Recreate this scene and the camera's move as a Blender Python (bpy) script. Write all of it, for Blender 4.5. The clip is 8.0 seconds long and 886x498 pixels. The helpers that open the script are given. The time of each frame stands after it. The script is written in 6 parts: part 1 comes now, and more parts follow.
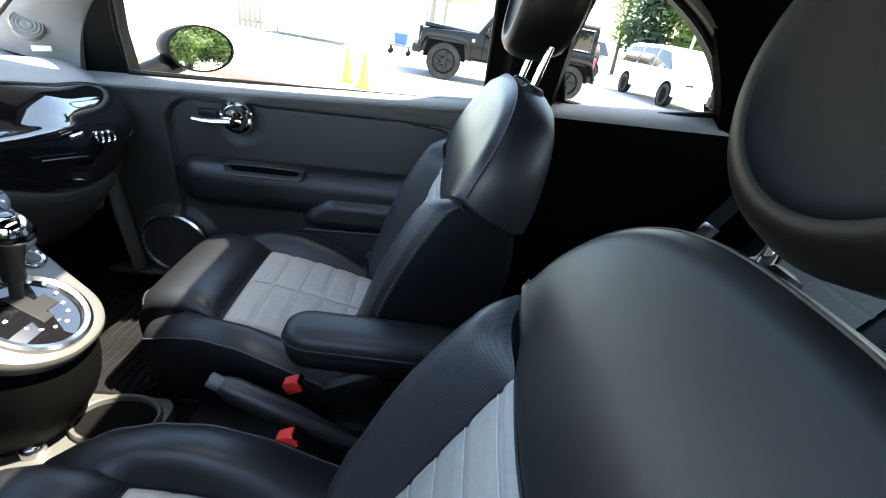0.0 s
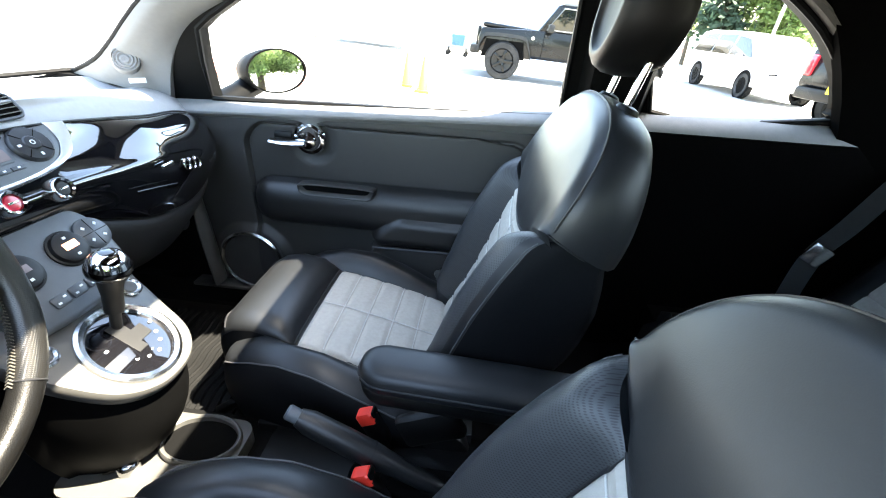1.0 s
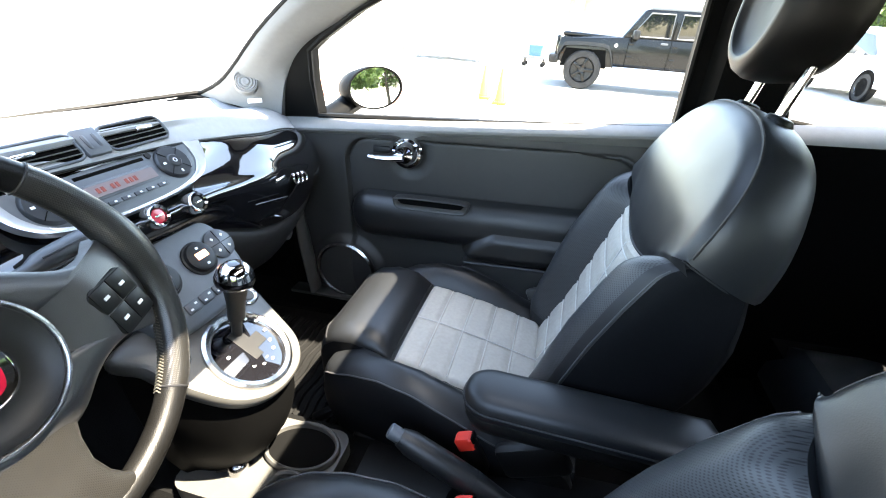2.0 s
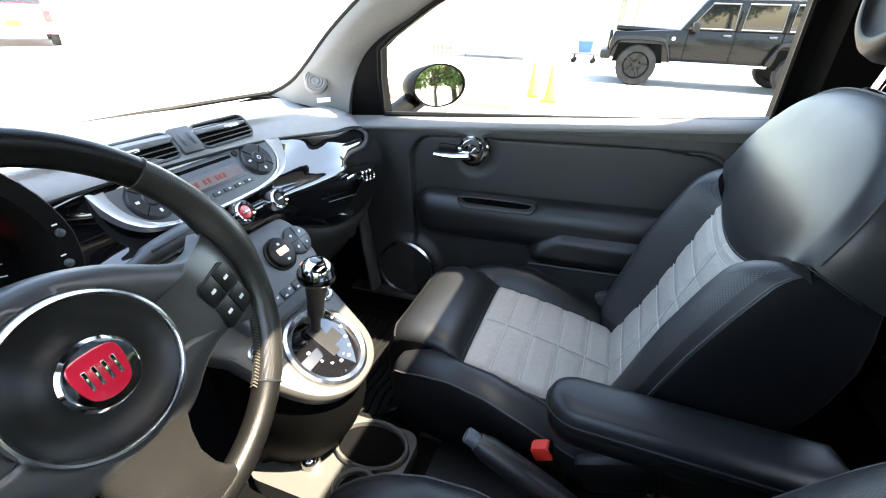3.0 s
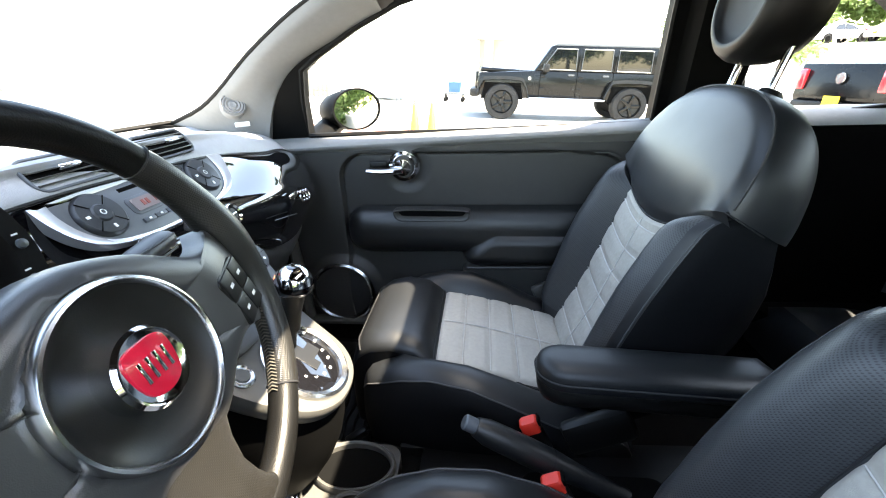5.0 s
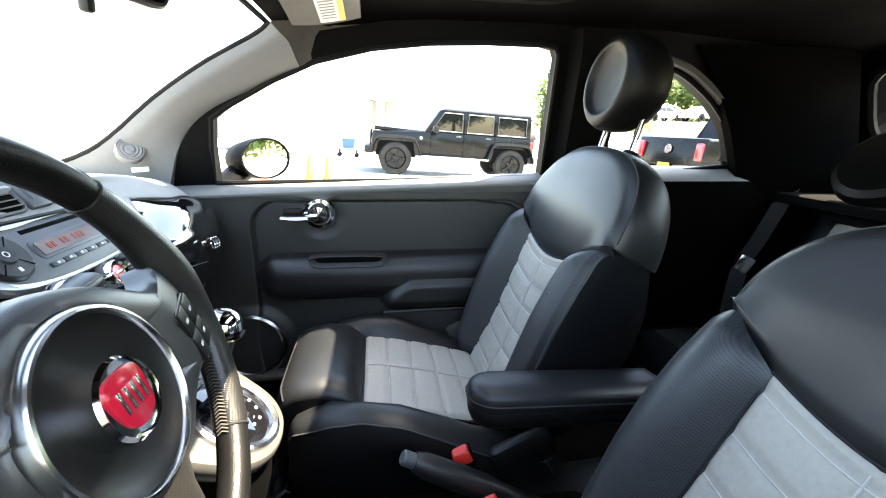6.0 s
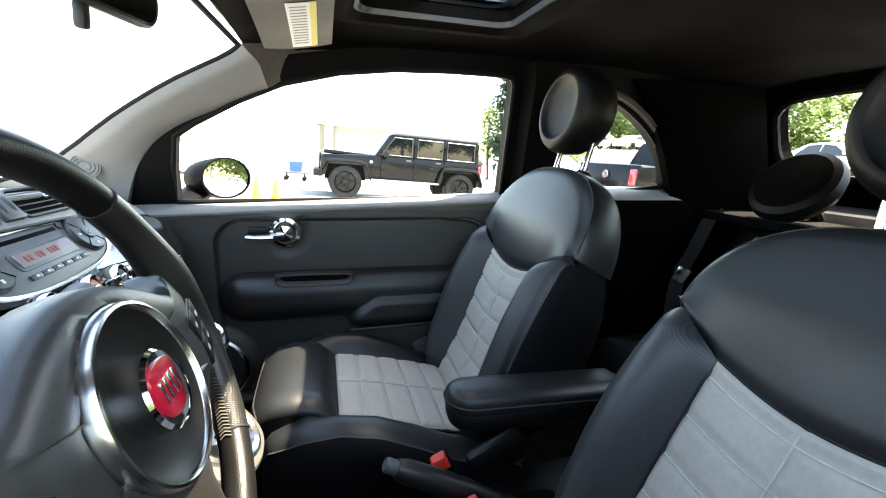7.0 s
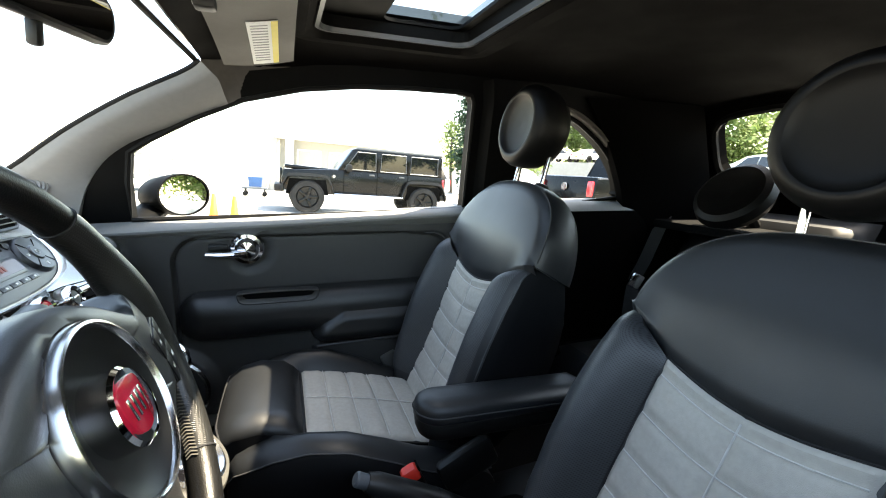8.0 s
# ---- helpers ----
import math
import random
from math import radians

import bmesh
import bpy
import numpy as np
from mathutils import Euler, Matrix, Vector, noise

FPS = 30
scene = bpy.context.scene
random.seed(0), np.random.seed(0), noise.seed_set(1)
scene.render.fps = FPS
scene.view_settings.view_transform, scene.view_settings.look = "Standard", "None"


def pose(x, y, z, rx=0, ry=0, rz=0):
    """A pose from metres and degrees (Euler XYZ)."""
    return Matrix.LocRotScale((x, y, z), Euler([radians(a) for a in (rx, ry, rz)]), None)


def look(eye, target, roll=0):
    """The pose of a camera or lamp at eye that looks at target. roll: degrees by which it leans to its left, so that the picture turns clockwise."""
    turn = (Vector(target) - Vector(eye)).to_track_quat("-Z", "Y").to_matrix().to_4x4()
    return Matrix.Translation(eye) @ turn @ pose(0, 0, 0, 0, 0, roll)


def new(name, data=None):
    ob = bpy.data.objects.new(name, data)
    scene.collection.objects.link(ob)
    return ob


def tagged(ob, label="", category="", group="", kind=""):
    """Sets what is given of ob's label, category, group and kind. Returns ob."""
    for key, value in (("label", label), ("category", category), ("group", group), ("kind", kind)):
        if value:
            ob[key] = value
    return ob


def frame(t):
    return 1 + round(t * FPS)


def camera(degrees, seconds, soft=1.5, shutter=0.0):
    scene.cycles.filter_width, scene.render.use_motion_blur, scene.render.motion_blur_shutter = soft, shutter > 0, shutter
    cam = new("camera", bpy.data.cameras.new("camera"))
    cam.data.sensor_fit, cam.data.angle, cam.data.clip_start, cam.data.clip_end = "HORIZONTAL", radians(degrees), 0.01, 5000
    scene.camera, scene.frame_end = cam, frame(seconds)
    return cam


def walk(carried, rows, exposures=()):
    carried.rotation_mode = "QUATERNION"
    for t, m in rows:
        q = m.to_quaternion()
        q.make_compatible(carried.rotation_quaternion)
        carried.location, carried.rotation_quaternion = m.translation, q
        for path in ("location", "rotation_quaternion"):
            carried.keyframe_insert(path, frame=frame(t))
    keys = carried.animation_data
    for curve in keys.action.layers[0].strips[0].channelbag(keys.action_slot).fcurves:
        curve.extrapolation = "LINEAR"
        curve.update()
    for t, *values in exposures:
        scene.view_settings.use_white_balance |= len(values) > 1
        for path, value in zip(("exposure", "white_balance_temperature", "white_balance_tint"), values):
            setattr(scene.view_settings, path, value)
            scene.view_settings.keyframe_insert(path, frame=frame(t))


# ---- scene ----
cam = camera(92.0, 8.0, soft=1.1)
PATH = [
    (0, (0.577, -0.528, 1.164), (0.683, 1.233, 0.221), 6.8),
    (0.5, (0.555, -0.49, 1.182), (0.568, 1.266, 0.226), 5.8),
    (1, (0.532, -0.469, 1.191), (0.384, 1.277, 0.226), 3.3),
    (1.5, (0.495, -0.45, 1.19), (0.172, 1.285, 0.248), 1.1),
    (3, (0.397, -0.451, 1.179), (-0.251, 1.197, 0.25), -1.7),
    (3.5, (0.357, -0.461, 1.167), (-0.337, 1.168, 0.237), -3.4),
    (4, (0.324, -0.482, 1.153), (-0.317, 1.17, 0.226), -3.7),
    (4.5, (0.298, -0.504, 1.135), (-0.118, 1.249, 0.269), -3.0),
    (5, (0.283, -0.53, 1.131), (0.101, 1.299, 0.343), -1.9),
    (5.2, (0.267, -0.537, 1.125), (0.19, 1.318, 0.381), -0.8),
    (6.3, (0.211, -0.598, 1.125), (0.613, 1.29, 0.601), 1.6),
    (6.5, (0.198, -0.606, 1.12), (0.648, 1.274, 0.605), 2.1),
    (7, (0.172, -0.617, 1.115), (0.706, 1.258, 0.668), 1.8),
    (7.5, (0.17, -0.629, 1.121), (0.782, 1.237, 0.746), 1.6),
    (8, (0.167, -0.635, 1.117), (0.857, 1.204, 0.735), 1.4),
]
walk(cam, [(t, look(eye, target, roll)) for t, eye, target, roll in PATH],
     exposures=[(0.0, 3.78, 7400, 7), (0.5, 4.22, 7500, 7), (1.0, 4.52, 7600, 7), (1.5, 4.70, 7700, 8), (3.0, 4.1, 8000, 9), (5.0, 4.27, 8300, 9), (6.5, 4.05, 8350, 8), (8.0, 3.58, 8500, 7)])

# ---- light ----
SUN_AZ, SUN_EL = -2.0, 60.5      # degrees from the car's tail towards its right side; height
sun_way = Vector((math.cos(radians(SUN_AZ)) * math.cos(radians(SUN_EL)), math.sin(radians(SUN_AZ)) * math.cos(radians(SUN_EL)), math.sin(radians(SUN_EL))))
sun_data = bpy.data.lights.new("sun", "SUN")
sun_data.energy, sun_data.angle, sun_data.color = 3.3, radians(0.6), (1.0, 0.96, 0.9)
sun = new("sun", sun_data)
sun.matrix_world = look(sun_way * 30, (0, 0, 0))
world = bpy.data.worlds.new("world")
scene.world = world
world.use_nodes = True
wt = world.node_tree
sky = wt.nodes.new("ShaderNodeTexSky")
sky.sky_type, sky.sun_disc = "NISHITA", False
sky.sun_elevation, sky.sun_rotation = radians(SUN_EL), math.atan2(sun_way.x, sun_way.y)
wt.links.new(sky.outputs[0], wt.nodes["Background"].inputs["Color"])
wt.nodes["Background"].inputs["Strength"].default_value = 0.12


# ---- materials ----
def mat(name, col, rough=0.5, metal=0.0, var=0.15, vscale=6.0, bump=0.0, bscale=300.0, coat=0.0, voronoi=False, extra=None, spec=0.5):
    """A surface with a large-scale and a fine-scale variation of colour and roughness, and a fine relief."""
    m = bpy.data.materials.new(name)
    m.use_nodes = True
    nt = m.node_tree
    N, L = nt.nodes, nt.links
    b = N["Principled BSDF"]
    b.inputs["Metallic"].default_value = metal
    b.inputs["Coat Weight"].default_value = coat
    b.inputs["Coat Roughness"].default_value = 0.03
    b.inputs["Specular IOR Level"].default_value = spec
    tc = N.new("ShaderNodeTexCoord")
    n1, n2 = N.new("ShaderNodeTexNoise"), N.new("ShaderNodeTexNoise")
    n1.inputs["Scale"].default_value, n2.inputs["Scale"].default_value = vscale, vscale * 14
    n1.inputs["Detail"].default_value, n2.inputs["Detail"].default_value = 3, 2
    for n in (n1, n2):
        L.new(tc.outputs["Object"], n.inputs["Vector"])
    ad = N.new("ShaderNodeMath")
    ad.operation = "ADD"
    L.new(n1.outputs["Fac"], ad.inputs[0])
    L.new(n2.outputs["Fac"], ad.inputs[1])
    mr = N.new("ShaderNodeMapRange")
    mr.inputs["From Min"].default_value, mr.inputs["From Max"].default_value = 0.6, 1.4
    mr.inputs["To Min"].default_value, mr.inputs["To Max"].default_value = 1 - var, 1 + var
    L.new(ad.outputs[0], mr.inputs["Value"])
    mx = N.new("ShaderNodeVectorMath")
    mx.operation = "SCALE"
    mx.inputs[0].default_value = col[:3]
    L.new(mr.outputs[0], mx.inputs["Scale"])
    L.new(mx.outputs[0], b.inputs["Base Color"])
    rr = N.new("ShaderNodeMapRange")
    rr.inputs["From Min"].default_value, rr.inputs["From Max"].default_value = 0.3, 0.7
    rr.inputs["To Min"].default_value, rr.inputs["To Max"].default_value = max(rough * 0.85, 0.0), min(rough * 1.15, 1.0)
    L.new(n1.outputs["Fac"], rr.inputs["Value"])
    L.new(rr.outputs[0], b.inputs["Roughness"])
    if bump:
        t = N.new("ShaderNodeTexVoronoi" if voronoi else "ShaderNodeTexNoise")
        t.inputs["Scale"].default_value = bscale
        L.new(tc.outputs["Object"], t.inputs["Vector"])
        bp = N.new("ShaderNodeBump")
        bp.inputs["Strength"].default_value = bump
        bp.inputs["Distance"].default_value = 0.001
        L.new(t.outputs[0], bp.inputs["Height"])
        L.new(bp.outputs[0], b.inputs["Normal"])
    if extra:
        extra(nt, b, tc, mx)
    return m


def dots(pitch, ax=(1, 2), depth=0.5, size=0.55):
    """Rows of small holes, pitch metres apart, dark and sunk."""
    def fn(nt, b, tc, mx):
        N, L = nt.nodes, nt.links
        sp = N.new("ShaderNodeSeparateXYZ")
        L.new(tc.outputs["Object"], sp.inputs[0])
        waves = []
        for a in ax:
            k = N.new("ShaderNodeMath")
            k.operation = "MULTIPLY"
            k.inputs[1].default_value = 2 * math.pi / pitch
            L.new(sp.outputs[a], k.inputs[0])
            s = N.new("ShaderNodeMath")
            s.operation = "SINE"
            L.new(k.outputs[0], s.inputs[0])
            waves.append(s)
        mu = N.new("ShaderNodeMath")
        mu.operation = "MULTIPLY"
        L.new(waves[0].outputs[0], mu.inputs[0])
        L.new(waves[1].outputs[0], mu.inputs[1])
        hole = N.new("ShaderNodeMapRange")
        hole.inputs["From Min"].default_value, hole.inputs["From Max"].default_value = size - 0.2, size + 0.2
        L.new(mu.outputs[0], hole.inputs["Value"])
        mixc = N.new("ShaderNodeMix")
        mixc.data_type = "RGBA"
        L.new(hole.outputs[0], mixc.inputs["Factor"])
        L.new(mx.outputs[0], mixc.inputs["A"])
        mixc.inputs["B"].default_value = (0.0055, 0.0055, 0.006, 1)
        L.new(mixc.outputs["Result"], b.inputs["Base Color"])
        inv = N.new("ShaderNodeMath")
        inv.operation = "MULTIPLY"
        inv.inputs[1].default_value = -1
        L.new(hole.outputs[0], inv.inputs[0])
        bp = N.new("ShaderNodeBump")
        bp.inputs["Strength"].default_value, bp.inputs["Distance"].default_value = depth, 0.001
        L.new(inv.outputs[0], bp.inputs["Height"])
        L.new(bp.outputs[0], b.inputs["Normal"])
    return fn


def glass_mat(name, tint=(1, 1, 1), alpha=0.03, rough=0.0):
    """A thin pane: clear, with a mirror-like share of the light."""
    m = bpy.data.materials.new(name)
    m.use_nodes = True
    nt = m.node_tree
    N, L = nt.nodes, nt.links
    N.remove(N["Principled BSDF"])
    tr, gl, mxs = N.new("ShaderNodeBsdfTransparent"), N.new("ShaderNodeBsdfGlossy"), N.new("ShaderNodeMixShader")
    tr.inputs["Color"].default_value = (*tint, 1)
    gl.inputs["Roughness"].default_value = rough
    mxs.inputs[0].default_value = alpha
    L.new(tr.outputs[0], mxs.inputs[1])
    L.new(gl.outputs[0], mxs.inputs[2])
    L.new(mxs.outputs[0], N["Material Output"].inputs["Surface"])
    return m


def emit_mat(name, col, power):
    m = bpy.data.materials.new(name)
    m.use_nodes = True
    b = m.node_tree.nodes["Principled BSDF"]
    b.inputs["Base Color"].default_value = (*[c * 0.08 for c in col], 1)
    b.inputs["Emission Color"].default_value = (*col, 1)
    b.inputs["Emission Strength"].default_value = power
    return m


LEATHER = mat("black_leather", (0.0074, 0.0083, 0.0096), 0.42, var=0.12, bump=0.07, bscale=650, voronoi=True, spec=0.5)
LEATHER_PERF = mat("perforated_leather", (0.032, 0.034, 0.0365), 0.43, bump=0, extra=dots(0.0036, (1, 2), 0.22, 0.4))
SIDE_VINYL = mat("black_side_vinyl", (0.0042, 0.0044, 0.0049), 0.6, bump=0.1, bscale=600, voronoi=True, spec=0.08)
FABRIC = mat("grey_seat_cloth", (0.402, 0.374, 0.330), 0.85, var=0.10, vscale=9, bump=0.5, bscale=900, spec=0.25)
STITCH = mat("wheel_thread", (0.075, 0.070, 0.058), 0.7)
THREAD = mat("grey_thread", (0.50, 0.485, 0.45), 0.7)
SEAMGREY = mat("dark_grey_seam", (0.045, 0.045, 0.047), 0.6)
SEAM = mat("black_seam", (0.008, 0.008, 0.009), 0.6)
DOORPL = mat("dark_grained_plastic", (0.029, 0.028, 0.0265), 0.48, var=0.08, bump=0.25, bscale=900, voronoi=True)
DOORSOFT = mat("soft_black_vinyl", (0.011, 0.011, 0.011), 0.38, var=0.1, bump=0.15, bscale=800, voronoi=True)
SILLPL = mat("grey_sill_plastic", (0.17, 0.17, 0.166), 0.5, var=0.08, bump=0.2, bscale=900)
DASHTOP = mat("dash_top_vinyl", (0.27, 0.285, 0.30), 0.5, var=0.08, bump=0.25, bscale=700, voronoi=True)
DASHLOW = mat("lower_dash_plastic", (0.02, 0.021, 0.022), 0.5, var=0.1, bump=0.2, bscale=800)
# silver in place of gloss black, to stand for its sky reflections
BEZEL_GLARE = mat("reflection_silver", (0.62, 0.63, 0.65), 0.25, metal=0.6, var=0.05)
PEDESTAL = mat("matt_black_plastic", (0.0016, 0.0016, 0.0016), 0.6, var=0.1, spec=0.06)
DARKCHROME = mat("dark_chrome", (0.10, 0.10, 0.105), 0.15, metal=1.0, var=0.1)
PODBLACK = mat("matt_black_pod", (0.0022, 0.002, 0.002), 0.6, var=0.1, bump=0.1, spec=0.1)
PIANO = mat("gloss_black_lacquer", (0.004, 0.004, 0.005), 0.04, coat=1.0, var=0.05)
CHROME = mat("chrome", (0.82, 0.82, 0.83), 0.08, metal=1.0, var=0.04)
STEEL = mat("brushed_steel", (0.6, 0.6, 0.6), 0.22, metal=1.0, var=0.08)
SILVER = mat("silver_grey_plastic", (0.068, 0.067, 0.063), 0.38, metal=0.1, var=0.06, bump=0.05)
RADIO = mat("radio_grey_plastic", (0.075, 0.084, 0.094), 0.42, var=0.08, bump=0.1)
STALK = mat("stalk_grey_plastic", (0.03, 0.032, 0.035), 0.4, var=0.06)
BTNGREY = mat("button_grey", (0.055, 0.062, 0.07), 0.35, var=0.06)
DIALGREY = mat("dark_dial_grey", (0.02, 0.022, 0.025), 0.32, var=0.06)
BLACKPL = mat("black_plastic", (0.004, 0.004, 0.004), 0.42, var=0.1, bump=0.1, spec=0.3)
# near black: stands for shade inside openings and wells; also for dark joints
VOID = mat("cavity_shade_black", (0.0015, 0.0015, 0.0015), 0.85, spec=0.08)
PILLAR = mat("pillar_trim_cloth", (0.17, 0.17, 0.168), 0.8, var=0.06, bump=0.3, bscale=1200, spec=0.3)
# one lining cloth in two tones: near black for shade, paler for lit rails
LINER_SHADED = mat("shaded_headliner_cloth", (0.0022, 0.0018, 0.0017), 0.9, var=0.1, bump=0.35, bscale=1100, spec=0.06)
LINER_LIT = mat("lit_headliner_cloth", (0.11, 0.099, 0.091), 0.9, var=0.1, bump=0.35, bscale=1100, spec=0.1)
VISOR = mat("visor_vinyl", (0.060, 0.055, 0.049), 0.7, var=0.06, bump=0.2)
CARPET = mat("black_carpet", (0.003, 0.003, 0.003), 0.95, bump=0.8, bscale=500, spec=0.1)
RUBBER = mat("black_rubber", (0.004, 0.004, 0.004), 0.65, bump=0.2, spec=0.15)
WHEEL_LEATHER = mat("wheel_leather", (0.004, 0.0039, 0.0037), 0.36, var=0.2, vscale=20, bump=0.15, bscale=700, voronoi=True, spec=0.22)
WHEEL_PERF = mat("wheel_perforated_leather", (0.0115, 0.011, 0.0099), 0.30, extra=dots(0.0027, (1, 2), 0.3, 0.5))
HUB = mat("hub_vinyl", (0.021, 0.0213, 0.0218), 0.40, var=0.1, bump=0.1, bscale=1100, voronoi=True, spec=0.9)
HUBDISC = mat("hub_disc_plastic", (0.008, 0.0078, 0.007), 0.45, bump=0.1, bscale=900, spec=0.3)
RED_ENAMEL = mat("red_enamel", (0.55, 0.012, 0.035), 0.2, coat=0.6, var=0.06)
RED_PL = mat("red_plastic", (0.75, 0.035, 0.02), 0.4, var=0.05)
WHITE = mat("white_print", (0.75, 0.75, 0.73), 0.6, var=0.04)
PAPER_Y = mat("yellow_print", (0.72, 0.6, 0.12), 0.6, var=0.05)
INK = mat("grey_print", (0.25, 0.25, 0.25), 0.7)
BLUEGREY = mat("headrest_vinyl", (0.0022, 0.0021, 0.0021), 0.5, spec=0.17, bump=0.05, bscale=700, voronoi=True)
BENCH = mat("bench_vinyl", (0.018, 0.020, 0.021), 0.5, bump=0.1, bscale=600, voronoi=True)
WEB = mat("belt_webbing", (0.02, 0.02, 0.021), 0.75, bump=0.4, bscale=900)
# rear trim: the shade at the back of the cabin is put into this near black
REAR_SHADE = mat("rear_shade_black", (0.0011, 0.0010, 0.0010), 0.9, spec=0.03, bump=0.2)
GLASS = glass_mat("clear_glass", (0.93, 0.95, 0.94))
MIRROR = mat("mirror_silver", (0.9, 0.9, 0.9), 0.01, metal=1.0, var=0.0)
LED_RED = emit_mat("red_display", (1.0, 0.16, 0.10), 0.012)
LED_WARN = emit_mat("red_warning_lamp", (1.0, 0.03, 0.05), 0.25)
LED_AMBER = emit_mat("amber_display", (1.0, 0.35, 0.2), 0.7)
LCD = mat("dim_display", (0.20, 0.165, 0.165), 0.25, var=0.05)
CARBLACK = mat("black_car_paint", (0.0018, 0.002, 0.0023), 0.25, coat=0.10, var=0.08, spec=0.2)
CARWHITE = mat("white_car_paint", (0.72, 0.73, 0.74), 0.25, coat=1.0, var=0.03)
CARRED = mat("red_car_paint", (0.42, 0.13, 0.13), 0.2, coat=1.0, var=0.05)
CARBLUE = mat("blue_car_paint", (0.03, 0.06, 0.22), 0.2, coat=1.0, var=0.05)
CARGREY = mat("grey_car_paint", (0.25, 0.26, 0.28), 0.25, coat=1.0, var=0.05)
BODY = mat("black_body_paint", (0.006, 0.006, 0.007), 0.2, coat=1.0, var=0.04)
TYRE = mat("tyre_rubber", (0.007, 0.007, 0.007), 0.85, bump=0.4, bscale=60)
TAIL = mat("tail_lamp_red", (0.6, 0.02, 0.03), 0.2, coat=1.0)
ASPHALT = mat("pale_worn_concrete", (0.30, 0.295, 0.28), 0.9, var=0.14, vscale=0.35, bump=0.5, bscale=40)
KERBRED = mat("faded_red_paving", (0.42, 0.19, 0.14), 0.9, var=0.2, vscale=1.5)
WALLW = mat("white_painted_wall", (0.8, 0.8, 0.78), 0.8, var=0.05, vscale=0.6)
WALLC = mat("cream_wall", (0.36, 0.34, 0.29), 0.85, var=0.08, vscale=0.7)
WALLG = mat("grey_wall", (0.36, 0.34, 0.31), 0.85, var=0.08, vscale=0.7)
TRAILER = mat("galvanised_trailer_steel", (0.28, 0.28, 0.27), 0.6, metal=0.2, var=0.15)
WOODSLAT = mat("weathered_slat", (0.17, 0.16, 0.135), 0.8, var=0.2, vscale=5)
YELLOW = mat("yellow_plastic", (0.85, 0.6, 0.03), 0.5, var=0.08)
ORANGE = mat("orange_plastic", (0.85, 0.33, 0.03), 0.5, var=0.08)
BLUEBIN = mat("blue_plastic", (0.02, 0.09, 0.24), 0.5, var=0.08)
POLE = mat("grey_galvanised_pole", (0.3, 0.31, 0.31), 0.5, metal=0.5, var=0.1)
BARK = mat("bark", (0.11, 0.085, 0.06), 0.95, var=0.35, vscale=8, bump=0.8, bscale=30)
def leaf_mat(name, col, var=0.45, vscale=1.4):
    """Thin leaves: part of the light comes through them."""
    def fn(nt, b, tc, mx):
        N, L = nt.nodes, nt.links
        tl, ms = N.new("ShaderNodeBsdfTranslucent"), N.new("ShaderNodeMixShader")
        L.new(mx.outputs[0], tl.inputs["Color"])
        ms.inputs[0].default_value = 0.5
        L.new(b.outputs[0], ms.inputs[1])
        L.new(tl.outputs[0], ms.inputs[2])
        L.new(ms.outputs[0], N["Material Output"].inputs["Surface"])
    return mat(name, col, 0.7, var=var, vscale=vscale, extra=fn)


LEAF_A = leaf_mat("bright_leaves", (0.15, 0.22, 0.065))
LEAF_B = leaf_mat("dark_needles", (0.05, 0.085, 0.05))
GRASS = mat("lawn_grass", (0.09, 0.15, 0.03), 0.95, var=0.4, vscale=1.2)


# ---- mesh helpers ----
def part(name, bm, material, parent=None, label="", smooth=True, sharp=38):
    """Links a bmesh as one mesh object, under a thing or a part if one is given."""
    bmesh.ops.recalc_face_normals(bm, faces=bm.faces)
    me = bpy.data.meshes.new(name)
    for f in bm.faces:
        f.smooth = smooth
    bm.to_mesh(me)
    bm.free()
    for m in material if isinstance(material, (list, tuple)) else (material,):
        me.materials.append(m)
    if smooth:
        me.set_sharp_from_angle(angle=radians(sharp))
    ob = new(name, me)
    if parent:
        ob.parent = parent
    if label:
        ob["label"] = label
    return ob


def thing(name, label, category, group="", kind="", m=None):
    ob = new(name)
    ob.empty_display_size = 0.05
    if m is not None:
        ob.matrix_world = m
    return tagged(ob, label, category, group, kind)


def loft(rings, closed=True, caps=True, bm=None, index=None):
    """A skin over rings of the same number of points. index(i, j): the material slot of a face."""
    bm = bm or bmesh.new()
    vs = [[bm.verts.new(p) for p in r] for r in rings]
    n = len(vs[0])
    for i in range(len(vs) - 1):
        for j in range(n if closed else n - 1):
            k = (j + 1) % n
            f = bm.faces.new((vs[i][j], vs[i][k], vs[i + 1][k], vs[i + 1][j]))
            if index:
                f.material_index = index(i, j)
    if caps and closed:
        bm.faces.new(vs[0])
        bm.faces.new(list(reversed(vs[-1])))
    return bm


def grid(nu, nv, f, bm=None, skip=None):
    bm = bm or bmesh.new()
    vs = [[bm.verts.new(f(i / nu, j / nv)) for j in range(nv + 1)] for i in range(nu + 1)]
    for i in range(nu):
        for j in range(nv):
            if skip and skip((i + 0.5) / nu, (j + 0.5) / nv):
                continue
            bm.faces.new((vs[i][j], vs[i + 1][j], vs[i + 1][j + 1], vs[i][j + 1]))
    for v in [v for v in bm.verts if not v.link_faces]:
        bm.verts.remove(v)
    return bm


def thicken(bm, way):
    """Gives a sheet a thickness along a fixed way."""
    g = bmesh.ops.extrude_face_region(bm, geom=bm.faces[:])
    bmesh.ops.translate(bm, vec=way, verts=[v for v in g["geom"] if isinstance(v, bmesh.types.BMVert)])
    return bm


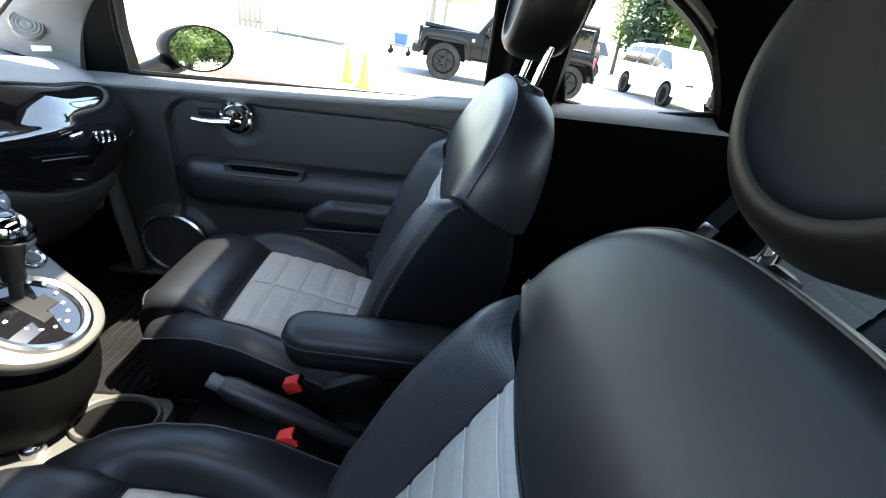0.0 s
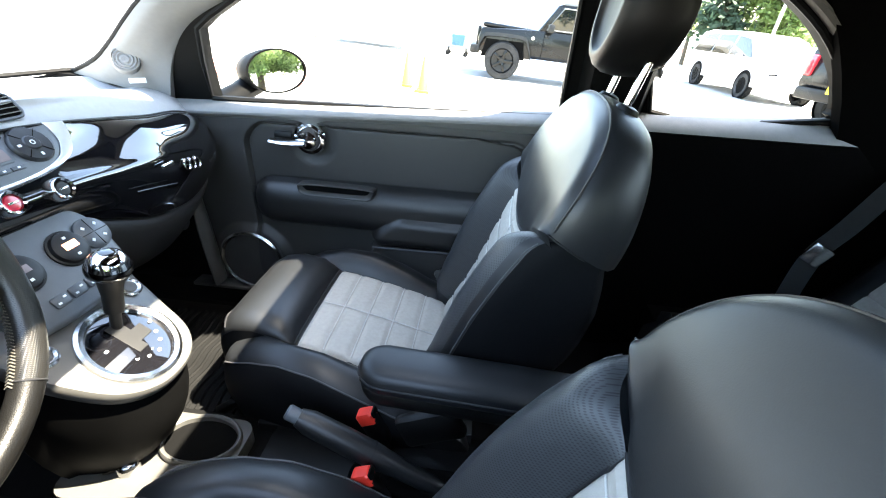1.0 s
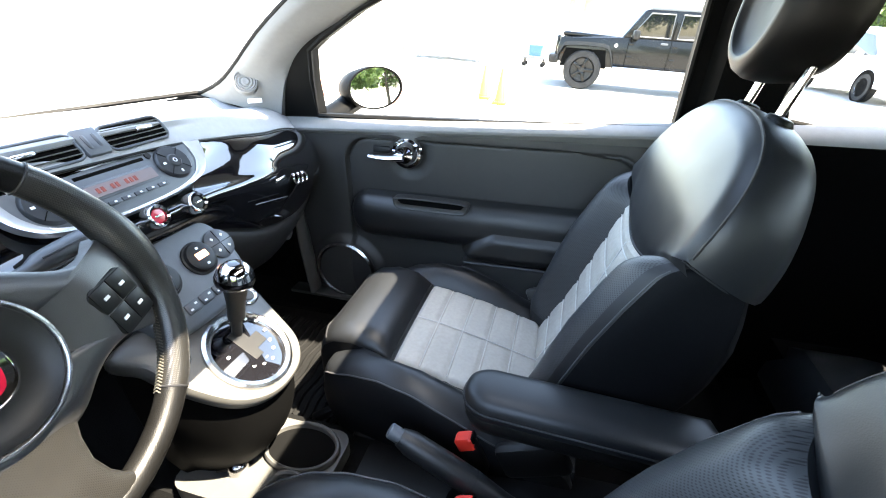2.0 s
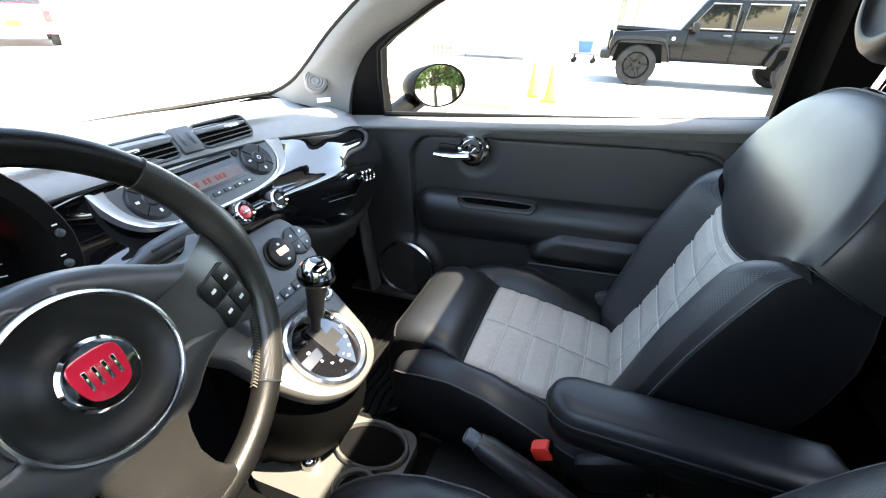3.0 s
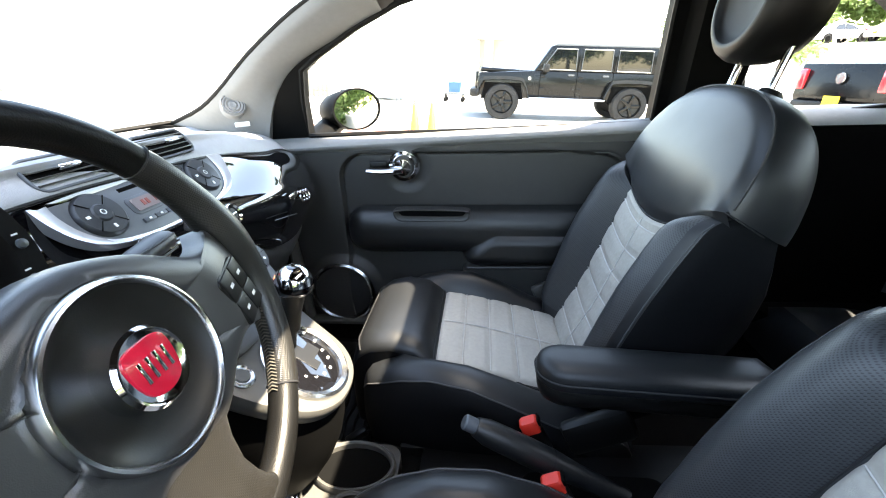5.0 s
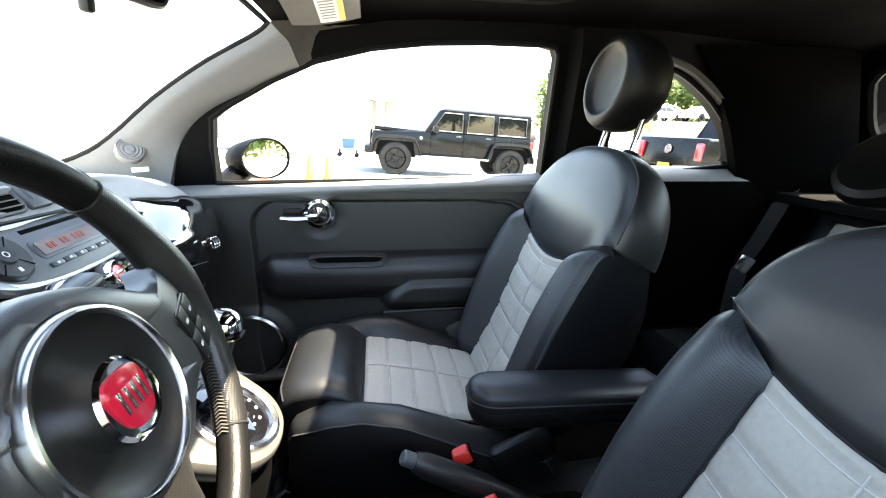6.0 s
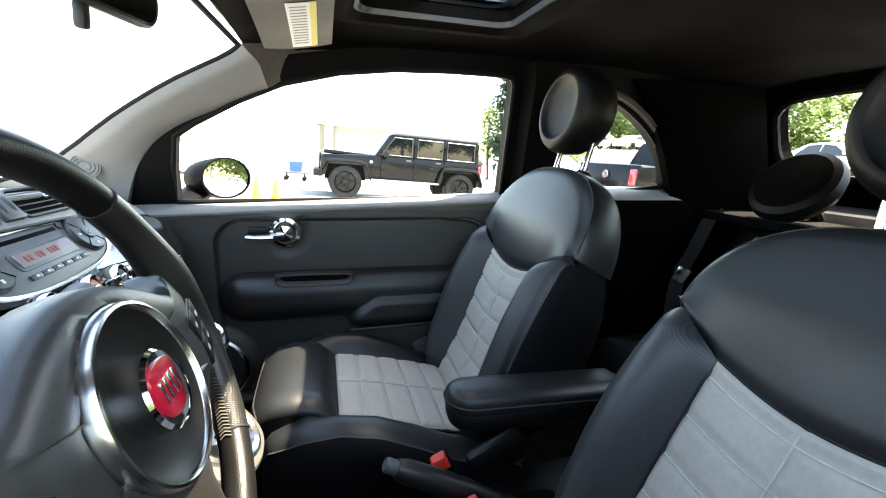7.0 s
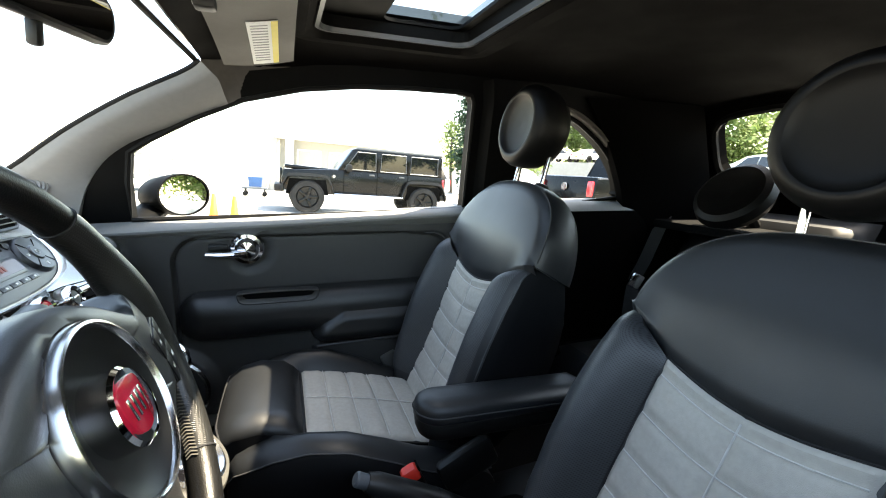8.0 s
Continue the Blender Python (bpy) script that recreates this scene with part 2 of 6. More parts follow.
def spline(pts, n=8, closed=False):
    """Points along a smooth curve through the given ones."""
    P = [Vector(p) for p in pts]
    m = len(P)
    out = []
    for i in range(m if closed else m - 1):
        a, b, c, d = (P[(i - 1) % m], P[i], P[(i + 1) % m], P[(i + 2) % m]) if closed else (P[max(i - 1, 0)], P[i], P[i + 1], P[min(i + 2, m - 1)])
        for k in range(n):
            t = k / n
            out.append(0.5 * ((2 * b) + (c - a) * t + (2 * a - 5 * b + 4 * c - d) * t * t + (3 * b - a - 3 * c + d) * t ** 3))
    if not closed:
        out.append(P[-1])
    return out


def tube(pts, r, seg=8, closed=False, bm=None, flat=1.0, caps=True):
    """A round rod along points; r may be a list."""
    P = [Vector(p) for p in pts]
    n = len(P)
    rings, side = [], None
    for i in range(n):
        d = (P[(i + 1) % n] - P[i - 1]) if closed else (P[min(i + 1, n - 1)] - P[max(i - 1, 0)])
        d.normalize()
        if side is None:
            side = d.cross(Vector((0, 0, 1)) if abs(d.z) < 0.9 else Vector((1, 0, 0))).normalized()
        side = (side - d * side.dot(d)).normalized()
        up = d.cross(side)
        rr = r[i] if isinstance(r, (list, tuple)) else r
        rings.append([P[i] + rr * (math.cos(a) * side + flat * math.sin(a) * up) for a in [2 * math.pi * k / seg for k in range(seg)]])
    if closed:
        rings.append(rings[0])
        bm = loft(rings, caps=False, bm=bm)
        bmesh.ops.remove_doubles(bm, verts=bm.verts[:], dist=1e-6)
        return bm
    return loft(rings, caps=caps, bm=bm)


def revolve(profile, m, seg=32, bm=None, squash=(1, 1), caps=False):
    """Turns (height, radius) pairs round the z axis of the pose m."""
    rings = []
    for h, r in profile:
        rings.append([m @ Vector((squash[0] * max(r, 1e-4) * math.cos(2 * math.pi * k / seg), squash[1] * max(r, 1e-4) * math.sin(2 * math.pi * k / seg), h)) for k in range(seg)])
    return loft(rings, bm=bm, caps=caps)


def axis(at, z, x=(0, 1, 0)):
    """A pose at a point whose z axis points along z."""
    z = Vector(z).normalized()
    x = Vector(x) if Vector(x).cross(z).length > 1e-3 else Vector((1, 0, 0))
    x = (x - z * x.dot(z)).normalized()
    y = z.cross(x)
    m = Matrix((x, y, z)).transposed().to_4x4()
    m.translation = at
    return m


def rbox(sx, sy, sz, bev=0.01, m=None, segs=2, bm=None, taper=1.0):
    """A box of that size round the origin of m, its edges rounded."""
    b = bmesh.new()
    bmesh.ops.create_cube(b, size=1)
    for v in b.verts:
        k = taper if v.co.z > 0 else 1.0
        v.co = Vector((v.co.x * sx * k, v.co.y * sy * k, v.co.z * sz))
    if bev:
        bmesh.ops.bevel(b, geom=b.edges[:], offset=bev, segments=segs, affect="EDGES", profile=0.5)
    if m is not None:
        b.transform(m)
    if bm is None:
        return b
    me = bpy.data.meshes.new("tmp")
    b.to_mesh(me)
    b.free()
    bm.from_mesh(me)
    bpy.data.meshes.remove(me)
    return bm


def prism(poly, depth, m=None, bev=0.0, segs=2):
    """A flat outline (x, y) made depth thick along z, in the pose m."""
    b = bmesh.new()
    f = b.faces.new([b.verts.new((x, y, 0)) for x, y in poly])
    g = bmesh.ops.extrude_face_region(b, geom=[f])
    bmesh.ops.translate(b, vec=(0, 0, depth), verts=[v for v in g["geom"] if isinstance(v, bmesh.types.BMVert)])
    if bev:
        es = [e for e in b.edges if abs(e.verts[0].co.z - e.verts[1].co.z) < 1e-6]
        bmesh.ops.bevel(b, geom=es, offset=bev, segments=segs, affect="EDGES", profile=0.5)
    if m is not None:
        b.transform(m)
    return b


def sheet(outer, holes, place, depth):
    """A flat sheet (u, v) with holes, laid by place(u, v) and made thick along depth."""
    b = bmesh.new()
    for ring in [outer, *holes]:
        vs = [b.verts.new((u, v, 0)) for u, v in ring]
        for i in range(len(vs)):
            b.edges.new((vs[i], vs[(i + 1) % len(vs)]))
    bmesh.ops.triangle_fill(b, use_beauty=True, use_dissolve=False, edges=b.edges[:], normal=(0, 0, 1))
    thicken(b, (0, 0, 1))
    for v in b.verts:
        deep = v.co.z > 0.5
        p = Vector(place(v.co.x, v.co.y))
        v.co = p + Vector(depth) if deep else p
    return b


def rrect(cx, cy, w, h, r, n=5):
    """A rounded rectangle's outline."""
    out = []
    for sx, sy, a0 in ((1, 1, 0), (-1, 1, 90), (-1, -1, 180), (1, -1, 270)):
        for k in range(n + 1):
            a = radians(a0 + 90 * k / n)
            out.append((cx + sx * (w / 2 - r) + r * math.cos(a), cy + sy * (h / 2 - r) + r * math.sin(a)))
    return out


def spline2(ol):
    return [tuple(p.to_2d()) for p in spline([(x, y, 0) for x, y in ol], 4, True)]


def smooth(a, b, x):
    t = min(max((x - a) / (b - a), 0.0), 1.0)
    return t * t * (3 - 2 * t)


def sdf(x, z, x0, x1, z0, z1, r):
    """How far (x, z) lies outside a rounded rectangle."""
    qx, qz = abs(x - (x0 + x1) / 2) - (x1 - x0) / 2 + r, abs(z - (z0 + z1) / 2) - (z1 - z0) / 2 + r
    return math.hypot(max(qx, 0), max(qz, 0)) + min(max(qx, qz), 0) - r


# ---- the car: floor, sides, roof ----
def glass_y(z):
    """How far out the side glass lies at a height: it leans in."""
    return 0.645 - 0.22 * (z - 0.97)


def floor_pan():
    b = loft([[(x, y, z) for y, z in ((-0.66, 0.30), (-0.66, 0.40), (-0.60, 0.40), (-0.58, 0.34), (-0.15, 0.34), (-0.11, 0.42), (0.11, 0.42), (0.15, 0.34), (0.58, 0.34), (0.60, 0.40), (0.66, 0.40), (0.66, 0.30))]
              for x in (-0.55, 0.2, 0.95)])
    tagged(part("floor", b, CARPET), "black carpeted car floor with a raised tunnel", "floor", kind="structure")
    b = loft([[(x, y, z) for y in (-0.64, 0.64)] for x, z in ((-0.52, 0.34), (-0.62, 0.40), (-0.78, 0.62), (-0.80, 0.93))], closed=False)
    thicken(b, (-0.02, 0, -0.01))
    tagged(part("footwell_wall", b, CARPET), "black carpeted wall at the front of the footwell", "wall", kind="structure")
    b = loft([[(x, y, z) for y in (-0.64, 0.64)] for x, z in ((0.95, 0.34), (1.02, 0.36), (1.03, 0.5), (1.75, 0.5), (1.80, 0.92))], closed=False)
    thicken(b, (0.0, 0, -0.03))
    tagged(part("rear_floor", b, CARPET), "black carpet under and behind the rear seat", "floor", kind="structure")


def footwell_sides():
    for s in (1, -1):
        b = sheet([(-0.86, 0.28), (-0.28, 0.28), (-0.28, 0.93), (-0.42, 0.99), (-0.62, 1.0), (-0.86, 0.95)], [], lambda u, v: (u, s * 0.635, v), (0, s * 0.03, 0))
        tagged(part("footwell_side_right" if s > 0 else "footwell_side_left", b, CARPET, smooth=False), "black carpeted side of the footwell", "wall", kind="structure")


WINDOW = [(-0.19, 0.965), (-0.185, 1.06), (-0.172, 1.13), (-0.131, 1.158), (-0.022, 1.217), (0.086, 1.264), (0.224, 1.298), (0.368, 1.316),
          (0.521, 1.323), (0.66, 1.324), (0.69, 1.318), (0.70, 1.30), (0.705, 0.985), (0.30, 0.972)]
QUARTER = [(0.91, 1.012), (0.925, 1.29), (0.95, 1.296), (1.007, 1.287), (1.08, 1.262), (1.186, 1.198), (1.271, 1.119), (1.312, 1.053), (1.312, 1.03), (1.295, 1.016)]


def body_side(s, name, label):
    """The upper side of the shell, with the openings of the door window and the quarter window."""
    outer = [(-0.30, 0.90), (-0.30, 0.99), (-0.42, 1.0), (-0.36, 1.06), (-0.2, 1.17), (-0.02, 1.28), (0.1, 1.33), (0.3, 1.365), (0.9, 1.375), (1.35, 1.35), (1.62, 1.30), (1.72, 1.05), (1.74, 0.90), (0.9, 0.90), (0.3, 0.90)]
    holes = [[tuple(p.to_2d()) for p in spline([(x, z, 0) for x, z in QUARTER], 3, True)]]
    if s > 0:
        holes.append(WINDOW)
    else:
        outer = [p for p in outer if p not in ((0.3, 0.90),)]
        holes.append([(-0.19, 0.93), *WINDOW[1:-2], (0.705, 0.93)])
    b = sheet(outer, holes, lambda u, v: (u, s * (glass_y(v) - 0.012), v), (0, s * 0.045, 0))
    return tagged(part(name, b, PEDESTAL, smooth=False), label, "body side", kind="structure")


PILLAR_FRONT = [(-0.60, 0.66, 1.0), (-0.47, 0.60, 1.04), (-0.378, 0.562, 1.087), (-0.267, 0.532, 1.167), (-0.143, 0.507, 1.243), (-0.022, 0.489, 1.304), (0.012, 0.478, 1.328)]


def pillar_trim(s):
    """The pale grey cover of the windscreen pillar."""
    front = PILLAR_FRONT
    back = [(-0.30, 0.618, 0.955), (-0.27, 0.61, 1.04), (-0.23, 0.605, 1.10), (-0.165, 0.598, 1.15), (-0.06, 0.585, 1.20), (0.02, 0.572, 1.238), (0.052, 0.562, 1.252)]
    A, B = spline(front, 5), spline(back, 5)
    rows = []
    for a, c in zip(A, B):
        mid = (a + c) / 2 + Vector((0.01, -0.022, 0.005))
        row = spline([a, a.lerp(mid, 0.55) + Vector((0, -0.008, 0)), mid, c.lerp(mid, 0.5) + Vector((0, -0.006, 0)), c], 3)
        rows.append([Vector((p.x, s * p.y, p.z)) for p in row])
    b = loft(rows, closed=False)
    thicken(b, (0, s * 0.02, -0.004))
    ob = part("pillar_trim_right" if s > 0 else "pillar_trim_left", b, PILLAR)
    return tagged(ob, "pale grey cloth-faced windscreen pillar cover", "pillar trim", kind="structure")


def roof():
    """The roof lining, shade put into its colour, with the opening of the glass roof; the painted roof lies above it.
    """
    X0, X1, Y1 = 0.25, 0.605, 0.40

    def zc(x, y):
        side = 1.325 + 0.03 * smooth(0.0, 0.5, x) - 0.05 * smooth(1.1, 1.65, x)
        top = 1.335 + 0.075 * smooth(0.0, 0.16, x) - 0.06 * smooth(1.0, 1.65, x)
        k = min(abs(y) / 0.575, 1.0)
        return top + (side - top) * (0.15 * k ** 2 + 0.85 * k ** 7)

    def edge(x):
        return 0.485 + 0.085 * smooth(0.0, 0.16, x)

    xs = sorted(set([0.012 + 1.63 * i / 40 for i in range(41)] + [X0, X1]))
    ws = sorted(set([-1 + 2 * i / 36 for i in range(37)]))
    b = bmesh.new()
    rows = []
    for x in xs:
        e = edge(x)
        ys = [w * e for w in ws]
        near = sorted(range(len(ys)), key=lambda i: abs(ys[i] - Y1))[0], sorted(range(len(ys)), key=lambda i: abs(ys[i] + Y1))[0]
        ys[near[0]], ys[near[1]] = Y1, -Y1
        rows.append([b.verts.new((x, y, zc(x, y))) for y in ys])
    for i in range(len(xs) - 1):
        for j in range(len(ws) - 1):
            xm, ym = (xs[i] + xs[i + 1]) / 2, (rows[i][j].co.y + rows[i][j + 1].co.y) / 2
            if X0 < xm < X1 and abs(ym) < Y1:
                continue
            b.faces.new((rows[i][j], rows[i + 1][j], rows[i + 1][j + 1], rows[i][j + 1]))
    for v in [v for v in b.verts if not v.link_faces]:
        b.verts.remove(v)
    thicken(b, (0, 0, 0.012))
    tagged(part("ceiling", b, LINER_SHADED), "cloth roof lining, near black for shade, with a glass roof opening", "ceiling", kind="structure")
    b = sheet([(-0.02, -0.53), (1.68, -0.55), (1.68, 0.55), (-0.02, 0.53)], [[(X0 + 0.01, -Y1 + 0.01), (X1 - 0.01, -Y1 + 0.01), (X1 - 0.01, Y1 - 0.01), (X0 + 0.01, Y1 - 0.01)]],
              lambda u, v: (u, v, 1.375 + 0.075 * smooth(-0.02, 0.2, u) - 0.06 * smooth(1.0, 1.65, u)), (0, 0, 0.02))
    tagged(part("roof_panel", b, BODY), "gloss black painted steel roof over the cabin", "roof", kind="structure")
    # cloth-covered side band between lining and window
    TOP = [(0.086, 1.266), (0.224, 1.300), (0.368, 1.318), (0.521, 1.325), (0.69, 1.325), (0.92, 1.303), (1.007, 1.290), (1.08, 1.266), (1.186, 1.202), (1.271, 1.124)]
    for s in (1, -1):
        ends = [(Vector(PILLAR_FRONT[-1]), Vector((0.052, 0.562, 1.252)))]
        for x, z in [tuple(p.to_2d()) for p in spline([(x, z, 0) for x, z in TOP], 4)]:
            e = edge(x) - 0.014
            ends.append((Vector((max(x - 0.03 * (1 - smooth(0.1, 0.3, x)), 0.03), e, zc(x, e) - 0.002)), Vector((x, glass_y(z) - 0.010, z))))
        rows = []
        for a, c in ends:
            row = spline([a, a.lerp(c, 0.3) + Vector((0, 0.004, 0.003)), a.lerp(c, 0.65) + Vector((0, 0.006, 0.004)), c], 4)
            rows.append([Vector((p.x, s * p.y, p.z)) for p in row])
        b = loft(rows, closed=False)
        thicken(b, (0, s * 0.012, 0.02))
        tagged(part("roof_rail_right" if s > 0 else "roof_rail_left", b, LINER_LIT), "cloth-covered roof rail above the door, paler for the light on it", "trim", kind="structure")
    # glass roof
    sr = thing("glass_roof", "glass roof panel in a black frame with an added shading front band, its blind drawn back", "sunroof")
    ring = lambda e, z, r: [(x, y, z) for x, y in rrect((X0 + X1) / 2, 0, X1 - X0 + 2 * e, 2 * Y1 + 2 * e, r)]
    # front band widened beyond the real edge, to keep sun off the wheel hub
    inner = lambda z: [(x, y, z) for x, y in rrect((X0 + 0.14 + X1 - 0.030) / 2, 0, X1 - X0 - 0.17, 2 * Y1 - 0.03, 0.03)]
    part("lining_lip", loft([ring(0.005, 1.399, 0.037), ring(-0.003, 1.398, 0.035), ring(-0.006, 1.409, 0.035)], caps=False), BTNGREY, sr, "grey lip round the opening")
    part("frame", loft([ring(-0.006, 1.408, 0.035), ring(-0.010, 1.432, 0.03), inner(1.433), inner(1.440), ring(0.02, 1.442, 0.03)], caps=False), PEDESTAL, sr)
    b = prism(rrect((X0 + X1) / 2, 0, X1 - X0 - 0.03, 2 * Y1 - 0.03, 0.03), 0.004, pose(0, 0, 1.4365))
    p = part("pane", b, GLASS, sr, "clear roof glass", smooth=False)
    p.visible_shadow = False
    part("raised_border", loft([ring(0.075, 1.405, 0.07), ring(0.06, 1.390, 0.065), ring(0.025, 1.388, 0.05), ring(0.010, 1.400, 0.04)], caps=False), LINER_SHADED, sr, "rounded dark border of the roof lining")


def windscreen():
    w = thing("windscreen", "curved clear windscreen with a black edge", "windscreen", kind="structure")

    side = spline(PILLAR_FRONT, 8)

    def pt(u, v):
        y = -1 + 2 * u
        bow = 1 - y * y
        k = v * (len(side) - 1)
        i = min(int(k), len(side) - 2)
        e = side[i].lerp(side[i + 1], k - i)
        return Vector((e.x - (0.30 - 0.24 * v) * bow - 0.012, y * (e.y + 0.004), e.z - 0.03 * bow * (1 - v) + 0.05 * bow * v + 0.004))
    b = grid(24, 16, pt)
    p = part("pane", b, GLASS, w)
    p.visible_shadow = False
    edge = [pt(u, 0.0) for u in [i / 24 for i in range(25)]]
    part("seal", tube([p + Vector((0.012, 0, 0.002)) for p in edge], 0.007, 6), RUBBER, w, "black rubber edge along the bottom")
    for s in (0.0, 1.0):
        part("seal", tube([pt(s, v / 16) + Vector((0.008, 0, -0.002)) for v in range(17)], 0.006, 8), RUBBER, w)
    part("seal", tube([pt(u / 24, 1.0) for u in range(25)], 0.006, 6), RUBBER, w)


def side_glass(name, ring, label, tint):
    w = thing(name, label, "window", kind="structure")
    b = bmesh.new()
    b.faces.new([b.verts.new((x, glass_y(z) + 0.005, z)) for x, z in ring])
    bmesh.ops.triangulate(b, faces=b.faces[:])
    p = part("pane", b, tint, w, smooth=False)
    p.visible_shadow = False
    part("seal", tube([(x, glass_y(z) - 0.012, z) for x, z in ring], 0.007, 6, True), RUBBER, w, "black rubber window seal")
    return w


def rear_wall():
    """Tail of the cabin: wide tailgate blackened for shade, with its window, and the parcel shelf."""
    n = lambda u, v: (1.72 - 0.42 * (v - 1.0), u, v)
    outer = [(-0.62, 0.88), (0.62, 0.88), (0.64, 1.0), (0.57, 1.30), (0.5, 1.38), (-0.5, 1.38), (-0.57, 1.30), (-0.64, 1.0)]
    hole = [tuple(p.to_2d()) for p in spline([(0.42, 1.07, 0), (0.50, 1.11, 0), (0.51, 1.2, 0), (0.48, 1.285, 0), (0.3, 1.315, 0), (-0.3, 1.315, 0), (-0.48, 1.285, 0), (-0.51, 1.2, 0), (-0.50, 1.11, 0), (-0.42, 1.07, 0)], 3, True)]
    b = sheet(outer, [hole], n, (0.05, 0, 0.02))
    tagged(part("tailgate_trim", b, REAR_SHADE, smooth=False), "plastic tailgate trim round the rear window, near black for the shade", "tailgate", kind="structure")
    b = bmesh.new()
    b.faces.new([b.verts.new(Vector(n(u, v)) + Vector((0.03, 0, 0.012))) for u, v in hole])
    bmesh.ops.triangulate(b, faces=b.faces[:])
    w = thing("rear_window", "clear rear window with a black edge", "window", kind="structure")
    p = part("pane", b, GLASS, w, smooth=False)
    p.visible_shadow = False
    part("seal", tube([n(u, v) for u, v in hole], 0.012, 6, True), RUBBER, w)
    b = rbox(0.36, 1.16, 0.03, 0.01, pose(1.62, 0, 0.93))
    tagged(part("parcel_shelf", b, CARPET), "black felt parcel shelf behind the rear seat", "shelf")
    # inner covers of the rear corners, bulging in round the window
    for s in (1, -1):
        rows = []
        for k in range(9):
            t = k / 8
            a = Vector((1.335 - 0.25 * t ** 1.6, s * (0.60 - 0.06 * t), 0.90 + 0.44 * t))
            c = Vector((1.70 - 0.17 * t, s * (0.52 - 0.03 * t), 0.90 + 0.44 * t))
            rows.append([a, a.lerp(c, 0.3) + Vector((0, -s * 0.008, 0)), a.lerp(c, 0.7) + Vector((0, -s * 0.012, 0)), c])
        b = loft(rows, closed=False)
        thicken(b, (0, s * 0.03, 0))
        tagged(part("rear_pillar_right" if s > 0 else "rear_pillar_left", b, REAR_SHADE), "plastic cover of the rear pillar, near black for the shade", "pillar trim", kind="structure")
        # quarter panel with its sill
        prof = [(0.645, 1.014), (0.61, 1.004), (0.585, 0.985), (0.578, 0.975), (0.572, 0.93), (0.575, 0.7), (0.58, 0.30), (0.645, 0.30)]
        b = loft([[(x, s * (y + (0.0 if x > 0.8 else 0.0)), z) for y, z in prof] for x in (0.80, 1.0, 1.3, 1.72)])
        tagged(part("quarter_panel_right" if s > 0 else "quarter_panel_left", b, [SILLPL, REAR_SHADE], smooth=True), "plastic side panel with a pale sill, near black below for the shade", "side panel", kind="structure")
        # pale sill above; below it the shade is painted near black
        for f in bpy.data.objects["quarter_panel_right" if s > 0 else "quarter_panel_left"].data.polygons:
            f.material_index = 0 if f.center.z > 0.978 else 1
        b = sheet([(0.72, 0.25), (1.74, 0.25), (1.74, 1.0), (0.72, 1.0)], [], lambda u, v: (u, s * 0.665, v), (0, s * 0.03, 0))
        tagged(part("outer_side_right" if s > 0 else "outer_side_left", b, BODY, smooth=False), "painted body side behind the door", "body side", kind="structure")
        # pillar behind the door
        b = loft([[(x0, s * (glass_y(z) - 0.012), z), (x0 + 0.02, s * (glass_y(z) - 0.045), z), (x1 - 0.02, s * (glass_y(z) - 0.045), z), (x1, s * (glass_y(z) - 0.012), z)]
                  for z, x0, x1 in ((0.30, 0.74, 0.86), (0.45, 0.74, 0.86), (0.98, 0.735, 0.89), (1.15, 0.732, 0.90), (1.30, 0.73, 0.915), (1.36, 0.72, 0.93))])
        tagged(part("door_pillar_right" if s > 0 else "door_pillar_left", b, PEDESTAL), "black plastic pillar between door and rear side window", "pillar trim", kind="structure")


